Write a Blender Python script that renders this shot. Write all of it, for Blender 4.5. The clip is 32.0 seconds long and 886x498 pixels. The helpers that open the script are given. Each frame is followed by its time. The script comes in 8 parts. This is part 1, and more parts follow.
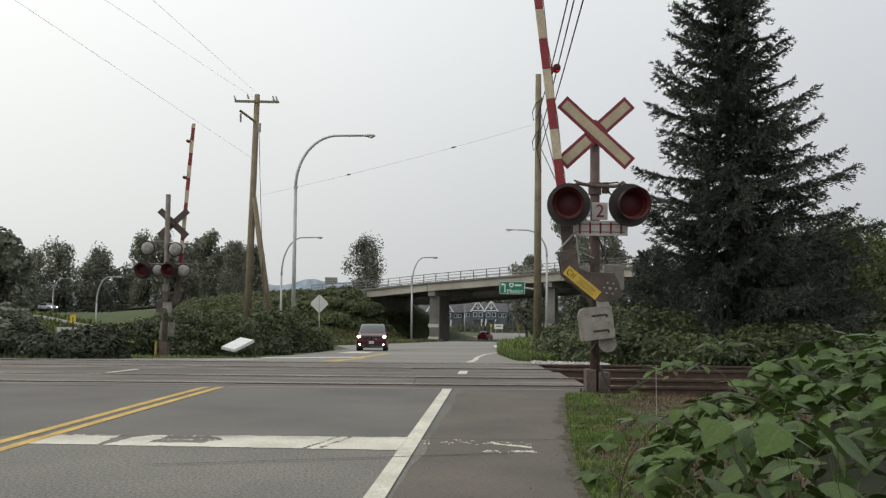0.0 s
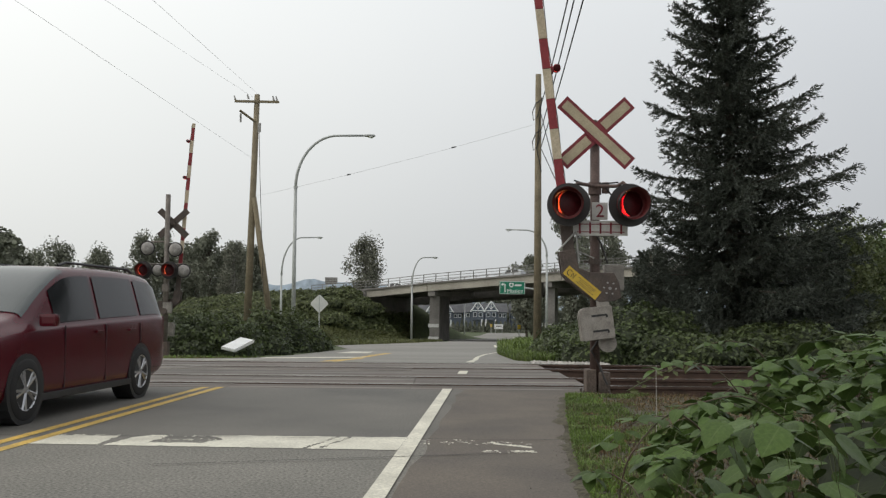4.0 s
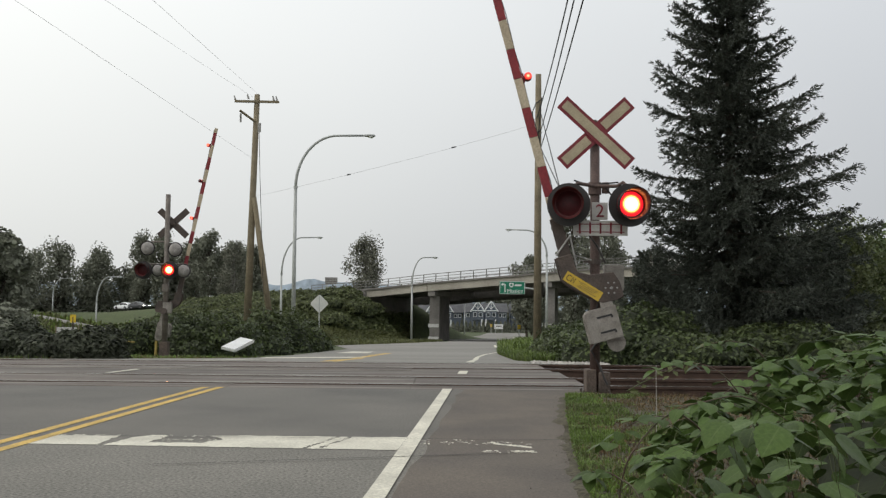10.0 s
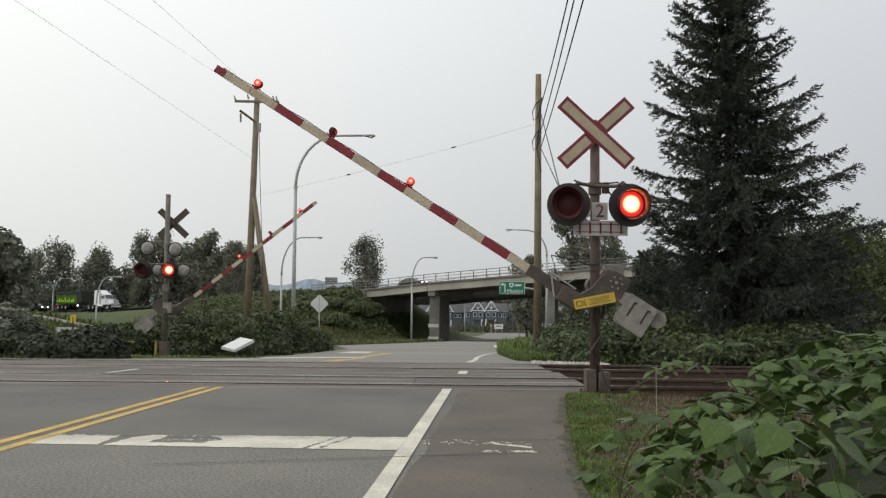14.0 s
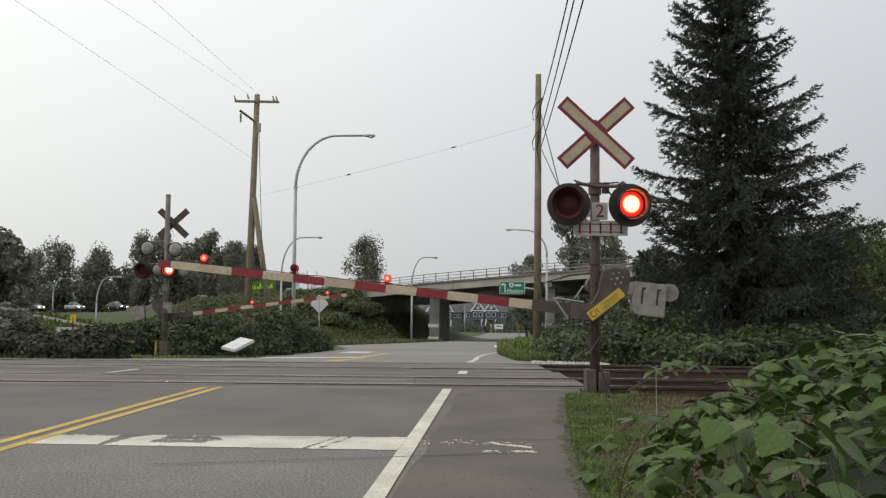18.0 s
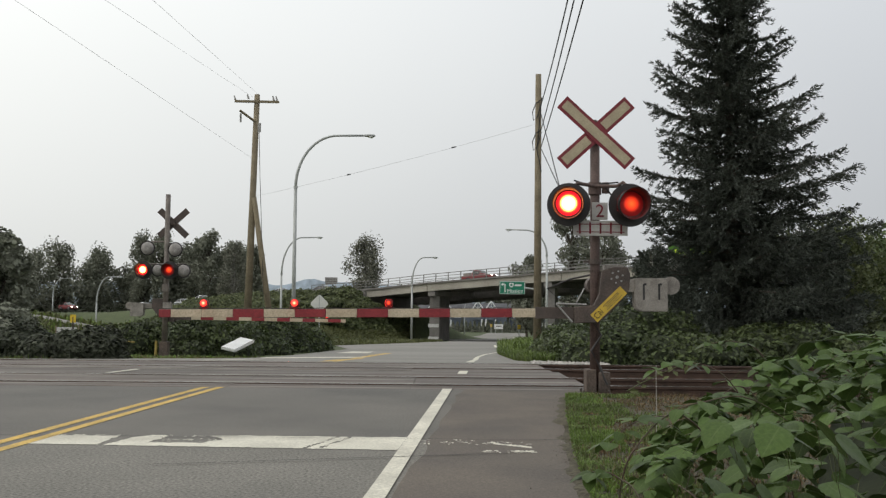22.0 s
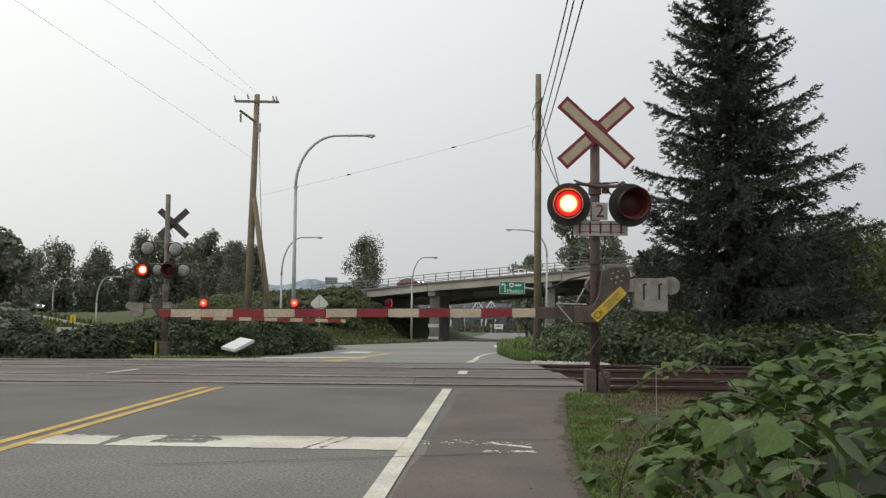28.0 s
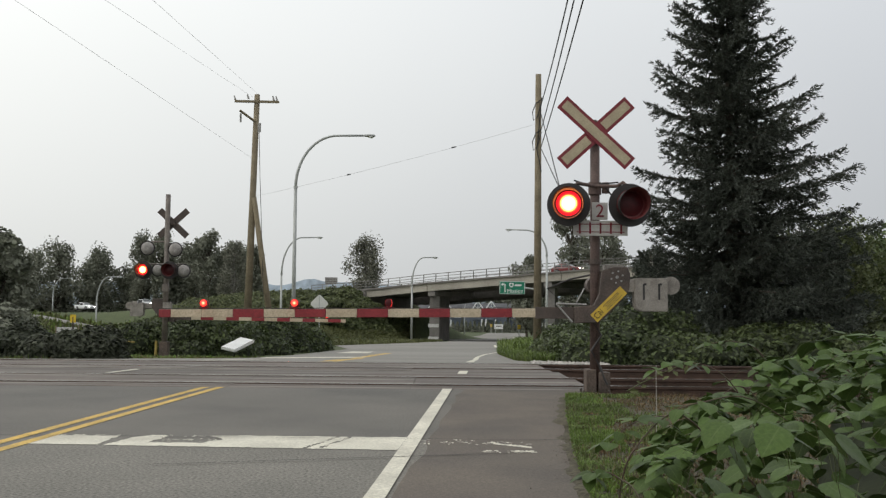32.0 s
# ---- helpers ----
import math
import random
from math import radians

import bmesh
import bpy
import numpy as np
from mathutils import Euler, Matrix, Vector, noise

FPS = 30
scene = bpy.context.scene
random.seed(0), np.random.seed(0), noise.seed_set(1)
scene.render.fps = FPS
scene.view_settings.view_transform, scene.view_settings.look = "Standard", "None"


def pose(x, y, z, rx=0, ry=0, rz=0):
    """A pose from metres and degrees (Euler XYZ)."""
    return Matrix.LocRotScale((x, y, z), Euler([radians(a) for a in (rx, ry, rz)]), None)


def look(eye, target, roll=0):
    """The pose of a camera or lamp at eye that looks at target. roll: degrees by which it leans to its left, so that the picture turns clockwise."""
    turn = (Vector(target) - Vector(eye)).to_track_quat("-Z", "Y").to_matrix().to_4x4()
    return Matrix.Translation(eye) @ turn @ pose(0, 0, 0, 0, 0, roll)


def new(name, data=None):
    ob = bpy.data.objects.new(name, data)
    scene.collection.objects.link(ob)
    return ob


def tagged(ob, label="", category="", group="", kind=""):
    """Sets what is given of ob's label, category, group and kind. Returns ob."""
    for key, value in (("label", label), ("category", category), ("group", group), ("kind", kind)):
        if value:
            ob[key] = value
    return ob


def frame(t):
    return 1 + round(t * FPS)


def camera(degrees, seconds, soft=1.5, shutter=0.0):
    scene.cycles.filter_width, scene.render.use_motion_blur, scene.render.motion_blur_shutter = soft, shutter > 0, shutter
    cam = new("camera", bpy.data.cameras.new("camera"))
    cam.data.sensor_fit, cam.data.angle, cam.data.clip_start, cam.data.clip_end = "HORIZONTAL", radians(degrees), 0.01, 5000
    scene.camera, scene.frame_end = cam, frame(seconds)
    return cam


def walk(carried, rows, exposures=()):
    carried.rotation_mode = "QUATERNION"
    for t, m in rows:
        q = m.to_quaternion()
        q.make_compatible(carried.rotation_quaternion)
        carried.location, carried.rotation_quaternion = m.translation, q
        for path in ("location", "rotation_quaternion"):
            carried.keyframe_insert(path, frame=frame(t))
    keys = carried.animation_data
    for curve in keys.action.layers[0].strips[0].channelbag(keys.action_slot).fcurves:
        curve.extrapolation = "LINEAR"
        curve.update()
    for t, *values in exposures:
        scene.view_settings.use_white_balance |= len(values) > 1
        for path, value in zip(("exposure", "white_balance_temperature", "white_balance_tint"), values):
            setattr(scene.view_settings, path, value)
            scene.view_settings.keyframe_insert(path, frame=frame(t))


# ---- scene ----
H_EYE = 1.085
TILT = 3.501
cam = camera(49.52, 32.0, soft=1.3)
EYE_POSE = Matrix.Translation((0, 0, H_EYE)) @ Euler((radians(90 + TILT), 0, 0)).to_matrix().to_4x4() @ pose(0, 0, 0, 0, 0, 0.544)
walk(cam, [(0.0, EYE_POSE), (32.0, EYE_POSE)])

# ---- sky and light ----
world = bpy.data.worlds.new("overcast")
scene.world = world
world.use_nodes = True
wn, wl = world.node_tree.nodes, world.node_tree.links
wn.clear()
w_out = wn.new("ShaderNodeOutputWorld")
w_sky = wn.new("ShaderNodeTexSky")
w_sky.sky_type = "NISHITA"
w_sky.sun_disc = False
w_sky.sun_elevation, w_sky.sun_rotation = radians(38), radians(-70)
w_sky.dust_density, w_sky.air_density = 6.0, 1.0
w_hsv = wn.new("ShaderNodeHueSaturation")
w_hsv.inputs["Saturation"].default_value = 0.25
wl.new(w_sky.outputs[0], w_hsv.inputs["Color"])
w_bg1 = wn.new("ShaderNodeBackground")
w_bg1.inputs["Strength"].default_value = 0.05
wl.new(w_hsv.outputs[0], w_bg1.inputs["Color"])
# the cloud sheet: an even pale grey, thinner towards the sun's side
w_co = wn.new("ShaderNodeTexCoord")
w_sep = wn.new("ShaderNodeSeparateXYZ")
wl.new(w_co.outputs["Generated"], w_sep.inputs[0])
w_noise = wn.new("ShaderNodeTexNoise")
w_noise.inputs["Scale"].default_value = 1.6
w_noise.inputs["Detail"].default_value = 3
wl.new(w_co.outputs["Generated"], w_noise.inputs["Vector"])
w_add = wn.new("ShaderNodeMath")
w_add.operation = "MULTIPLY_ADD"
w_add.inputs[1].default_value = 0.35
wl.new(w_noise.outputs[0], w_add.inputs[0])
wl.new(w_sep.outputs["X"], w_add.inputs[2])
w_ramp = wn.new("ShaderNodeValToRGB")
w_ramp.color_ramp.elements[0].position, w_ramp.color_ramp.elements[0].color = 0.0, (1.12, 1.14, 1.11, 1)
w_ramp.color_ramp.elements[1].position, w_ramp.color_ramp.elements[1].color = 1.0, (0.70, 0.73, 0.765, 1)
w_map = wn.new("ShaderNodeMapRange")
w_map.inputs["From Min"].default_value, w_map.inputs["From Max"].default_value = -0.35, 0.65
wl.new(w_add.outputs[0], w_map.inputs["Value"])
wl.new(w_map.outputs[0], w_ramp.inputs[0])
w_low = wn.new("ShaderNodeMapRange")
w_low.inputs["From Min"].default_value, w_low.inputs["From Max"].default_value = -0.02, 0.42
w_low.inputs["To Min"].default_value, w_low.inputs["To Max"].default_value = 0.80, 1.34
wl.new(w_sep.outputs["Z"], w_low.inputs["Value"])
w_dim = wn.new("ShaderNodeVectorMath")
w_dim.operation = "SCALE"
wl.new(w_ramp.outputs[0], w_dim.inputs[0])
wl.new(w_low.outputs[0], w_dim.inputs["Scale"])
w_bg2 = wn.new("ShaderNodeBackground")
w_bg2.inputs["Strength"].default_value = 0.88
wl.new(w_dim.outputs[0], w_bg2.inputs["Color"])
w_mix = wn.new("ShaderNodeMixShader")
w_mix.inputs[0].default_value = 0.88
wl.new(w_bg1.outputs[0], w_mix.inputs[1])
wl.new(w_bg2.outputs[0], w_mix.inputs[2])
wl.new(w_mix.outputs[0], w_out.inputs[0])
sun = new("sun", bpy.data.lights.new("sun", "SUN"))
sun.data.energy, sun.data.angle, sun.data.color = 0.7, radians(40), (1.0, 0.96, 0.9)
sun.matrix_world = look((-60, -10, 60), (0, 15, 0))
scene.view_settings.exposure = 0.0


# ---- materials ----
def mat(name, c1, c2=None, rough=0.7, scale=4.0, bump=0.0, metal=0.0, fine=0.25, islands=0.0, spec=0.4, fine_scale=None, per_object=0.0):
    """A procedural surface: two tones by a broad noise, a fine grain over them, relief from the grain."""
    m = bpy.data.materials.new(name)
    m.use_nodes = True
    n, l = m.node_tree.nodes, m.node_tree.links
    bsdf = n["Principled BSDF"]
    bsdf.inputs["Roughness"].default_value, bsdf.inputs["Metallic"].default_value = rough, metal
    bsdf.inputs["Specular IOR Level"].default_value = spec
    c2 = c2 or tuple(v * 0.75 for v in c1)
    co = n.new("ShaderNodeTexCoord")
    big = n.new("ShaderNodeTexNoise")
    big.inputs["Scale"].default_value, big.inputs["Detail"].default_value = scale, 5
    l.new(co.outputs["Object"], big.inputs["Vector"])
    ramp = n.new("ShaderNodeValToRGB")
    ramp.color_ramp.elements[0].position, ramp.color_ramp.elements[1].position = 0.32, 0.68
    ramp.color_ramp.elements[0].color, ramp.color_ramp.elements[1].color = (*c1, 1), (*c2, 1)
    l.new(big.outputs[0], ramp.inputs[0])
    grain = n.new("ShaderNodeTexNoise")
    grain.inputs["Scale"].default_value, grain.inputs["Detail"].default_value = fine_scale or scale * 14, 6
    l.new(co.outputs["Object"], grain.inputs["Vector"])
    rng = n.new("ShaderNodeMapRange")
    rng.inputs["From Min"].default_value, rng.inputs["From Max"].default_value = 0.32, 0.68
    rng.inputs["To Min"].default_value, rng.inputs["To Max"].default_value = 1 - fine, 1 + fine
    l.new(grain.outputs[0], rng.inputs["Value"])
    mul = n.new("ShaderNodeVectorMath")
    mul.operation = "SCALE"
    l.new(ramp.outputs[0], mul.inputs[0])
    l.new(rng.outputs[0], mul.inputs["Scale"])
    last = mul.outputs[0]
    for amount, kind, socket in ((islands, "ShaderNodeNewGeometry", "Random Per Island"), (per_object, "ShaderNodeObjectInfo", "Random")):
        if amount:
            rnd = n.new(kind)
            r2 = n.new("ShaderNodeMapRange")
            r2.inputs["To Min"].default_value, r2.inputs["To Max"].default_value = 1 - amount, 1 + amount
            l.new(rnd.outputs[socket], r2.inputs["Value"])
            m2 = n.new("ShaderNodeVectorMath")
            m2.operation = "SCALE"
            l.new(last, m2.inputs[0])
            l.new(r2.outputs[0], m2.inputs["Scale"])
            last = m2.outputs[0]
    l.new(last, bsdf.inputs["Base Color"])
    if bump:
        b = n.new("ShaderNodeBump")
        b.inputs["Strength"].default_value, b.inputs["Distance"].default_value = bump, 0.01
        l.new(grain.outputs[0], b.inputs["Height"])
        l.new(b.outputs[0], bsdf.inputs["Normal"])
    return m


def leaf_mat(name, c1, c2, rough=0.5, islands=0.45, scale=0.8, through_light=0.25, per_object=0.0, spec=0.3):
    """Foliage: two greens by a broad noise, each leaf of its own tone, a little light through the blade."""
    m = mat(name, c1, c2, rough=rough, scale=scale, fine=0.15, islands=islands, spec=spec, per_object=per_object)
    n, l = m.node_tree.nodes, m.node_tree.links
    bsdf, out = n["Principled BSDF"], n["Material Output"]
    tr = n.new("ShaderNodeBsdfTranslucent")
    l.new(bsdf.inputs["Base Color"].links[0].from_socket, tr.inputs["Color"])
    mx = n.new("ShaderNodeMixShader")
    mx.inputs[0].default_value = through_light
    l.new(bsdf.outputs[0], mx.inputs[1])
    l.new(tr.outputs[0], mx.inputs[2])
    l.new(mx.outputs[0], out.inputs["Surface"])
    return m


def glow(name, color, strength):
    m = bpy.data.materials.new(name)
    m.use_nodes = True
    b = m.node_tree.nodes["Principled BSDF"]
    b.inputs["Base Color"].default_value = (*[min(1, c) * 0.5 for c in color], 1)
    b.inputs["Emission Color"].default_value = (*color, 1)
    b.inputs["Emission Strength"].default_value = strength
    return m


def lens_glow(name, stops):
    """A glowing signal lens: stops of (share of the radius, strength, colour), the share being the mesh's first UV coordinate."""
    m = bpy.data.materials.new(name)
    m.use_nodes = True
    n, l = m.node_tree.nodes, m.node_tree.links
    b = n["Principled BSDF"]
    b.inputs["Base Color"].default_value = (0.3, 0.01, 0.01, 1)
    uv = n.new("ShaderNodeUVMap")
    sep = n.new("ShaderNodeSeparateXYZ")
    l.new(uv.outputs[0], sep.inputs[0])
    ramp = n.new("ShaderNodeValToRGB")
    e = ramp.color_ramp.elements
    while len(e) < len(stops):
        e.new(0.5)
    top = max(k for _, k, _ in stops)
    for q, (r, k, c) in zip(e, stops):
        q.position, q.color = r, (*[v * k / top for v in c], 1)
    l.new(sep.outputs[0], ramp.inputs[0])
    l.new(ramp.outputs[0], b.inputs["Emission Color"])
    b.inputs["Emission Strength"].default_value = top
    return m


def glass(name, tint, rough=0.03, alpha=1.0):
    m = bpy.data.materials.new(name)
    m.use_nodes = True
    b = m.node_tree.nodes["Principled BSDF"]
    b.inputs["Base Color"].default_value = (*tint, 1)
    b.inputs["Roughness"].default_value = rough
    b.inputs["Specular IOR Level"].default_value = 0.8
    return m


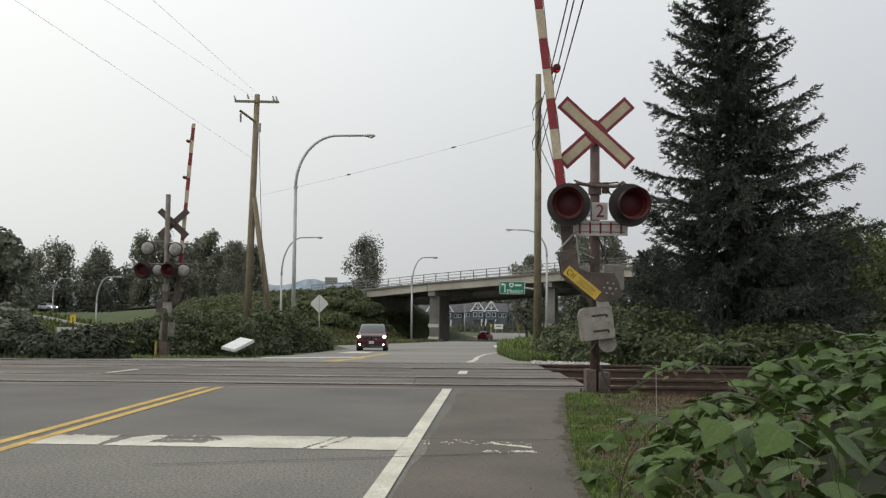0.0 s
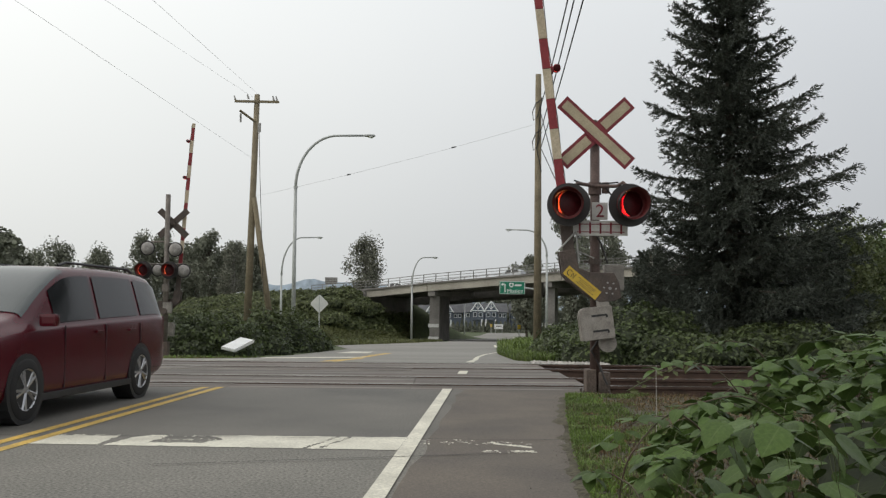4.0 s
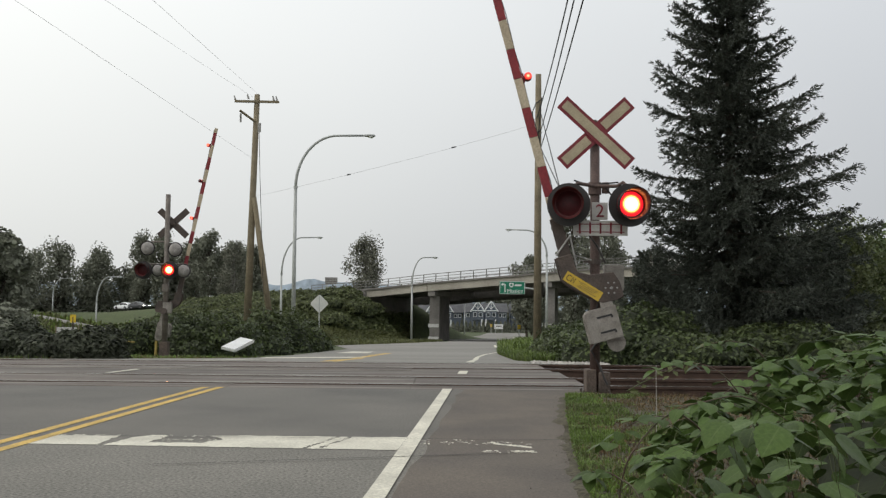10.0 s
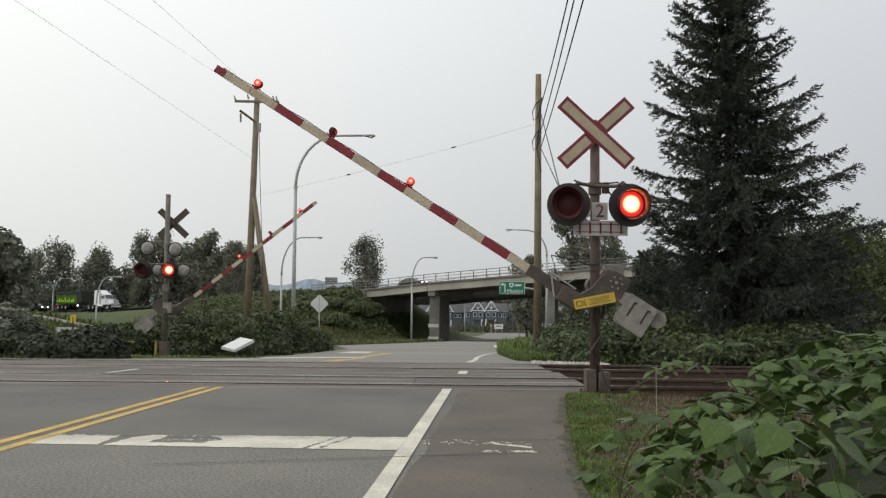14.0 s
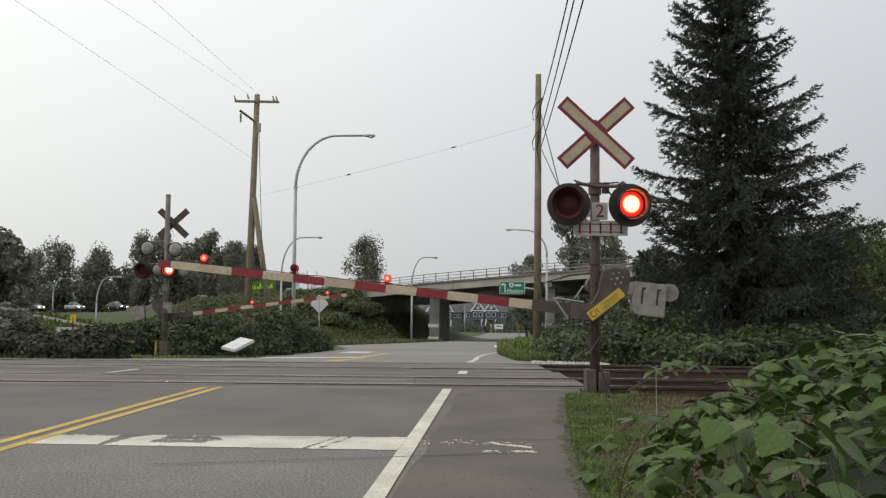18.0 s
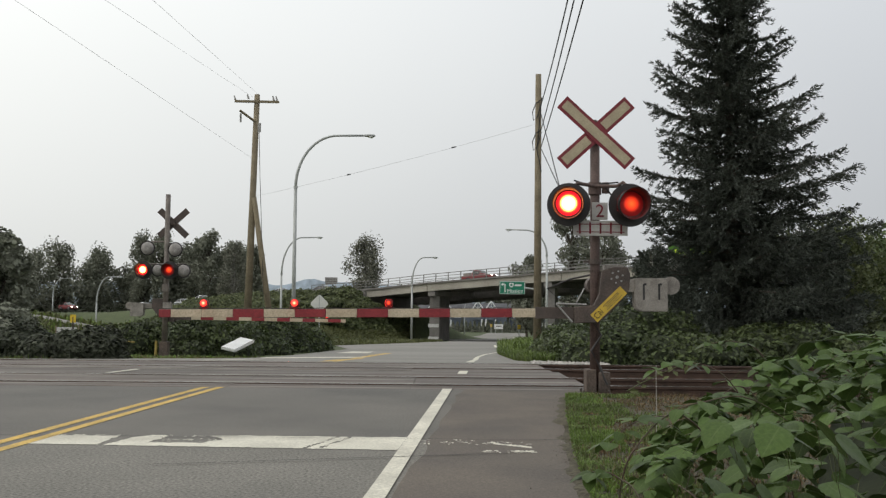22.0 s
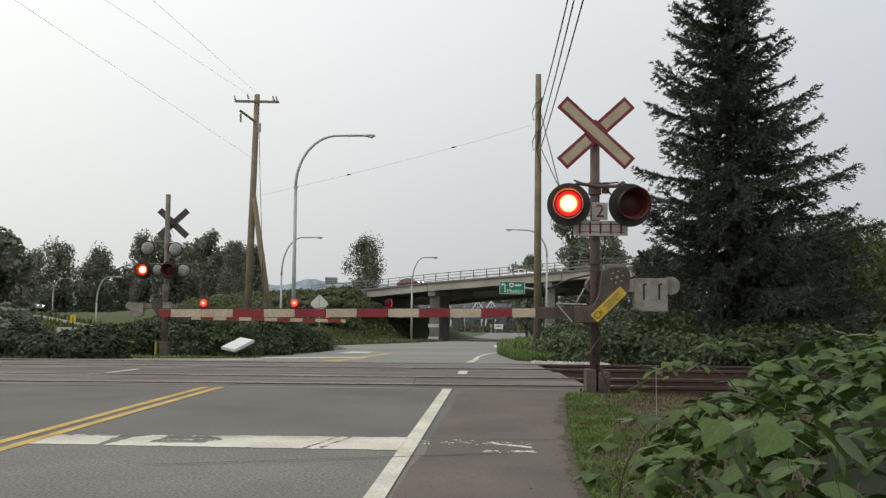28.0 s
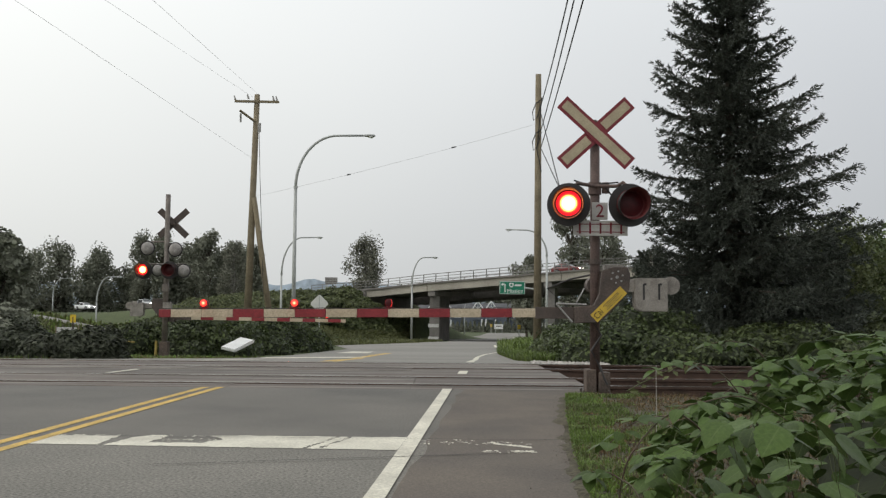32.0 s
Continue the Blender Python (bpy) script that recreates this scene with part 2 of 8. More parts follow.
M = dict(
    asphalt_old=mat("asphalt_old", (0.178, 0.167, 0.145), (0.132, 0.125, 0.108), rough=0.85, scale=0.7, fine=0.5, fine_scale=48, bump=0.06),
    asphalt_new=mat("asphalt_new", (0.140, 0.130, 0.113), (0.088, 0.083, 0.074), rough=0.8, scale=0.55, fine=0.28, fine_scale=60, bump=0.25),
    asphalt_far=mat("asphalt_far", (0.215, 0.203, 0.180), (0.155, 0.146, 0.130), rough=0.75, scale=0.12, fine=0.15, fine_scale=9, bump=0.2),
    shoulder=mat("shoulder", (0.135, 0.113, 0.092), (0.088, 0.076, 0.066), rough=0.9, scale=0.9, fine=0.22, fine_scale=70, bump=0.25),
    dirt=mat("dirt", (0.085, 0.074, 0.048), (0.055, 0.05, 0.032), rough=0.95, scale=1.5, fine=0.5, fine_scale=30, bump=0.8),
    flange=mat("flange", (0.02, 0.018, 0.016), rough=0.9),
    rail_rust=mat("rail_rust", (0.10, 0.06, 0.045), (0.06, 0.04, 0.03), rough=0.7, scale=6, fine=0.4, metal=0.3),
    rail_shine=mat("rail_shine", (0.5, 0.48, 0.46), (0.35, 0.33, 0.31), rough=0.25, scale=3, metal=1.0),
    ballast=mat("ballast", (0.17, 0.155, 0.14), (0.10, 0.09, 0.08), rough=0.95, scale=3, fine=0.6, fine_scale=30, bump=1.0),
    gravel=mat("gravel", (0.42, 0.40, 0.36), (0.28, 0.26, 0.24), rough=0.95, scale=6, islands=0.4),
    tie=mat("tie", (0.07, 0.05, 0.04), (0.04, 0.03, 0.025), rough=0.95, scale=5, fine=0.4, bump=0.6),
    white_line=mat("white_line", (0.63, 0.60, 0.50), (0.47, 0.445, 0.37), rough=0.7, scale=2.2, fine=0.2, fine_scale=50, bump=0.3),
    yellow_line=mat("yellow_line", (0.58, 0.38, 0.085), (0.40, 0.27, 0.07), rough=0.7, scale=2.2, fine=0.25, fine_scale=50, bump=0.3),
    old_yellow=mat("old_yellow", (0.36, 0.27, 0.07), (0.22, 0.165, 0.06), rough=0.8, scale=4, fine=0.3),
    crack=mat("crack", (0.03, 0.028, 0.026), rough=0.9),
    ground=mat("ground", (0.066, 0.084, 0.028), (0.045, 0.060, 0.020), rough=0.95, scale=0.08, fine=0.35, fine_scale=2.5, bump=0.5),
    grass=leaf_mat("grass", (0.14, 0.21, 0.044), (0.095, 0.145, 0.032), islands=0.4, scale=1.2),
    verge_tuft=leaf_mat("verge_tuft", (0.14, 0.19, 0.045), (0.09, 0.13, 0.032), islands=0.5, scale=0.8),
    slope_tuft=leaf_mat("slope_tuft", (0.115, 0.122, 0.046), (0.078, 0.086, 0.032), islands=0.35, scale=0.25),
    field_grass=leaf_mat("field_grass", (0.115, 0.125, 0.05), (0.085, 0.10, 0.038), islands=0.3, scale=0.3),
    dry=leaf_mat("dry", (0.16, 0.12, 0.06), (0.11, 0.08, 0.04), islands=0.4, scale=2),
    mast=mat("mast", (0.125, 0.082, 0.07), (0.07, 0.048, 0.042), rough=0.65, scale=5, fine=0.35, bump=0.3),
    base_iron=mat("base_iron", (0.115, 0.086, 0.068), (0.062, 0.048, 0.04), rough=0.8, scale=4, fine=0.4, bump=0.5),
    mast_grey=mat("mast_grey", (0.185, 0.16, 0.138), (0.10, 0.084, 0.072), rough=0.6, scale=5, fine=0.3, bump=0.3),
    dome_grey=mat("dome_grey", (0.33, 0.31, 0.29), (0.20, 0.185, 0.175), rough=0.6, scale=7, fine=0.35, bump=0.3),
    black=mat("black", (0.028, 0.026, 0.026), (0.045, 0.038, 0.036), rough=0.55, scale=6, fine=0.2),
    visor=mat("visor", (0.032, 0.027, 0.026), (0.022, 0.019, 0.019), rough=0.5, scale=6, fine=0.2),
    lens_dark=mat("lens_dark", (0.075, 0.005, 0.008), (0.05, 0.004, 0.006), rough=0.45, scale=20, spec=0.3),
    cream=mat("cream", (0.45, 0.38, 0.26), (0.36, 0.30, 0.205), rough=0.55, scale=5, fine=0.15),
    sign_red=mat("sign_red", (0.22, 0.026, 0.036), (0.16, 0.02, 0.028), rough=0.5, scale=6, fine=0.15),
    sign_white=mat("sign_white", (0.55, 0.53, 0.50), (0.44, 0.42, 0.40), rough=0.55, scale=8, fine=0.12),
    arm_cream=mat("arm_cream", (0.52, 0.44, 0.32), (0.42, 0.34, 0.24), rough=0.5, scale=4, fine=0.2),
    arm_red=mat("arm_red", (0.26, 0.03, 0.035), (0.20, 0.022, 0.028), rough=0.5, scale=4, fine=0.2),
    iron=mat("iron", (0.10, 0.075, 0.062), (0.062, 0.048, 0.042), rough=0.6, scale=6, fine=0.35, bump=0.3),
    galv=mat("galv", (0.36, 0.35, 0.33), (0.25, 0.24, 0.23), rough=0.5, scale=5, fine=0.25, metal=0.2),
    weight=mat("weight", (0.30, 0.275, 0.245), (0.19, 0.17, 0.15), rough=0.7, scale=7, fine=0.3, bump=0.3),
    sticker=mat("sticker", (0.62, 0.42, 0.05), (0.52, 0.35, 0.05), rough=0.5, scale=8, fine=0.1),
    ink=mat("ink", (0.03, 0.03, 0.03), rough=0.6),
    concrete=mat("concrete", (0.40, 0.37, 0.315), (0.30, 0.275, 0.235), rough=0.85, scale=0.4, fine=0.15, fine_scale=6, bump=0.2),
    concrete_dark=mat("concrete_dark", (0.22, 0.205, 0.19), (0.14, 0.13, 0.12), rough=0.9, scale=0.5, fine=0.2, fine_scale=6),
    pier_white=mat("pier_white", (0.55, 0.54, 0.52), (0.42, 0.41, 0.40), rough=0.8, scale=0.8),
    rail_metal=mat("rail_metal", (0.22, 0.215, 0.20), (0.16, 0.155, 0.145), rough=0.5, scale=1, metal=0.3),
    wood_pole=mat("wood_pole", (0.235, 0.195, 0.13), (0.165, 0.135, 0.09), rough=0.9, scale=2.5, fine=0.3, bump=0.4),
    lamp_post=mat("lamp_post", (0.42, 0.43, 0.41), (0.33, 0.34, 0.33), rough=0.5, scale=1.5, metal=0.15),
    wire=mat("wire", (0.03, 0.03, 0.03), rough=0.6),
    wire_pale=mat("wire_pale", (0.55, 0.56, 0.56), rough=0.6),
    sign_green=mat("sign_green", (0.012, 0.19, 0.11), (0.01, 0.16, 0.09), rough=0.4, scale=1.5, fine=0.05),
    sign_face=mat("sign_face", (0.75, 0.76, 0.74), (0.68, 0.68, 0.66), rough=0.4, scale=2, fine=0.05),
    sign_back=mat("sign_back", (0.62, 0.62, 0.58), (0.54, 0.54, 0.51), rough=0.5, scale=2, fine=0.1),
    sign_yellow=mat("sign_yellow", (0.65, 0.45, 0.03), (0.55, 0.38, 0.03), rough=0.5, scale=2),
    bark=mat("bark", (0.085, 0.07, 0.055), (0.05, 0.042, 0.035), rough=0.95, scale=4, fine=0.4, bump=0.6),
    bark_pale=mat("bark_pale", (0.30, 0.29, 0.26), (0.19, 0.18, 0.16), rough=0.95, scale=3, fine=0.4),
    spruce=leaf_mat("spruce", (0.076, 0.085, 0.068), (0.05, 0.058, 0.046), islands=0.5, scale=0.6, through_light=0.1, rough=0.6),
    ivy=leaf_mat("ivy", (0.074, 0.094, 0.032), (0.042, 0.058, 0.022), islands=0.55, scale=0.5, through_light=0.18, rough=0.42),
    ivy_pale=leaf_mat("ivy_pale", (0.12, 0.135, 0.055), (0.075, 0.092, 0.038), islands=0.5, scale=0.5, through_light=0.2),
    bramble=leaf_mat("bramble", (0.072, 0.115, 0.027), (0.042, 0.072, 0.017), islands=0.35, scale=7, through_light=0.18, rough=0.45, per_object=0.35, spec=0.2),
    # distant crowns: the haze over them is mixed into this lightened base colour
    hazed_leaf=leaf_mat("hazed_leaf", (0.20, 0.208, 0.158), (0.145, 0.152, 0.115), islands=0.28, scale=0.2, through_light=0.1, rough=0.7),
    green_leaf=leaf_mat("green_leaf", (0.072, 0.10, 0.03), (0.045, 0.068, 0.022), islands=0.4, scale=0.4, through_light=0.2),
    # dark filler behind the leaves: the shade of the gaps put into its colour
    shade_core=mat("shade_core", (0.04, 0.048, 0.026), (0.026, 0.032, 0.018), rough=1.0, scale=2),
    grit=mat("grit", (0.20, 0.18, 0.155), (0.12, 0.105, 0.09), rough=0.9, scale=6, islands=0.4),
    litter=mat("litter", (0.17, 0.10, 0.055), (0.10, 0.06, 0.035), rough=0.9, scale=3, islands=0.5),
    stalk=mat("stalk", (0.10, 0.125, 0.045), (0.09, 0.085, 0.04), rough=0.6, scale=10),
    cane=mat("cane", (0.10, 0.055, 0.05), (0.075, 0.07, 0.035), rough=0.6, scale=10),
    stake=mat("stake", (0.42, 0.40, 0.36), (0.32, 0.30, 0.27), rough=0.8, scale=10),
    twig=mat("twig", (0.15, 0.115, 0.09), (0.09, 0.07, 0.055), rough=0.9, scale=10),
    # even blue-grey base: distance haze put into the ridge's colour
    mountain=mat("mountain", (0.38, 0.44, 0.51), (0.34, 0.40, 0.47), rough=1.0, scale=0.003),
    mattress=mat("mattress", (0.78, 0.78, 0.77), (0.68, 0.68, 0.67), rough=0.8, scale=3, fine=0.08),
    house_blue=mat("house_blue", (0.135, 0.155, 0.19), (0.11, 0.125, 0.155), rough=0.8, scale=0.5),
    house_trim=mat("house_trim", (0.75, 0.76, 0.76), (0.66, 0.67, 0.67), rough=0.6, scale=0.5),
    house_roof=mat("house_roof", (0.12, 0.12, 0.125), (0.085, 0.085, 0.09), rough=0.9, scale=0.5),
    pane=glass("pane", (0.05, 0.06, 0.07), 0.1),
    car_red=mat("car_red", (0.072, 0.005, 0.011), (0.062, 0.004, 0.009), rough=0.22, scale=2, fine=0.03, spec=0.4),
    car_white=mat("car_white", (0.75, 0.76, 0.76), (0.7, 0.71, 0.71), rough=0.3, scale=1, fine=0.03, spec=0.6),
    car_dark=mat("car_dark", (0.03, 0.033, 0.038), rough=0.3, scale=1, fine=0.03, spec=0.6),
    car_silver=mat("car_silver", (0.42, 0.43, 0.44), rough=0.3, scale=1, fine=0.03, spec=0.6),
    car_brightred=mat("car_brightred", (0.42, 0.02, 0.025), rough=0.3, scale=1, fine=0.03, spec=0.6),
    car_dullred=mat("car_dullred", (0.17, 0.022, 0.024), rough=0.35, scale=1, fine=0.05, spec=0.5),
    side_glass=mat("side_glass", (0.012, 0.013, 0.014), rough=0.1, scale=2, fine=0.05, spec=0.35),
    lamp_glass=mat("lamp_glass", (0.55, 0.53, 0.48), (0.45, 0.43, 0.40), rough=0.12, scale=9, fine=0.2, spec=0.7),
    bar_pale=mat("bar_pale", (0.42, 0.44, 0.52), rough=0.5),
    dark_leaf=leaf_mat("dark_leaf", (0.060, 0.066, 0.040), (0.040, 0.046, 0.028), islands=0.4, scale=0.3, through_light=0.1, rough=0.6),
    car_glass=glass("car_glass", (0.035, 0.042, 0.042), 0.05),
    rubber=mat("rubber", (0.022, 0.021, 0.021), rough=0.85, scale=8, fine=0.2),
    alloy=mat("alloy", (0.5, 0.5, 0.51), (0.4, 0.4, 0.41), rough=0.3, metal=0.9, scale=6),
    plastic=mat("plastic", (0.025, 0.025, 0.026), rough=0.5, scale=5),
    chrome=mat("chrome", (0.62, 0.62, 0.63), (0.55, 0.55, 0.56), rough=0.12, metal=1.0, scale=3),
    plate=mat("plate", (0.72, 0.73, 0.75), rough=0.4, scale=4, fine=0.05),
    headlight=glow("headlight", (1.0, 0.86, 0.62), 14.0),
    headlight_far=glow("headlight_far", (1.0, 0.95, 0.85), 8.0),
    trailer_green=mat("trailer_green", (0.06, 0.16, 0.012), (0.04, 0.11, 0.01), rough=0.45, scale=1.2, fine=0.1),
    trailer_lime=mat("trailer_lime", (0.45, 0.62, 0.03), rough=0.45, scale=1.2, fine=0.05),
    trailer_dark=mat("trailer_dark", (0.02, 0.026, 0.022), rough=0.6, scale=2),
    lens_lit=lens_glow("lens_lit", [(0.0, 24.0, (1.0, 0.55, 0.20)), (0.5, 12.0, (1.0, 0.32, 0.07)), (0.64, 4.5, (1.0, 0.09, 0.02)), (0.74, 1.9, (1.0, 0.012, 0.02)), (1.0, 1.0, (1.0, 0.008, 0.02))]),
    lens_warm=lens_glow("lens_warm", [(0.0, 1.7, (1.0, 0.10, 0.012)), (0.45, 0.8, (1.0, 0.04, 0.012)), (0.66, 0.10, (1.0, 0.012, 0.01)), (1.0, 0.02, (1.0, 0.012, 0.01))]),
    arm_lens_lit=lens_glow("arm_lens_lit", [(0.0, 7.0, (1.0, 0.22, 0.10)), (0.5, 3.0, (1.0, 0.05, 0.03)), (1.0, 1.2, (1.0, 0.02, 0.015))]),
    # the lit lens's red glow on the hood put into its base colour
    hood_inside=mat("hood_inside", (0.13, 0.014, 0.014), (0.085, 0.011, 0.011), rough=0.5, scale=6, fine=0.2, spec=0.6),
    # the pale trees' own grey, with the far foliage's haze in the tone
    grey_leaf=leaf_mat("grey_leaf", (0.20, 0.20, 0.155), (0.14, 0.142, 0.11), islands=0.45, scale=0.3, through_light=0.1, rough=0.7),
)


def streaked(name, tones, rough=0.75):
    """Worn crossing timber: long streaks along the rails in several tones, dust over them, fine grain."""
    m = mat(name, tones[0], tones[1], rough=rough, scale=1.1, fine=0.3, fine_scale=30, bump=0.4)
    n, l = m.node_tree.nodes, m.node_tree.links
    bsdf = n["Principled BSDF"]
    base = bsdf.inputs["Base Color"].links[0].from_socket
    co = n.new("ShaderNodeTexCoord")
    for scale, tone, lo, hi, amount in (((0.10, 2.6, 1), tones[2], 0.44, 0.60, 0.9), ((0.22, 5.5, 1), tones[3], 0.52, 0.64, 0.85), ((0.35, 0.3, 1), tones[4], 0.45, 0.65, 0.6)):
        mp = n.new("ShaderNodeMapping")
        mp.inputs["Scale"].default_value = scale
        l.new(co.outputs["Object"], mp.inputs[0])
        nz = n.new("ShaderNodeTexNoise")
        nz.inputs["Scale"].default_value, nz.inputs["Detail"].default_value = 1.0, 4
        l.new(mp.outputs[0], nz.inputs["Vector"])
        rg_ = n.new("ShaderNodeMapRange")
        rg_.inputs["From Min"].default_value, rg_.inputs["From Max"].default_value = lo, hi
        rg_.inputs["To Max"].default_value = amount
        l.new(nz.outputs[0], rg_.inputs["Value"])
        mx = n.new("ShaderNodeMix")
        mx.data_type = "RGBA"
        l.new(rg_.outputs[0], mx.inputs["Factor"])
        l.new(base, mx.inputs["A"])
        mx.inputs["B"].default_value = (*tone, 1)
        base = mx.outputs["Result"]
    l.new(base, bsdf.inputs["Base Color"])
    return m


M["panel"] = streaked("panel", [(0.150, 0.130, 0.110), (0.10, 0.085, 0.072), (0.050, 0.038, 0.032), (0.25, 0.23, 0.20), (0.10, 0.070, 0.055)])
M["infill"] = streaked("infill", [(0.15, 0.135, 0.115), (0.10, 0.09, 0.078), (0.07, 0.058, 0.05), (0.19, 0.175, 0.155), (0.10, 0.08, 0.066)])


# ---- mesh helpers ----
def B():
    return bmesh.new()


def part(name, bm, material, parent=None, label="", smooth=False):
    me = bpy.data.meshes.new(name)
    bm.to_mesh(me)
    bm.free()
    for m in material if isinstance(material, (list, tuple)) else (material,):
        me.materials.append(M[m])
    if smooth:
        me.polygons.foreach_set("use_smooth", [True] * len(me.polygons))
    ob = new(name, me)
    if parent is not None:
        ob.parent = parent
    if label:
        tagged(ob, label)
    return ob


def thing(name, m, label, category, group="", kind=""):
    ob = new(name)
    ob.empty_display_size = 0.2
    ob.matrix_basis = m
    return tagged(ob, label, category, group, kind)


def fast(name, verts, faces, material, parent=None, smooth=False):
    """A mesh from arrays of corners and of quads or triangles."""
    verts, faces = np.asarray(verts, np.float32), np.asarray(faces, np.int32)
    me = bpy.data.meshes.new(name)
    k = faces.shape[1]
    me.vertices.add(len(verts))
    me.vertices.foreach_set("co", verts.ravel())
    me.loops.add(faces.size)
    me.loops.foreach_set("vertex_index", faces.ravel())
    me.polygons.add(len(faces))
    me.polygons.foreach_set("loop_start", np.arange(0, faces.size, k, dtype=np.int32))
    me.polygons.foreach_set("use_smooth", np.full(len(faces), smooth))
    me.materials.append(M[material])
    me.update(calc_edges=True)
    me.validate()
    ob = new(name, me)
    if parent is not None:
        ob.parent = parent
    return ob


def box(bm, c, s, rot=None, bevel=0.0):
    m = Matrix.Translation(c) @ (rot.to_4x4() if rot else Matrix()) @ Matrix.Diagonal((*s, 1))
    g = bmesh.ops.create_cube(bm, size=1, matrix=m)
    if bevel:
        edges = list({e for v in g["verts"] for e in v.link_edges})
        bmesh.ops.bevel(bm, geom=edges, offset=bevel, segments=2, affect="EDGES", profile=0.7)
    return g


def cyl(bm, p0, p1, r0, r1=None, seg=12, caps=True):
    p0, p1 = Vector(p0), Vector(p1)
    d = p1 - p0
    m = Matrix.Translation((p0 + p1) / 2) @ d.to_track_quat("Z", "Y").to_matrix().to_4x4()
    return bmesh.ops.create_cone(bm, cap_ends=caps, segments=seg, radius1=r0, radius2=r0 if r1 is None else r1, depth=d.length, matrix=m)


def tube(bm, pts, r, seg=8):
    """A round bar along a line of points; r is one radius or one a point."""
    pts = [Vector(p) for p in pts]
    rs = r if isinstance(r, (list, tuple)) else [r] * len(pts)
    rings = []
    for i, p in enumerate(pts):
        d = (pts[min(i + 1, len(pts) - 1)] - pts[max(i - 1, 0)]).normalized()
        q = d.to_track_quat("Z", "Y")
        rings.append([bm.verts.new(p + q @ Vector((rs[i] * math.cos(a), rs[i] * math.sin(a), 0))) for a in [2 * math.pi * k / seg for k in range(seg)]])
    for a, b in zip(rings, rings[1:]):
        for k in range(seg):
            bm.faces.new((a[k], a[(k + 1) % seg], b[(k + 1) % seg], b[k]))
    bm.faces.new(rings[0][::-1])
    bm.faces.new(rings[-1])


def prism(bm, pts, y0, y1):
    """A plate: an outline in x, z, from depth y0 to y1."""
    a = [bm.verts.new((x, y0, z)) for x, z in pts]
    b = [bm.verts.new((x, y1, z)) for x, z in pts]
    bm.faces.new(a)
    bm.faces.new(b[::-1])
    n = len(pts)
    for i in range(n):
        bm.faces.new((a[i], b[i], b[(i + 1) % n], a[(i + 1) % n]))
    bmesh.ops.recalc_face_normals(bm, faces=bm.faces[:])


def lerp_table(table, v):
    for (a, p), (b, q) in zip(table, table[1:]):
        if v <= b:
            k = max(0.0, (v - a) / (b - a))
            return p + (q - p) * k
    return table[-1][1]


def text_mesh(name, body, size, material, parent, m, label=""):
    cu = bpy.data.curves.new(name, "FONT")
    cu.body, cu.size, cu.extrude, cu.align_x, cu.align_y = body, size, 0.002, "CENTER", "CENTER"
    tmp = bpy.data.objects.new(name, cu)
    me = bpy.data.meshes.new_from_object(tmp)
    bpy.data.objects.remove(tmp)
    me.materials.clear()
    me.materials.append(M[material])
    ob = new(name, me)
    ob.parent = parent
    ob.matrix_basis = m
    return ob


# ---- the lie of the land ----
PROFILE = [(-900, 0), (19, 0), (23, -0.18), (31, -0.58), (38, -0.84), (48.6, -1.17), (62, -1.6), (105, -2.6), (150, -4.1), (200, -5.0), (330, -7.1), (900, -7.5), (6000, -8)]
HIGHWAY = [(-400, -3.0), (-120, -0.6), (-63, 0.2), (-30, 2.8), (-13, 3.8), (-2.3, 4.9), (21, 6.7), (60, 8.0), (400, 6.0)]
RAMP_Y = [(-120, 150), (-62, 128), (-51, 120), (-37, 110), (-26, 104), (0, 88)]
RAMP_Z = [(-120, 1.0), (-75, 0.3), (-51, -0.35), (-37, -2.1), (-26, -2.5), (0, -2.3)]
H_DIR = Vector((0.8507, -0.5257, 0))
H_NEAR = Vector((-1.6, 150, 0))


def z_road(y):
    return lerp_table(PROFILE, y)


def highway_side(x, y):
    """Metres in front of the highway's near edge, and metres along it."""
    d = Vector((x, y, 0)) - H_NEAR
    return d.dot(Vector((-0.5257, -0.8507, 0))), d.dot(H_DIR)


def smooth01(v):
    v = min(1.0, max(0.0, v))
    return v * v * (3 - 2 * v)


def z_ground(x, y):
    z = z_road(y) - 0.04
    off, along = highway_side(x, y)
    hx = H_NEAR.x + along * H_DIR.x
    top = lerp_table(HIGHWAY, hx) - 0.6
    open_span = (smooth01((hx + 14.5) / 9.5) if off > 0 else smooth01((hx + 16.0) / 8.0)) * (1 - smooth01((hx - 42) / 6.0))
    if off > 0:
        k = 1 - smooth01((off - 1.0) / 30.0)
    else:
        k = 1 - smooth01((-off - 13.0) / 25.0)
    z = z + max(0.0, top - z) * k * (1 - open_span)
    # the bank that carries the side road
    if x < -24 and 70 < y < 190:
        k = (1 - smooth01((abs(y - lerp_table(RAMP_Y, x)) - 4) / 13)) * smooth01((-24 - x) / 8)
        z += max(0.0, lerp_table(RAMP_Z, x) - 0.15 - z) * k
    return z

# ---- ground ----
def grid_sheet(name, xs, ys, height, material):
    xs, ys = list(xs), list(ys)
    v = [(x, y, height(x, y)) for y in ys for x in xs]
    n = len(xs)
    f = [(j * n + i, j * n + i + 1, (j + 1) * n + i + 1, (j + 1) * n + i) for j in range(len(ys) - 1) for i in range(n - 1)]
    return fast(name, v, f, material, smooth=True)


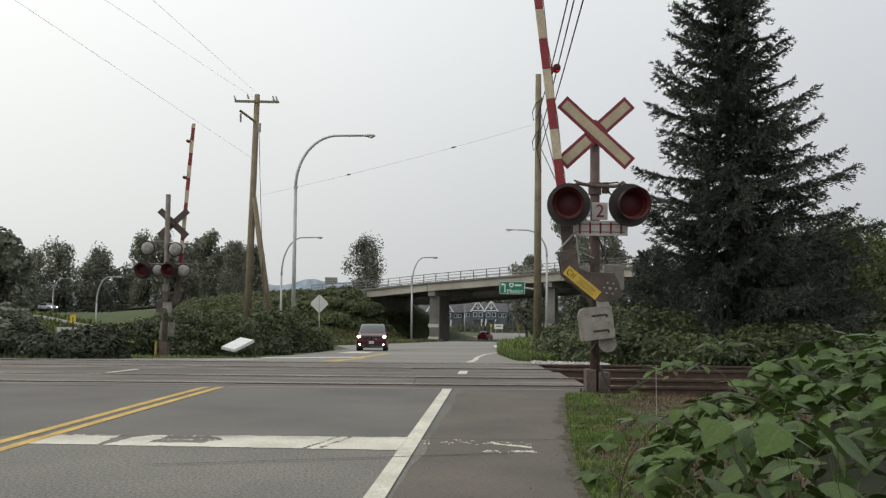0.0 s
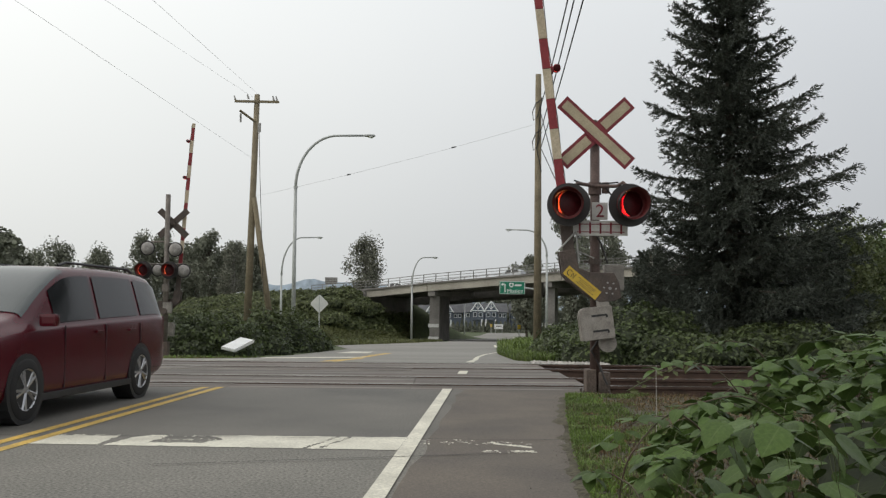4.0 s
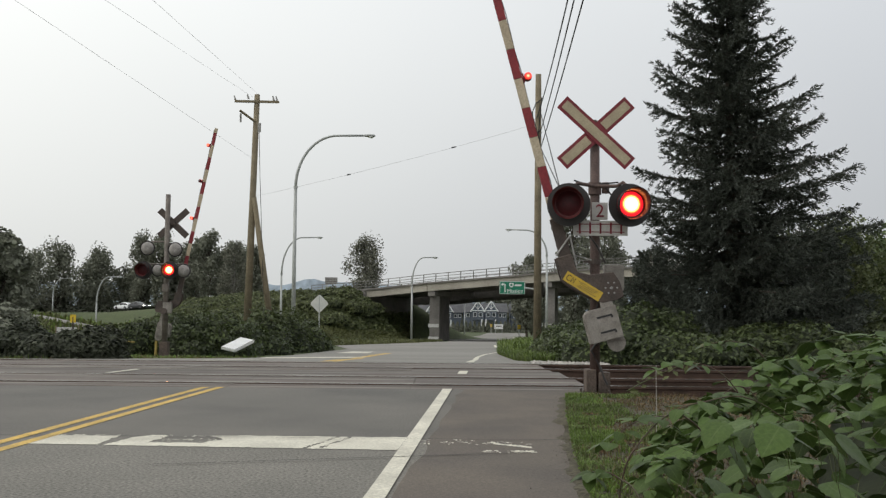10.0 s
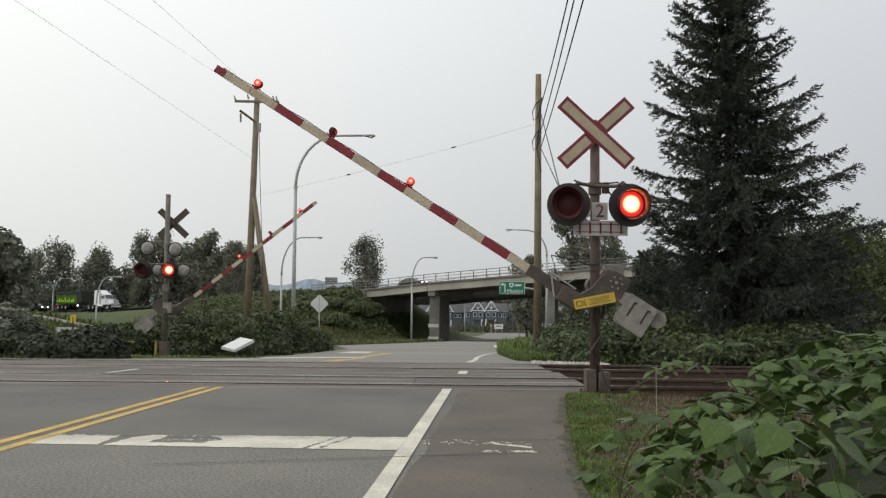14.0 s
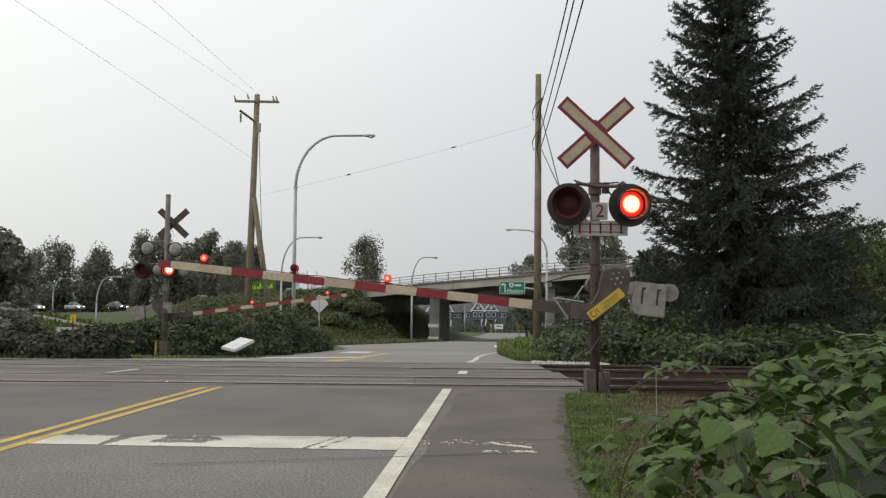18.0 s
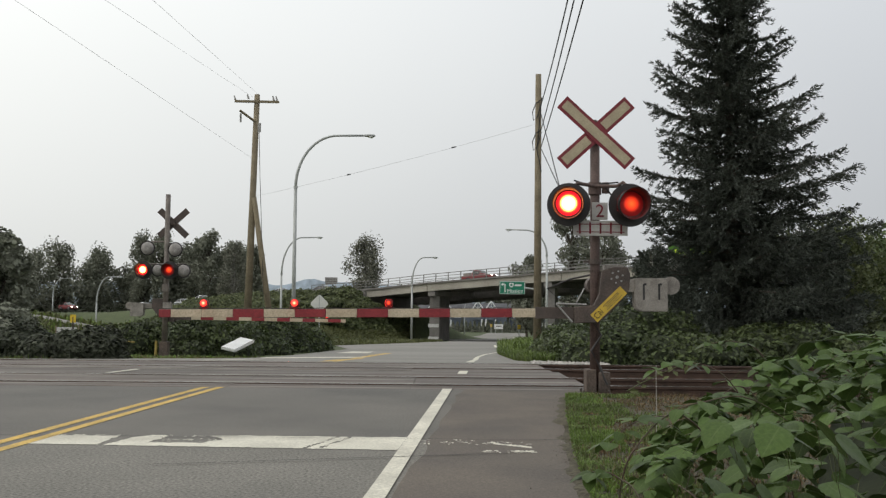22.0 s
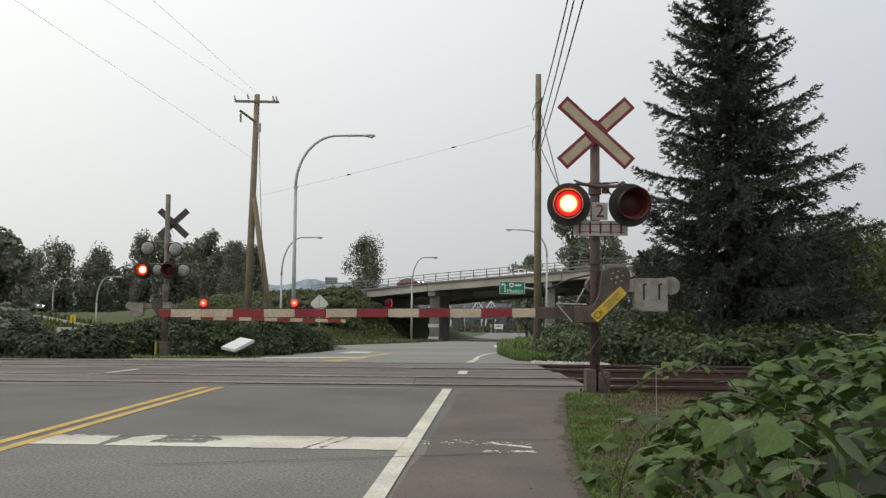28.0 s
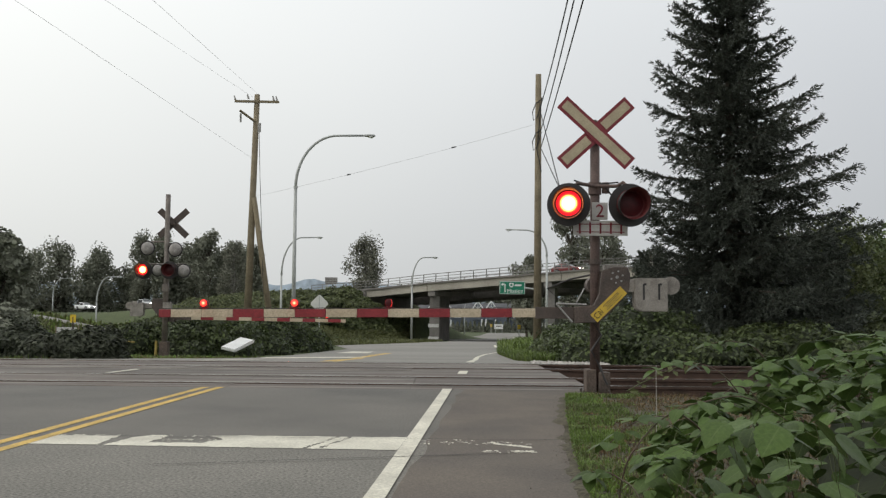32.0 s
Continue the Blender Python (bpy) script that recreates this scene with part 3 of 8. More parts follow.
def spread(lo, hi, fine_lo, fine_hi, step, grow=1.35):
    out = list(np.arange(fine_lo, fine_hi + step / 2, step))
    s, v = step, fine_hi
    while v < hi:
        s *= grow
        v = min(hi, v + s)
        out.append(v)
    s, v = step, fine_lo
    while v > lo:
        s *= grow
        v = max(lo, v - s)
        out.insert(0, v)
    return out


def z_sheet(x, y):
    z = z_ground(x, y)
    if 11.9 < y < 19.6:
        z -= 0.22
    return z + 0.05 * noise.noise((x * 0.15, y * 0.15, 0)) * smooth01((abs(x) - 8) / 10)


ground = tagged(grid_sheet("ground", spread(-2600, 2600, -90, 60, 1.5), spread(-900, 4500, -6, 215, 1.5), z_sheet, "ground"), "rough grassy ground falling away from the tracks", "ground", kind="structure")


# the carriageway: x of its two edges, by y
ROAD_L = [(-60, -13.5), (0, -10.0), (12.9, -10.0), (19, -9.6), (21, -7.4), (24, -6.1), (29, -6.3), (34, -6.0), (45, -5.9), (52, -6.0), (60, -5.8), (74, -8.2), (94, -2.6), (110, 0.8), (150, 0.6), (178, 1.5), (230, 9.0), (300, 14.0)]
ROAD_R = [(-60, -3.4), (0, 0.42), (5.6, 0.80), (7.4, 0.95), (9.66, 1.2), (11.8, 1.46), (12.9, 2.0), (19, 2.4), (23.8, 2.2), (37, 2.55), (47, 2.75), (69.9, 3.95), (96, 6.9), (110, 8.4), (150, 11.4), (178, 14.0), (230, 20.0), (300, 26.0)]


def road_piece(name, y0, y1, lift, material, label, left=ROAD_L, right=ROAD_R, step=1.0, across=10):
    n = max(2, int((y1 - y0) / step) + 1)
    v, f = [], []
    for j in range(n):
        y = y0 + (y1 - y0) * j / (n - 1)
        a, b = lerp_table(left, y), lerp_table(right, y)
        for i in range(across + 1):
            x = a + (b - a) * i / across
            wob = (0.07 * noise.noise((y * 1.3, 3.0 * i, 7)) + 0.05 * noise.noise((y * 5, 3.0 * i, 2))) if i in (0, across) else 0
            v.append((x + wob, y, z_road(y) + lift))
    m = across + 1
    for j in range(n - 1):
        for i in range(across):
            f.append((j * m + i, j * m + i + 1, (j + 1) * m + i + 1, (j + 1) * m + i))
    return tagged(fast(name, v, f, material), label, "road", kind="structure")


road_piece("road", -60, 7.95, 0.0, "asphalt_old", "worn grey asphalt road with coarse speckled aggregate", step=0.5)
road_piece("road", 7.95, 12.92, 0.0, "asphalt_new", "smoother dark asphalt strip before the tracks", step=0.25)
road_piece("road", 19.0, 300, 0.0, "asphalt_far", "pale grey asphalt road dipping towards an overpass", step=1.0)
# brown dusty shoulder outside the edge line, up to the verge
road_piece("road_shoulder", -30, 12.9, 0.005, "shoulder", "dusty brown asphalt shoulder at the road's edge", left=[(-60, -4.3), (-30, -2.2), (5.5, -0.28), (12.9, 0.27)], right=ROAD_R, step=0.3, across=4)
# strip of far verge road leading to the left, up to the highway
def ramp_sheet():
    v, f = [], []
    for i in range(47):
        x = -120 + i * 2.0
        y = lerp_table(RAMP_Y, x)
        for k in (-2.4, 2.4):
            v.append((x, y + k, max(z_ground(x, y + k), lerp_table(RAMP_Z, x)) + 0.05))
    for i in range(46):
        f.append((2 * i, 2 * i + 2, 2 * i + 3, 2 * i + 1))
    return tagged(fast("ramp_road", v, f, "asphalt_far"), "pale side road running up beside the embankment", "road", kind="structure")


ramp_sheet()


# ---- the two tracks ----
def rail_section(bm, x0, x1, y, top):
    prof = [(-0.036, 0), (0.036, 0), (0.036, -0.035), (0.009, -0.05), (0.009, -0.13), (0.068, -0.15), (0.068, -0.165), (-0.068, -0.165), (-0.068, -0.15), (-0.009, -0.13), (-0.009, -0.05), (-0.036, -0.035)]
    a = [bm.verts.new((x0, y + p, top + q)) for p, q in prof]
    b = [bm.verts.new((x1, y + p, top + q)) for p, q in prof]
    n = len(prof)
    for i in range(n):
        bm.faces.new((a[i], b[i], b[(i + 1) % n], a[(i + 1) % n]))
    bm.faces.new(a)
    bm.faces.new(b[::-1])
    bmesh.ops.recalc_face_normals(bm, faces=bm.faces[:])


def build_track(ya, yb, label):
    t = thing("railway_track", pose(0, 0, 0), label, "railway track", "railway tracks", "structure")
    for y in (ya, yb):
        bm = B()
        rail_section(bm, -60, 60, y, 0.012)
        r = part("rail", bm, "rail_rust", t)
        bm = B()
        box(bm, (0, y, 0.014), (120, 0.05, 0.006))
        part("rail_head", bm, "rail_shine", r, "polished running surface")
    tie_me = None
    for i in range(100):
        x = -45 + i * 0.62 * 1.45
        if -10.3 < x < 2.2:
            continue
        if tie_me is None:
            bm = B()
            box(bm, (0, 0, 0), (0.22, 2.55, 0.16), bevel=0.012)
            ob = part("tie", bm, "tie", t)
            tie_me = ob.data
        else:
            ob = new("tie", tie_me)
            ob.parent = t
        ob.location = (x, (ya + yb) / 2 + 0.04 * math.sin(i * 7.1), -0.232)
    return t


build_track(13.55, 14.985, "rusty steel railway track on dark wooden ties")
build_track(17.2, 18.635, "rusty steel railway track beyond the first one")
bm = B()
for x0, x1 in ((-60, -10.2), (2.25, 60)):
    prof = [(12.2, -0.32), (12.75, -0.21), (19.3, -0.21), (19.9, -0.34)]
    a = [bm.verts.new((x0, y, z)) for y, z in prof]
    b = [bm.verts.new((x1, y, z)) for y, z in prof]
    for i in range(3):
        bm.faces.new((a[i], b[i], b[i + 1], a[i + 1]))
tagged(part("ballast_bed", bm, "ballast"), "dark dusty crushed-stone bed under the tracks", "ballast", kind="structure")


def crossing_panels():
    """Timber and rubber panels level with the rails, with open flangeways."""
    deck = thing("crossing_surface", pose(0, 0, 0), "worn grey crossing panels level with the rails", "crossing panels", kind="structure")
    rows = [(12.92, 13.47, -10.3, 2.05), (13.66, 14.90, -10.2, 2.05), (15.06, 15.62, -10.2, 2.0), (16.55, 17.12, -10.2, 1.9), (17.31, 18.55, -10.2, 1.85), (18.71, 19.05, -10.2, 1.75)]
    rng = random.Random(4)
    for y0, y1, x0, x1 in rows:
        n = 5
        cuts = [x0 + (x1 - x0) * i / n for i in range(n + 1)]
        for i in range(n):
            bm = B()
            a, b = cuts[i] + 0.002, cuts[i + 1] - 0.002
            box(bm, ((a + b) / 2, (y0 + y1) / 2, -0.1 + rng.uniform(-0.004, 0.006)), (b - a, y1 - y0, 0.21), bevel=0.004)
            part("panel", bm, "panel", deck)
    bm = B()
    box(bm, (-4.1, 16.0, -0.2), (12.4, 6.2, 0.16))
    part("flangeway_bed", bm, "flange", deck)
    bm = B()
    box(bm, (-4.1, 16.085, -0.06), (12.2, 0.92, 0.125))
    part("infill", bm, "infill", deck, "asphalt strip between the two tracks")
    return deck


crossing_panels()


# ---- road paint ----
def paint(name, material, label, outline, worn=0.0, cell=0.02, seed=0, keep=None, lift=0.004):
    """Paint on the road, in small patches inside an outline given as rows y -> (x0, x1); worn: share rubbed away."""
    v, f = [], []
    for y0, y1, left, right in outline:
        ny = max(1, int(round((y1 - y0) / cell)))
        for j in range(ny):
            ya, yb = y0 + (y1 - y0) * j / ny, y0 + (y1 - y0) * (j + 1) / ny
            la, ra = left(ya), right(ya)
            lb, rb = left(yb), right(yb)
            nx = max(1, int(round((ra - la) / cell)))
            for i in range(nx):
                k0, k1 = i / nx, (i + 1) / nx
                x, y = la + (ra - la) * (k0 + k1) / 2, (ya + yb) / 2
                if worn:
                    edge = min(k0 + k1, 2 - k0 - k1) * (ra - la) / 2
                    q = noise.noise((x * 6, y * 6, seed)) * 0.6 + noise.noise((x * 25, y * 25, seed + 5)) * 0.4
                    if q > 1.0 - worn * 1.6 or (edge < 0.012 and q > 0.42):
                        continue
                if keep and not keep(x, y):
                    continue
                b = len(v)
                z0, z1 = z_road(ya) + lift, z_road(yb) + lift
                v += [(la + (ra - la) * k0, ya, z0), (la + (ra - la) * k1, ya, z0), (lb + (rb - lb) * k1, yb, z1), (lb + (rb - lb) * k0, yb, z1)]
                f.append((b, b + 1, b + 2, b + 3))
    return tagged(fast(name, v, f, material), label, "road marking", kind="structure")


EDGE = [(-60, -5.2), (5.54, -0.375), (12.85, 0.075), (16.2, 0.36), (20.85, 0.61), (29.2, 0.98), (38, 1.4), (45, 2.05), (51, 2.95), (82, 4.5), (120, 7.4), (178, 12.9), (260, 19.8)]
CENTRE = [(-60, -8.4), (7.4, -3.365), (10.2, -3.21), (12.68, -3.06), (19, -2.28), (23.8, -2.44), (34, -2.88), (40, -2.8), (45.3, -2.49)]


def line_between(name, mat_name, label, table, y0, y1, width, offset=0.0, worn=0.25, cell=0.025, seed=0, lift=0.004):
    return paint(name, mat_name, label, [(y0, y1, lambda y: lerp_table(table, y) + offset - width / 2, lambda y: lerp_table(table, y) + offset + width / 2)], worn, cell, seed, lift=lift)


line_between("edge_line", "white_line", "white painted road edge line", EDGE, -6, 12.88, 0.125, 0.0, 0.15, lift=0.009)
line_between("edge_line", "white_line", "short white dash of the edge line between the tracks", EDGE, 15.7, 16.5, 0.15, 0.0, 0.2, lift=0.012)
line_between("edge_line", "white_line", "white edge line curving off beyond the tracks", EDGE, 20.4, 51, 0.16, 0.0, 0.1, 0.06)
for y0, y1 in ((72, 84), (150, 162), (185, 215)):
    line_between("edge_line", "white_line", "short white dash of the edge line under the overpass", EDGE, y0, y1, 0.2, 0.0, 0.1, 0.2)
for off in (-0.1, 0.1):
    line_between("centre_line", "yellow_line", "faded yellow double centre line", CENTRE, -6, 12.88, 0.1, off, 0.2, 0.025, 3)
    line_between("centre_line", "yellow_line", "faded yellow centre line beyond the tracks", CENTRE, 19.6, 45, 0.16, off, 0.25, 0.06, 3)


def stop_keep(x, y):
    """Where the stop line's paint is still there: a curved split, a scoured patch along the top, ragged ends."""
    n1 = noise.noise((x * 2.2, y * 2.2, 11))
    n2 = noise.noise((x * 9, y * 9, 12))
    n3 = noise.noise((x * 31, y * 31, 13))
    if y < 7.53 - 0.055 * (x + 3.2) + 0.02 * n2 or y > 8.09 + 0.03 * n2 + 0.03 * n1:
        return False
    if x < -2.62 and y > 8.02 + 0.06 * n2 + 0.03 * n1 and n1 + n2 > -0.15:
        return False
    split_l = -2.665 + 0.025 * n2 + 0.04 * max(0.0, y - 7.9)
    split_r = -2.59 + 0.15 * (y - 7.57) + 0.03 * n2 + max(0.0, y - 7.95) * 0.7
    if split_l < x < split_r:
        return False
    end_l = -2.27 - 0.25 * max(0.0, 7.86 - y) - 0.4 * max(0.0, y - 8.02) + 0.04 * n2
    end_r = -1.90 + 0.05 * n2 + 0.12 * abs(math.sin((y - 7.7) * 9))
    if y > 7.66 + 0.03 * n2 and end_l < x < end_r:
        return n2 * 0.6 + n3 > 0.42
    # two scuffed streaks across the line
    for c in (-0.97, -0.86):
        if abs(x - c - (y - 7.7) * 0.28) < 0.018 and n3 + n2 > -0.1:
            return False
    return True


def scrap_keep(x, y):
    """Scraps of the stop line on the shoulder: specks, one longer stroke, specks before it."""
    n2 = noise.noise((x * 11, y * 7, 21))
    n3 = noise.noise((x * 37, y * 30, 22))
    stroke = abs(y - (7.71 - (x - 0.45) * 0.62)) < 0.045 + 0.03 * n2 and 0.43 < x < 0.70
    if stroke:
        return n2 * 0.5 + n3 < 0.42
    if x < 0.30 and 7.66 < y < 7.95:
        return n2 * 0.7 + n3 > 0.34 + 0.5 * max(0.0, x)
    if x > 0.30 and 7.24 < y < 7.37:
        return n2 * 0.7 + n3 > 0.24
    if x > 0.10 and 7.70 < y < 7.86:
        return n2 * 0.7 + n3 > 0.44
    return False


paint("stop_line", "white_line", "wide white stop line with worn gaps", [(7.34, 8.16, lambda y: lerp_table(CENTRE, y) + 0.156, lambda y: lerp_table(EDGE, y) - 0.068)], 0.06, 0.017, 1, stop_keep)
paint("stop_line", "white_line", "worn-off remains of the stop line on the shoulder", [(7.2, 8.0, lambda y: -0.17, lambda y: 0.72)], 0.0, 0.016, 2, scrap_keep, 0.009)
paint("edge_line", "white_line", "thin white line bending in beyond the tracks", [(18.9, 23.6, lambda y: -4.85 + (y - 18.9) * 0.136 - 0.25, lambda y: -4.85 + (y - 18.9) * 0.136 + 0.05)], 0.1, 0.06, 6)
paint("stop_line", "white_line", "long white stop line on the far side of the crossing", [(30.2, 36.0, lambda y: max(-5.9, -6.9 + (y - 31.5) * 0.947), lambda y: min(-2.75, -4.7 + (y - 31.5) * 0.947))], 0.05, 0.08, 6)
paint("turn_mark", "white_line", "white arrow mark on the far lane", [(44.5, 49.5, lambda y: -4.9 + (y - 44) * 0.05, lambda y: -3.5 + (y - 44) * 0.02)], 0.3, 0.1, 6)
paint("edge_line", "white_line", "short white dash on the crossing", [(15.25, 16.15, lambda y: -5.32 + (y - 15.25) * 0.2, lambda y: -5.2 + (y - 15.25) * 0.2)], 0.1, 0.05, 6, lift=0.016)


def crack_line(pts, w):
    bm = B()
    vs = []
    for i, (x, y) in enumerate(pts):
        ww = w * (0.6 + 0.6 * abs(noise.noise((x * 5, y * 5, 2))))
        vs.append((bm.verts.new((x, y - ww, 0.012)), bm.verts.new((x, y + ww, 0.012))))
    for a, b in zip(vs, vs[1:]):
        bm.faces.new((a[0], b[0], b[1], a[1]))
    tagged(part("crack", bm, "crack"), "thin dark sealed crack across the road", "road crack", kind="structure")


crack_line([(-2.0 + 0.1 * i, 6.56 + 0.0265 * i + 0.02 * noise.noise((i * 0.4, 0, 0))) for i in range(26)], 0.010)
crack_line([(-4.4 + 0.2 * i, 7.97 + 0.012 * math.sin(i)) for i in range(28)], 0.008)

# ---- level-crossing signals ----
MOVERS = {}


def disc(bm, c, r, depth, seg=24):
    cyl(bm, (c[0], c[1] - depth / 2, c[2]), (c[0], c[1] + depth / 2, c[2]), r, seg=seg)


def turning_lens(parent, at, radius, lit):
    """A three-faced lens drum on an upright axis: dark, half-lit and lit faces, a third of a turn apart. Its front face stands at the given place."""
    me = bpy.data.meshes.new("lens")
    bm = B()
    uv = bm.loops.layers.uv.new("radius")
    seg, deep = 24, radius * 0.62
    for k in range(3):
        turn = Matrix.Rotation(radians(-120 * k), 3, "Z")

        def ring(share, bulge):
            return [bm.verts.new(turn @ Vector((radius * share * math.cos(a), -deep - radius * bulge, radius * share * math.sin(a)))) for a in [2 * math.pi * i / seg for i in range(seg)]]

        shares = [(0.33, 0.15), (0.66, 0.10), (1.0, 0.0)]
        mid = bm.verts.new(turn @ Vector((0, -deep - radius * 0.17, 0)))
        rings = [ring(*q) for q in shares]
        for i in range(seg):
            j = (i + 1) % seg
            f = bm.faces.new((mid, rings[0][i], rings[0][j]))
            f.material_index = k
            for lp in f.loops:
                lp[uv].uv = (0.0 if lp.vert is mid else 0.33, 0.5)
            for (a, b), (sa, sb) in zip(zip(rings, rings[1:]), ((0.33, 0.66), (0.66, 1.0))):
                f = bm.faces.new((a[i], b[i], b[j], a[j]))
                f.material_index = k
                for lp, v in zip(f.loops, (sa, sb, sb, sa)):
                    lp[uv].uv = (v, 0.5)
    bm.to_mesh(me)
    bm.free()
    for name in ("lens_dark", "lens_warm", lit):
        me.materials.append(M[name])
    me.polygons.foreach_set("use_smooth", [True] * len(me.polygons))
    ob = new("lens", me)
    ob.parent = parent
    ob.location = at
    return tagged(ob, "red signal lens")


LENS_AT = (0, 0.075, 0)


def lamp_head(sig, x, y, z, turn, keep_as=None):
    """A flashing-light head: round dark background, deep hood, red lens. It faces -y, turned by some degrees."""
    bm = B()
    # the background plate is a ring: the lens looks out through it
    ring = [[bm.verts.new((r * math.cos(2 * math.pi * i / 36), y, r * math.sin(2 * math.pi * i / 36) - (0.01 if r > 0.2 else 0))) for i in range(36)] for r, y in ((0.17, 0.01), (0.275, 0.01), (0.275, 0.03), (0.17, 0.03))]
    for i in range(36):
        j = (i + 1) % 36
        for a, b in zip(ring, ring[1:] + ring[:1]):
            bm.faces.new((a[i], a[j], b[j], b[i]))
    bmesh.ops.recalc_face_normals(bm, faces=bm.faces[:])
    cyl(bm, (0, 0.30, 0), (0, 0.34, 0), 0.19, 0.15, seg=28)
    cyl(bm, (0, 0.03, 0), (0, 0.30, 0), 0.205, 0.19, seg=28, caps=False)
    h = part("lamp_head", bm, "visor", sig, "black round flashing-light head")
    h.matrix_basis = pose(x, y, z, 0, 0, turn)
    bm = B()
    # hood: a tube round the lens, long above and short below
    seg, rings = 28, []
    for r in (0.172, 0.166):
        front, back = [], []
        for i in range(seg):
            a = 2 * math.pi * i / seg
            depth = 0.13 + 0.17 * (0.5 + 0.5 * math.sin(a))
            rr = r + (0.028 if r > 0.17 else 0.028)
            front.append(bm.verts.new((rr * math.cos(a), -depth, rr * math.sin(a) - 0.01)))
            back.append(bm.verts.new((r * math.cos(a), 0.01, r * math.sin(a))))
        rings.append((front, back))
    (fo, bo), (fi, bi) = rings
    for i in range(seg):
        j = (i + 1) % seg
        bm.faces.new((fo[i], fo[j], bo[j], bo[i]))
        bm.faces.new((fi[j], fi[i], bi[i], bi[j])).material_index = 1
        bm.faces.new((fo[j], fo[i], fi[i], fi[j]))
    part("hood", bm, ("visor", "hood_inside"), h, smooth=True)
    # ring added to block the lit rear face's light at the drum's edge
    bm = B()
    ri = [[bm.verts.new((r * math.cos(2 * math.pi * i / 28), y, r * math.sin(2 * math.pi * i / 28))) for i in range(28)] for r, y in ((0.158, -0.036), (0.186, -0.036), (0.172, 0.012))]
    for i in range(28):
        j = (i + 1) % 28
        for a, b in zip(ri, ri[1:]):
            bm.faces.new((a[i], a[j], b[j], b[i]))
    part("bezel", bm, "hood_inside", h)
    lens = turning_lens(h, LENS_AT, 0.168, "lens_lit")
    if keep_as:
        MOVERS.setdefault(keep_as, []).append(lens)
    return h


def lamp_back(sig, x, y, z, r=0.215):
    """The grey back of a head that faces the other way."""
    bm = B()
    disc(bm, (0, 0.0, 0), r + 0.03, 0.02, 28)
    b = part("lamp_head", bm, "visor", sig, "flashing-light head seen from behind")
    b.location = (x, y, z)
    bm = B()
    bmesh.ops.create_uvsphere(bm, u_segments=20, v_segments=10, radius=r, matrix=Matrix.Diagonal((1, 0.45, 1, 1)))
    part("back_cover", bm, "dome_grey", b, "pale grey domed cover", smooth=True)
    return b


DX = 0.125


def gate_assembly(sig, at, key, back=0.0, sticker=True):
    """The gate: it turns about the local y axis at its pivot. Built with the arm lying level along -x."""
    bm = B()
    prism(bm, [(-0.19, 0.10), (-0.05, 0.15), (0.14, 0.15), (0.17, 0.06), (0.16, -0.14), (0.02, -0.32), (-0.16, -0.50), (-0.25, -0.56), (-0.54, -0.565), (-0.55, -0.36), (-0.30, -0.34), (-0.23, -0.20)], -0.03, 0.03)
    bmesh.ops.bevel(bm, geom=bm.edges[:], offset=0.008, segments=1, affect="EDGES")
    bmesh.ops.translate(bm, verts=bm.verts[:], vec=(DX, 0, 0))
    gate = part("gate_arm", bm, "iron", sig, "gate with red and cream striped arm")
    gate.matrix_basis = pose(*at)
    bm = B()
    prism(bm, [(-0.19, 0.10), (-0.05, 0.15), (0.14, 0.15), (0.17, 0.06), (0.16, -0.14), (0.02, -0.32), (-0.16, -0.50), (-0.25, -0.56), (-0.54, -0.565), (-0.55, -0.36), (-0.30, -0.34), (-0.23, -0.20)], 0.16, 0.20)
    bmesh.ops.translate(bm, verts=bm.verts[:], vec=(DX, 0, 0))
    part("side_plate", bm, "iron", gate)
    for i in range(7):
        a, d = i * math.pi / 3 + 0.3, 0.075 if i < 6 else 0.0
        bm = B()
        disc(bm, (DX + d * math.cos(a), -0.035, 0.02 + d * math.sin(a)), 0.012 if d else 0.02, 0.02, 8)
        part("bolt", bm, "galv", gate)
    bm = B()
    cyl(bm, (0, -0.02, 0), (0, 0.24, 0), 0.05, seg=16)
    part("axle", bm, "iron", gate)
    # counterweights on a short beam
    bm = B()
    box(bm, (0.40 + back / 2, 0.0, -0.09), (0.62 + back, 0.05, 0.16), bevel=0.01)
    disc(bm, (0.69 + back, 0.0, -0.09), 0.115, 0.042, 24)
    bmesh.ops.translate(bm, verts=bm.verts[:], vec=(DX, 0, 0))
    part("counterweight_beam", bm, "weight", gate)
    for y in (-0.065, 0.07):
        bm = B()
        prism(bm, [(0.215, 0.005), (0.63, 0.005), (0.63, -0.42), (0.30, -0.42), (0.24, -0.395), (0.215, -0.34)], y - 0.035, y + 0.035)
        bmesh.ops.bevel(bm, geom=bm.edges[:], offset=0.008, segments=2, affect="EDGES")
        bmesh.ops.translate(bm, verts=bm.verts[:], vec=(DX + back, 0, 0))
        part("counterweight", bm, "weight", gate, "pale grey cast counterweight")
        if y < 0:
            for x in (0.325, 0.52):
                bm = B()
                box(bm, (x, y - 0.036, -0.17), (0.025, 0.006, 0.2), bevel=0.002)
                box(bm, (x + 0.02, y - 0.036, -0.075), (0.03, 0.006, 0.025))
                bmesh.ops.translate(bm, verts=bm.verts[:], vec=(DX + back, 0, 0))
                part("slot", bm, "ink", gate)
    # arm root and bracing
    bm = B()
    box(bm, (-0.76, 0.05, -0.435), (0.56, 0.05, 0.15), bevel=0.008)
    bmesh.ops.translate(bm, verts=bm.verts[:], vec=(DX, 0, 0))
    part("arm_socket", bm, "iron", gate)
    bm = B()
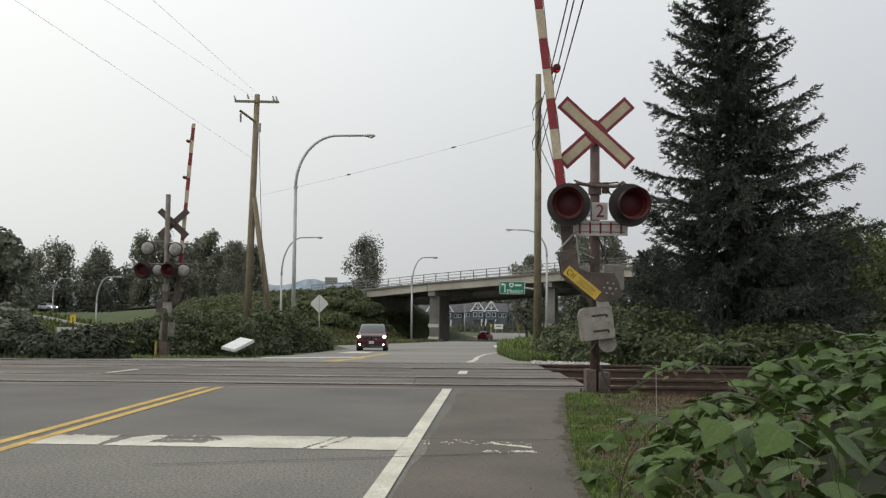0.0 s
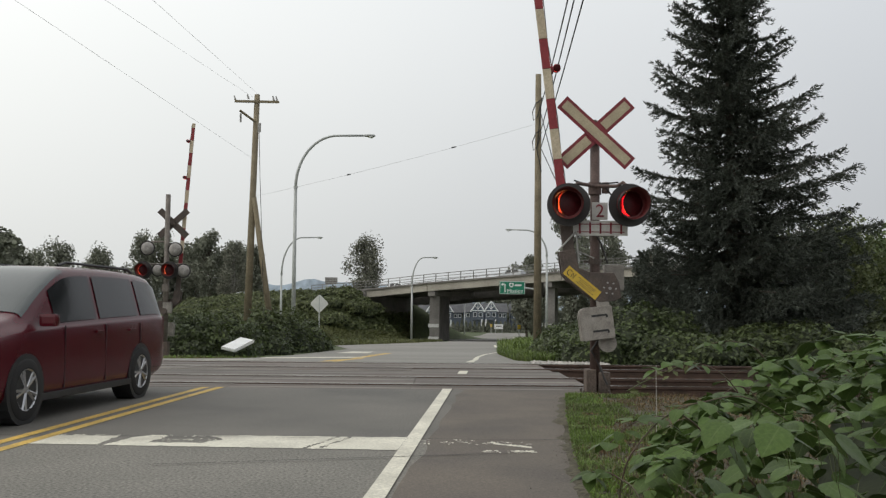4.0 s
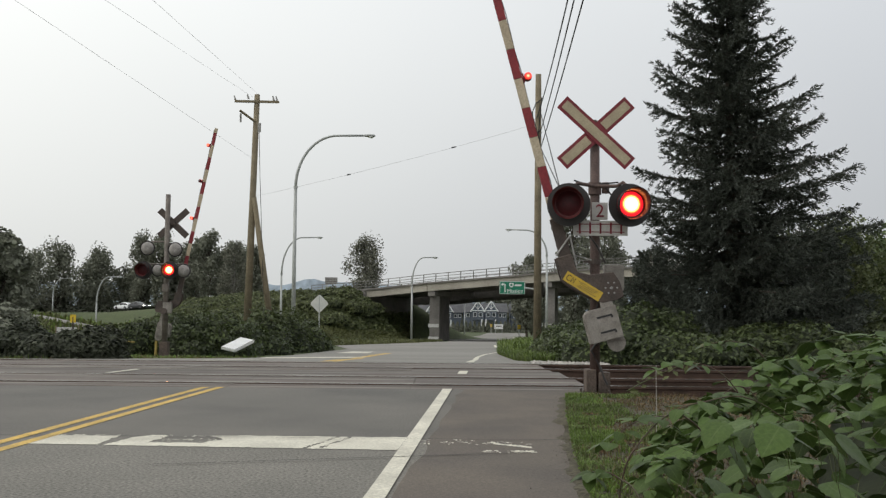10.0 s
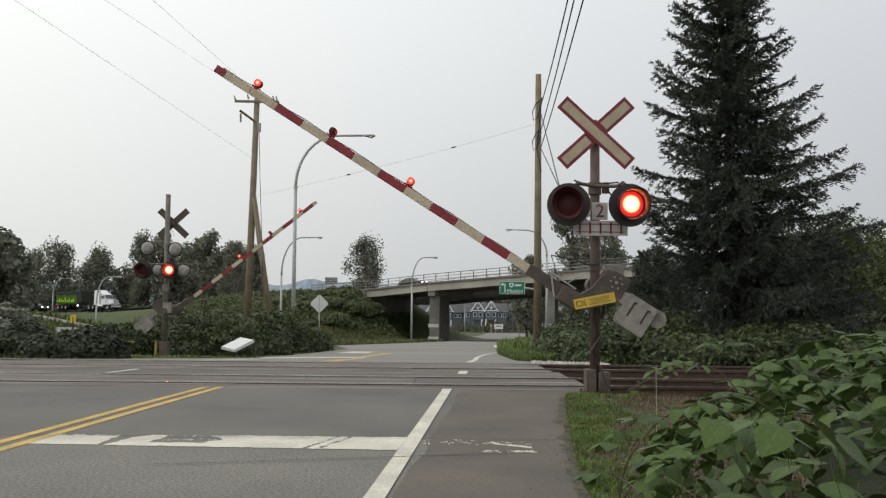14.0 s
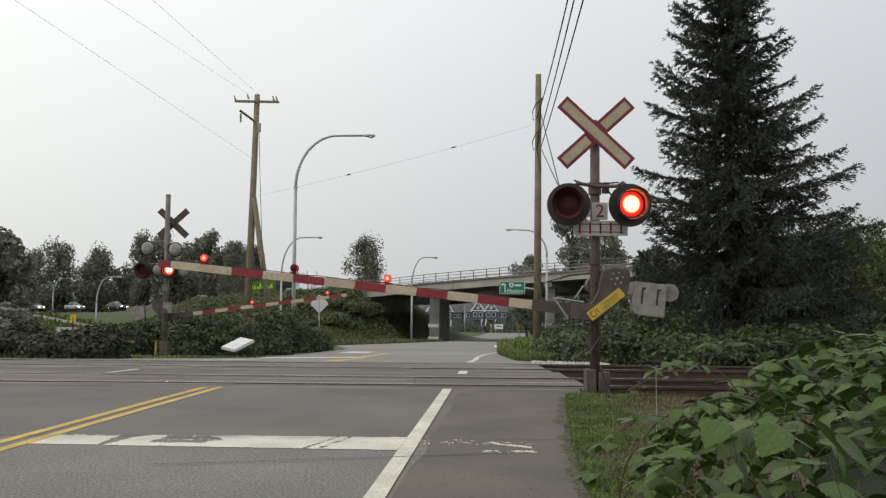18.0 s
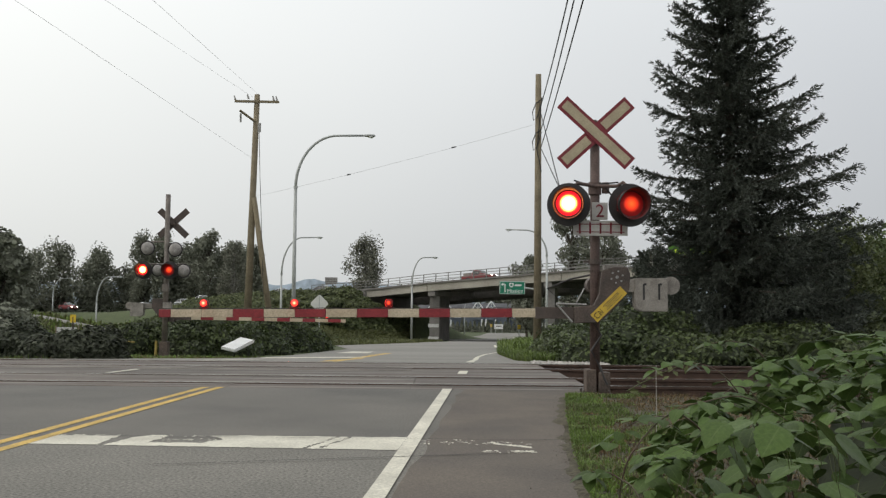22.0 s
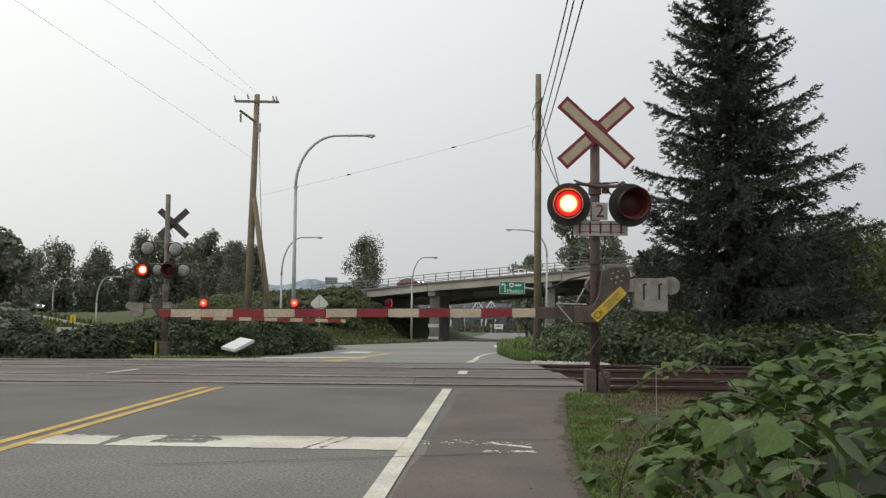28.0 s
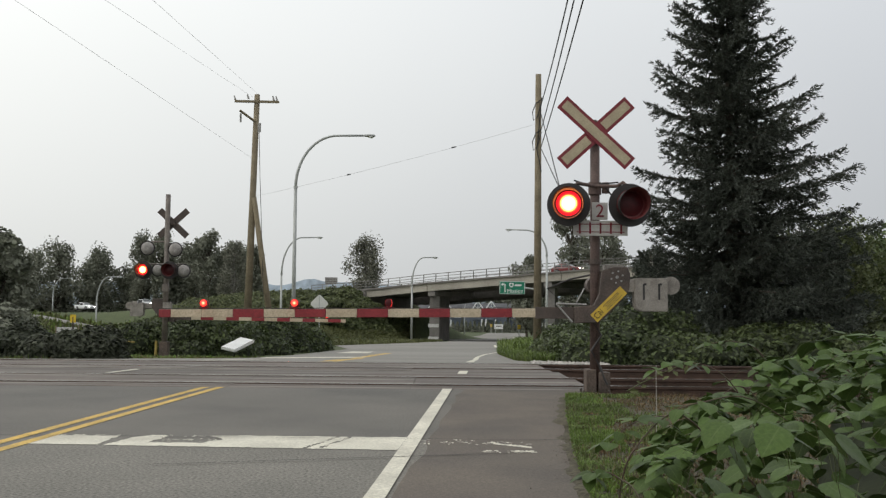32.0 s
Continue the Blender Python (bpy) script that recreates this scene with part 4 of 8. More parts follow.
    tube(bm, [(-0.26, 0.0, -0.33), (-0.44, 0.0, -0.325), (-0.65, 0.0, -0.315)], 0.012)
    tube(bm, [(-0.65, -0.005, -0.315), (-0.445, -0.005, -0.555)], 0.012)
    part("brace", bm, "galv", gate, "thin bare-metal brace")
    bm = B()
    tube(bm, [(-0.40, 0.02, -0.33), (-0.28, 0.06, -0.12)], 0.009)
    part("brace", bm, "galv", gate, "thin bare-metal brace")
    bm = B()
    tube(bm, [(-0.5, 0.08, -0.36), (-0.75, 0.10, -0.12), (-0.45, 0.1, 0.0), (-0.2, 0.1, 0.05)], 0.012)
    part("cable", bm, "black", gate)
    edges = [-0.84] + [-1.21 - 0.397 * i for i in range(12)] + [-5.73]
    for i, (a, b) in enumerate(zip(edges, edges[1:])):
        bm = B()
        box(bm, ((a + b) / 2, 0.05, -0.435), (a - b - 0.004, 0.045, 0.113 - 0.0012 * i), bevel=0.006)
        # on the gate with the sticker one red stripe has been repainted and the tip is red
        red = (i % 2 == 1) != (sticker and i >= 11)
        part("stripe", bm, "arm_red" if red else "arm_cream", gate)
    bm = B()
    tube(bm, [(-0.9 - 0.25 * i, 0.05 + 0.006 * (i % 2), -0.381 + 0.006 * ((i * 7) % 3)) for i in range(20)], 0.006, 6)
    part("cable", bm, "black", gate, "black cable along the arm's top edge")
    for x, k in ((-2.79, "inner"), (-3.99, "middle"), (-5.15, "tip")):
        bm = B()
        cyl(bm, (x, 0.05, -0.385), (x, 0.05, -0.34), 0.03, 0.022, seg=10)
        cyl(bm, (x, 0.012, -0.305), (x, 0.088, -0.305), 0.05, seg=18)
        box(bm, (x, 0.05, -0.362), (0.12, 0.05, 0.014), bevel=0.004)
        light = part("arm_light", bm, "sign_red", gate, "small red gate-arm light")
        for side, turn in ((0.0, 0), (0.10, 180)):
            lens = turning_lens(light, (x, side + (0.014 if turn == 0 else -0.014), -0.305), 0.046, "arm_lens_lit")
            MOVERS.setdefault(key + "_" + k, []).append((lens, tuple(lens.location), turn))
    if sticker:
        d = Vector((-0.72, 0, -0.69)).normalized()
        rot = Matrix.Rotation(-math.atan2(-d.z, -d.x), 4, "Y")
        bm = B()
        box(bm, (0, 0, 0), (0.53, 0.004, 0.13))
        s = part("sticker", bm, "sticker", gate, "yellow warning sticker")
        s.matrix_basis = Matrix.Translation((-0.11 + DX, -0.034, -0.325)) @ rot
        for i, (x, w, h, z) in enumerate([(-0.205, 0.055, 0.075, 0.0), (-0.145, 0.045, 0.075, 0.0)]):
            bm = B()
            n = 14
            if i == 0:
                pts = [(0.03 * math.cos(a), 0.036 * math.sin(a)) for a in np.linspace(0.9, 5.4, n)]
            else:
                pts = [(-0.02, -0.036), (-0.02, 0.036), (0.02, -0.036), (0.02, 0.036)]
            tube(bm, [(x + p, -0.004, z + q) for p, q in pts], 0.0055, 6)
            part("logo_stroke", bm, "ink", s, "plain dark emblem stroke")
        for i, z in enumerate((0.03, 0.01, -0.012, -0.034)):
            bm = B()
            box(bm, (0.06 + 0.01 * (i % 2), -0.003, z), (0.27 - 0.03 * (i % 3), 0.003, 0.006))
            part("text_bar", bm, "iron", s)
    MOVERS[key] = (gate, at)
    return gate


def mechanism(sig, at):
    bm = B()
    box(bm, (at[0] + 0.02, at[1] + 0.14, at[2]), (0.26, 0.18, 0.34), bevel=0.03)
    c = part("gate_mechanism", bm, "weight", sig, "grey cast gate-motor housing")
    bm = B()
    disc(bm, (0, at[1] + 0.16, at[2] - 0.1), 0.10, 0.25, 18)
    part("clamp", bm, "iron", sig)
    return c


def crossbuck(sig, z, y, face, border, angle=42.6, off=0.0):
    for k, s in enumerate((1, -1)):
        bm = B()
        box(bm, (0, 0, 0), (1.2, 0.012, 0.2), bevel=0.003)
        b = part("crossbuck_blade", bm, border, sig, "red-bordered cream crossbuck blade" if face == "cream" else "weathered bare back of a crossbuck blade")
        b.matrix_basis = Matrix.Translation((off, y + 0.014 * k, z)) @ Matrix.Rotation(radians(s * angle), 4, "Y")
        if face == "cream":
            bm = B()
            if k == 0:
                box(bm, (0, -0.0085, 0), (1.12, 0.005, 0.118), bevel=0.001)
            else:
                for x in (-0.345, 0.345):
                    box(bm, (x, -0.0085, 0), (0.43, 0.005, 0.118), bevel=0.001)
            part("blade_face", bm, face, b, "cream reflective face")
    bm = B()
    box(bm, (off, y + 0.05, z), (0.14, 0.06, 0.12), bevel=0.01)
    part("bracket", bm, "iron", sig)


def near_signal():
    sig = thing("crossing_signal", pose(1.98, 12.5, 0.0), "weathered brown railway crossing signal with crossbuck and gate", "crossing signal", "crossing signals")
    bm = B()
    cyl(bm, (0, 0, 0.0), (0.0, 0, 3.52), 0.066, 0.062, seg=20)
    cyl(bm, (0, 0, 3.52), (0, 0, 3.57), 0.07, 0.02, seg=20)
    part("pole", bm, "mast", sig, smooth=True)
    bm = B()
    box(bm, (-0.06, 0.02, 0.15), (0.13, 0.28, 0.32), bevel=0.02)
    part("base", bm, "base_iron", sig, "weathered base casting")
    bm = B()
    box(bm, (0.105, -0.03, 0.14), (0.155, 0.2, 0.28), bevel=0.035)
    part("base", bm, "base_iron", sig, "weathered base casting")
    bm = B()
    box(bm, (0.0, 0.0, -0.02), (0.42, 0.4, 0.06), bevel=0.02)
    part("footing", bm, "dirt", sig)
    for i in range(4):
        bm = B()
        cyl(bm, (-0.16 + 0.32 * (i % 2), -0.15 + 0.3 * (i // 2), 0.0), (-0.16 + 0.32 * (i % 2), -0.15 + 0.3 * (i // 2), 0.05), 0.018, seg=6)
        part("anchor_bolt", bm, "iron", sig)
    crossbuck(sig, 3.38, -0.10, "cream", "sign_red")
    # cross arm with its two heads
    bm = B()
    tube(bm, [(-0.40, -0.28, 2.45), (-0.39, -0.28, 2.62), (-0.25, -0.2, 2.70), (0, -0.1, 2.68), (0.25, -0.2, 2.67), (0.32, -0.25, 2.71), (0.39, -0.28, 2.65), (0.39, -0.28, 2.45)], 0.024)
    part("lamp_arm", bm, "mast", sig)
    bm = B()
    tube(bm, [(-0.28, -0.05, 2.76), (-0.1, -0.07, 2.70), (0.1, -0.06, 2.72), (0.3, -0.04, 2.74)], 0.011, 6)
    tube(bm, [(0.12, -0.05, 2.68), (0.22, -0.04, 2.56), (0.34, 0, 2.5)], 0.011, 6)
    part("conduit", bm, "black", sig)
    bm = B()
    cyl(bm, (0, 0, 2.58), (0, 0, 2.74), 0.085, seg=16)
    cyl(bm, (0.14, 0, 2.60), (0.14, 0, 2.74), 0.05, seg=12)
    part("junction_box", bm, "mast", sig)
    lamp_head(sig, -0.395, -0.40, 2.415, -10, "near_left")
    lamp_head(sig, 0.385, -0.40, 2.415, 6, "near_right")
    # track-count plates
    bm = B()
    box(bm, (0.035, -0.19, 2.345), (0.2, 0.008, 0.225), bevel=0.003)
    p = part("number_plate", bm, "sign_white", sig, "small white plate with a red numeral 2")
    text_mesh("numeral", "2", 0.235, "sign_red", p, Matrix.Translation((0.035, -0.197, 2.34)) @ pose(0, 0, 0, 90, 0, 0))
    bm = B()
    box(bm, (0.04, -0.20, 2.125), (0.70, 0.008, 0.195), bevel=0.003)
    p = part("tracks_plate", bm, "sign_white", sig, "white plate with red track-ladder pattern")
    for z in (2.175, 2.075):
        bm = B()
        box(bm, (0.04, -0.206, z), (0.62, 0.004, 0.011))
        part("track_stripe", bm, "sign_red", p)
    for i in range(5):
        bm = B()
        box(bm, (0.04 + 0.133 * (i - 2), -0.207, 2.125), (0.024, 0.004, 0.145), bevel=0.001)
        part("track_stripe", bm, "sign_red", p)
    mechanism(sig, (0.243, -0.02, 1.5))
    gate_assembly(sig, (0.118, -0.22, 1.475), "near_gate")
    bm = B()
    tube(bm, [(0.03, -0.06, 1.15), (-0.05, -0.085, 0.95), (0.07, -0.085, 0.75), (-0.06, -0.085, 0.55), (0.05, -0.09, 0.35), (0.1, -0.13, 0.2), (0.14, -0.14, 0.12)], 0.016, 8)
    tube(bm, [(0.13, -0.02, 1.3), (0.11, -0.03, 1.1), (0.09, -0.02, 0.95)], 0.022, 8)
    part("cable", bm, "black", sig, "black cable wound round the pole")
    bm = B()
    cyl(bm, (0, 0, 1.67), (0, 0, 1.73), 0.085, seg=16)
    box(bm, (-0.1, 0, 1.70), (0.1, 0.05, 0.03))
    part("clamp", bm, "iron", sig)
    return sig


def far_signal():
    sig = thing("crossing_signal", pose(-8.58, 29.8, -0.5, 0, 0, 180), "weathered grey railway crossing signal seen from behind", "crossing signal", "crossing signals")
    bm = B()
    cyl(bm, (0, 0, 0.0), (0.0, 0, 5.03), 0.09, 0.075, seg=18)
    part("pole", bm, "mast_grey", sig, smooth=True)
    bm = B()
    box(bm, (0, 0, 0.22), (0.27, 0.27, 0.48), bevel=0.04)
    part("base", bm, "base_iron", sig, "weathered base casting")
    crossbuck(sig, 4.14, -0.12, "iron", "iron", 43, -0.15)
    bm = B()
    tube(bm, [(0.62, 0, 3.45), (0.5, 0, 3.55), (0.05, 0, 3.55), (-0.05, 0, 3.5), (-0.35, 0, 3.5)], 0.03)
    tube(bm, [(0.62, 0, 2.85), (-0.62, 0, 2.85)], 0.03)
    part("lamp_arm", bm, "mast_grey", sig)
    lamp_back(sig, 0.57, 0.1, 3.34, 0.2)
    lamp_back(sig, -0.29, 0.1, 3.31, 0.2)
    lamp_back(sig, 0.23, 0.12, 2.66, 0.17)
    lamp_back(sig, -0.57, 0.12, 2.65, 0.19)
    # heads turned back towards the near road
    a = lamp_head(sig, 0.66, 0.20, 2.67, 180, "far_left")
    b = lamp_head(sig, -0.15, 0.20, 2.67, 180, "far_right")
    bm = B()
    box(bm, (-0.02, 0.1, 2.12), (0.2, 0.16, 0.26), bevel=0.04)
    part("gate_mechanism", bm, "mast_grey", sig)
    mechanism(sig, (-0.1, -0.1, 1.5))
    gate_assembly(sig, (0.16, -0.3, 1.64), "far_gate", 0.24, sticker=False)
    return sig


near_signal()
far_signal()


# ---- overpass ----
def along_bridge(s, off, z):
    p = H_NEAR + H_DIR * s + Vector((-0.5257, -0.8507, 0)) * off
    return (p.x, p.y, z)


def hw_z(s):
    return lerp_table(HIGHWAY, H_NEAR.x + s * H_DIR.x)


def overpass():
    o = thing("overpass", pose(0, 0, 0), "beige concrete highway overpass with steel railings", "bridge", kind="structure")

    def strip(bm, s0, s1, o0, o1, z0, z1, n=10):
        """A beam along the bridge: between two offsets and two heights below or above the roadway."""
        rings = []
        for i in range(n + 1):
            s = s0 + (s1 - s0) * i / n
            h = hw_z(s)
            rings.append([bm.verts.new(along_bridge(s, a, h + b)) for a, b in ((o0, z0), (o1, z0), (o1, z1), (o0, z1))])
        for p, q in zip(rings, rings[1:]):
            for k in range(4):
                bm.faces.new((p[k], p[(k + 1) % 4], q[(k + 1) % 4], q[k]))
        bm.faces.new(rings[0][::-1])
        bm.faces.new(rings[-1])
        bmesh.ops.recalc_face_normals(bm, faces=bm.faces[:])

    for s0, s1 in ((-13.5, -0.9), (-0.8, 22.0), (22.1, 52)):
        bm = B()
        strip(bm, s0, s1, -0.1, 0.15, -1.25, -0.12)
        part("girder", bm, "concrete", o, "stained beige concrete edge girder")
        bm = B()
        strip(bm, s0, s1, -0.4, 0.42, -0.12, 0.12)
        part("kerb_beam", bm, "concrete_dark", o)
        bm = B()
        strip(bm, s0, s1, -12.5, -0.11, -0.3, -0.05)
        part("deck", bm, "asphalt_far", o)
        # inner girders: the underside's shade is in their darker concrete
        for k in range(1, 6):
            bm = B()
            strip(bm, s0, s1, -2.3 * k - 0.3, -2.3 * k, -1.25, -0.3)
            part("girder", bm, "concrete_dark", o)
        # a guessed second deck on deeper girders, added for the underside's dark band
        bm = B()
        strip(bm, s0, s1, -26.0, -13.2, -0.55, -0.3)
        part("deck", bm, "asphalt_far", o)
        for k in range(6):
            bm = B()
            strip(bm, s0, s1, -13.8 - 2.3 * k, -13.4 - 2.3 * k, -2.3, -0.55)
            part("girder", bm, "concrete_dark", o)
    # railings on both sides: posts with three rails
    for off, name in ((0.2, "near"), (-12.4, "far")):
        for dz, r in ((0.55, 0.045), (0.95, 0.045), (1.38, 0.06)):
            bm = B()
            tube(bm, [along_bridge(s, off, hw_z(s) + dz) for s in np.linspace(-24, 52, 20)], r, 6)
            part("rail", bm, "rail_metal", o)
        post = None
        for i in range(34):
            s = -24 + i * 2.25
            if post is None:
                bm = B()
                box(bm, (0, 0, 0.7), (0.14, 0.1, 1.36), bevel=0.02)
                ob = part("post", bm, "rail_metal", o)
                post = ob.data
            else:
                ob = new("post", post)
                ob.parent = o
            ob.location = along_bridge(s, off, hw_z(s) + 0.05)
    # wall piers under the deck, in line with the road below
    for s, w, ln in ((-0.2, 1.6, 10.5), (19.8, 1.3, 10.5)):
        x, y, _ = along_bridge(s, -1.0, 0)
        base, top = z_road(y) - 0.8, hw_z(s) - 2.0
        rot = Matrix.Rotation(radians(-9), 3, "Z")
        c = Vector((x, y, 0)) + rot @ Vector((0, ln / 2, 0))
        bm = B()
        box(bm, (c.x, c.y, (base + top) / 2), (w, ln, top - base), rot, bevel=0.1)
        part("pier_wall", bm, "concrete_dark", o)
        bm = B()
        box(bm, (x - 0.1, y + 0.3, z_road(y) + 0.42), (w + 0.06, 0.7, 0.5), rot)
        part("painted_band", bm, "pier_white", o, "pale painted-over patch on the pier")
        bm = B()
        box(bm, (x - 0.1, y + 0.3, z_road(y) + 2.4), (w + 0.06, 0.7, 0.55), rot)
        part("painted_band", bm, "pier_white", o, "pale painted-over patch on the pier")
        bm = B()
        q = along_bridge(s, -6.2, hw_z(s) - 1.65)
        box(bm, q, (1.3, 12.4, 0.8), Matrix.Rotation(radians(-31.7), 3, "Z"), bevel=0.05)
        part("pier_cap", bm, "concrete_dark", o)
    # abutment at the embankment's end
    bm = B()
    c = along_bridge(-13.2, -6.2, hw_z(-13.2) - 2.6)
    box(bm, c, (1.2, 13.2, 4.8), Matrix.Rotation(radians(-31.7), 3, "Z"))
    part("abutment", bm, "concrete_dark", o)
    return o


overpass()


def highway_sheet(s0, s1, name):
    v, f = [], []
    n = 60
    for i in range(n + 1):
        s = s0 + (s1 - s0) * i / n
        for off in (-0.5, -12.5):
            v.append(along_bridge(s, off, hw_z(s) - 0.05))
    for i in range(n):
        f.append((2 * i, 2 * i + 2, 2 * i + 3, 2 * i + 1))
    return tagged(fast(name, v, f, "asphalt_far"), "grey highway climbing to the overpass", "road", kind="structure")


highway_sheet(-290, -13.5, "highway_road")
highway_sheet(52, 290, "highway_road")


# ---- poles, lamps, signs ----
def utility_pole_a():
    p = thing("utility_pole", pose(-9.15, 45, -1.2), "leaning wooden utility pole with a cross-arm and a brace pole", "utility pole", "utility poles")
    bm = B()
    cyl(bm, (0, 0, 0), (0.28, 0, 12.28), 0.19, 0.13, seg=16)
    part("shaft", bm, "wood_pole", p, smooth=True)
    bm = B()
    cyl(bm, (1.29, 0.35, 0.0), (0.27, -0.2, 7.35), 0.16, 0.115, seg=14)
    part("brace", bm, "wood_pole", p, "slanting wooden brace pole", smooth=True)
    bm = B()
    box(bm, (0.30, -0.14, 11.92), (2.1, 0.1, 0.11), Matrix.Rotation(0.012, 3, "Y"), bevel=0.01)
    part("cross_arm", bm, "wood_pole", p)
    bm = B()
    tube(bm, [(0.25, -0.1, 10.95), (-0.42, -0.5, 11.42)], 0.06)
    part("side_arm", bm, "wood_pole", p)
    for x, y, z in ((-0.72, -0.14, 12.0), (-0.1, -0.14, 12.05), (1.1, -0.14, 11.98), (1.25, -0.14, 11.98)):
        bm = B()
        cyl(bm, (x, y, z), (x - 0.06, y, z + 0.2), 0.05, 0.03, seg=10)
        part("insulator", bm, "galv", p)
    for x, z in ((-0.42, 10.9), (0.5, 10.45), (0.44, 10.4)):
        bm = B()
        cyl(bm, (x, -0.3, z), (x, -0.3, z + 0.42), 0.045, seg=10)
        part("insulator", bm, "galv", p)
    bm = B()
    tube(bm, [(0.42, -0.1, 10.6), (0.48, -0.1, 9), (0.6, -0.1, 6.5), (0.75, -0.1, 3.5), (0.8, -0.1, 1.2)], 0.014, 6)
    part("down_wire", bm, "wire", p)
    return p


def utility_pole_b():
    p = thing("utility_pole", pose(3.75, 38, -0.9), "plain greenish-brown wooden utility pole with loose cable loops", "utility pole", "utility poles")
    bm = B()
    cyl(bm, (0, 0, 0), (0.01, 0, 11.35), 0.165, 0.115, seg=16)
    part("shaft", bm, "wood_pole", p, smooth=True)
    for z, s in ((9.7, 1), (8.5, 1)):
        bm = B()
        tube(bm, [(0.1, -0.14, z + 0.6), (-0.1, -0.16, z + 0.45), (-0.24, -0.18, z + 0.1), (-0.2, -0.16, z - 0.25), (-0.05, -0.15, z - 0.1), (0.12, -0.15, z + 0.5)], 0.022, 6)
        part("cable_loop", bm, "wire", p)
    bm = B()
    tube(bm, [(0.14, -0.13, 10.4), (-0.06, -0.16, 8.3), (0.13, -0.1, 7.4)], 0.02, 6)
    part("cable", bm, "wire", p)
    return p


utility_pole_a()
utility_pole_b()


def wire(pts_a, pts_b, sag, r, label, material="wire", bobbin=()):
    a, b = Vector(pts_a), Vector(pts_b)
    bm = B()
    tube(bm, [a.lerp(b, k) - Vector((0, 0, sag * 4 * k * (1 - k))) for k in np.linspace(0, 1, 24)], r, 6)
    w = tagged(part("overhead_wire", bm, material), label, "wire", "overhead wires")
    for k in bobbin:
        c = a.lerp(b, k) - Vector((0, 0, sag * 4 * k * (1 - k)))
        bm = B()
        d = (b - a).normalized() * 0.12
        tube(bm, [c - d, c - d * 0.6, c + d * 0.6, c + d], [0.012, 0.03, 0.03, 0.012], 8)
        part("splice", bm, "wire", w)
    return w


wire((-8.85, 45, 6.25), (3.66, 38, 8.45), 0.12, 0.0055, "thin pale overhead cable strung between the poles", "wire_pale", (0.37, 0.74))
wire((3.845, 37.9, 9.154), (2.47, 16.43, 7.97), 0.15, 0.018, "black overhead cable running off the pole")
wire((3.849, 37.9, 8.153), (2.67, 16.43, 8.33), 0.15, 0.018, "black overhead cable running off the pole")
wire((3.851, 37.9, 7.472), (2.95, 16.43, 8.57), 0.15, 0.018, "black overhead cable running off the pole")
wire((3.846, 37.9, 8.881), (3.47, 28.02, 4.39), 0.0, 0.018, "black stay cable slanting off the pole")
wire((3.851, 37.9, 7.472), (3.47, 28.02, 4.47), 0.0, 0.018, "black stay cable slanting off the pole")
wire((-9.071, 44.9, 10.946), (-6.57, 11.28, 6.34), 0.0, 0.0035, "thin pale overhead wire", "wire_pale")
wire((-8.671, 44.9, 10.95), (-5.34, 11.28, 6.35), 0.0, 0.0035, "thin pale overhead wire", "wire_pale")
wire((-8.927, 44.9, 7.959), (-9.21, 11.28, 7.36), 0.0, 0.004, "thin pale overhead wire", "wire_pale")


def street_lamp(m, height, reach, label, r=0.085, bend=2.9):
    p = thing("street_lamp", m, label, "street lamp", "street lamps")
    bm = B()
    cyl(bm, (0, 0, 0), (0, 0, height - bend), r, r * 0.7, seg=14)
    part("post", bm, "lamp_post", p, smooth=True)
    bm = B()
    cyl(bm, (0, 0, height - bend - 0.06), (0, 0, height - bend + 0.06), r * 0.95, seg=14)
    part("collar", bm, "lamp_post", p)
    bm = B()
    pts = [(0, 0, height - bend)]
    for i in range(1, 15):
        a = math.pi / 2 * i / 14
        pts.append((reach * 0.62 * (1 - math.cos(a)), 0, height - bend + bend * math.sin(a)))
    pts.append((reach, 0, height + 0.02))
    tube(bm, pts, [r * 0.68 - r * 0.2 * i / 15 for i in range(len(pts))], 10)
    part("arm", bm, "lamp_post", p, smooth=True)
    bm = B()
    prof = [(0, 0.05), (0.12, 0.09), (0.4, 0.13), (0.62, 0.12), (0.75, 0.05)]
    tube(bm, [(reach - 0.05 + x, 0, height + 0.02) for x, q in prof], [q for x, q in prof], 12)
    for v in bm.verts:
        v.co.z = height + 0.02 + (v.co.z - height - 0.02) * 0.75
    h = part("lantern", bm, "lamp_post", p, smooth=True)
    bm = B()
    bmesh.ops.create_uvsphere(bm, u_segments=12, v_segments=8, radius=0.14, matrix=Matrix.Translation((reach + 0.45, 0, height - 0.05)) @ Matrix.Diagonal((1.2, 0.8, 0.6, 1)))
    part("refractor", bm, "sign_face", h, smooth=True)
    return p


street_lamp(pose(-8.52, 55, -1.4), 12.35, 3.85, "grey steel street lamp with a curved arm", 0.13, 3.0)
street_lamp(pose(-15.95, 95, -2.4), 10.3, 3.3, "grey steel street lamp with a curved arm", 0.13, 3.6)
street_lamp(pose(-3.35, 105, -2.65), 9.2, 2.1, "grey steel street lamp with a curved arm", 0.13, 3.0)
street_lamp(pose(9.75, 90, -2.3, 0, 0, 180), 10.75, 3.2, "grey steel street lamp with a curved arm", 0.13, 2.4)
street_lamp(pose(-45.3, 126, -3.2), 7.9, 2.6, "grey steel street lamp beside the side road", 0.14, 3.4)
street_lamp(pose(-80.2, 198, -2.0), 8.4, 3.4, "grey steel street lamp beside the highway", 0.14, 3.0)
street_lamp(pose(5.6, 240, -5.7), 9.5, 2.4, "grey steel street lamp before the houses", 0.12, 3.0)


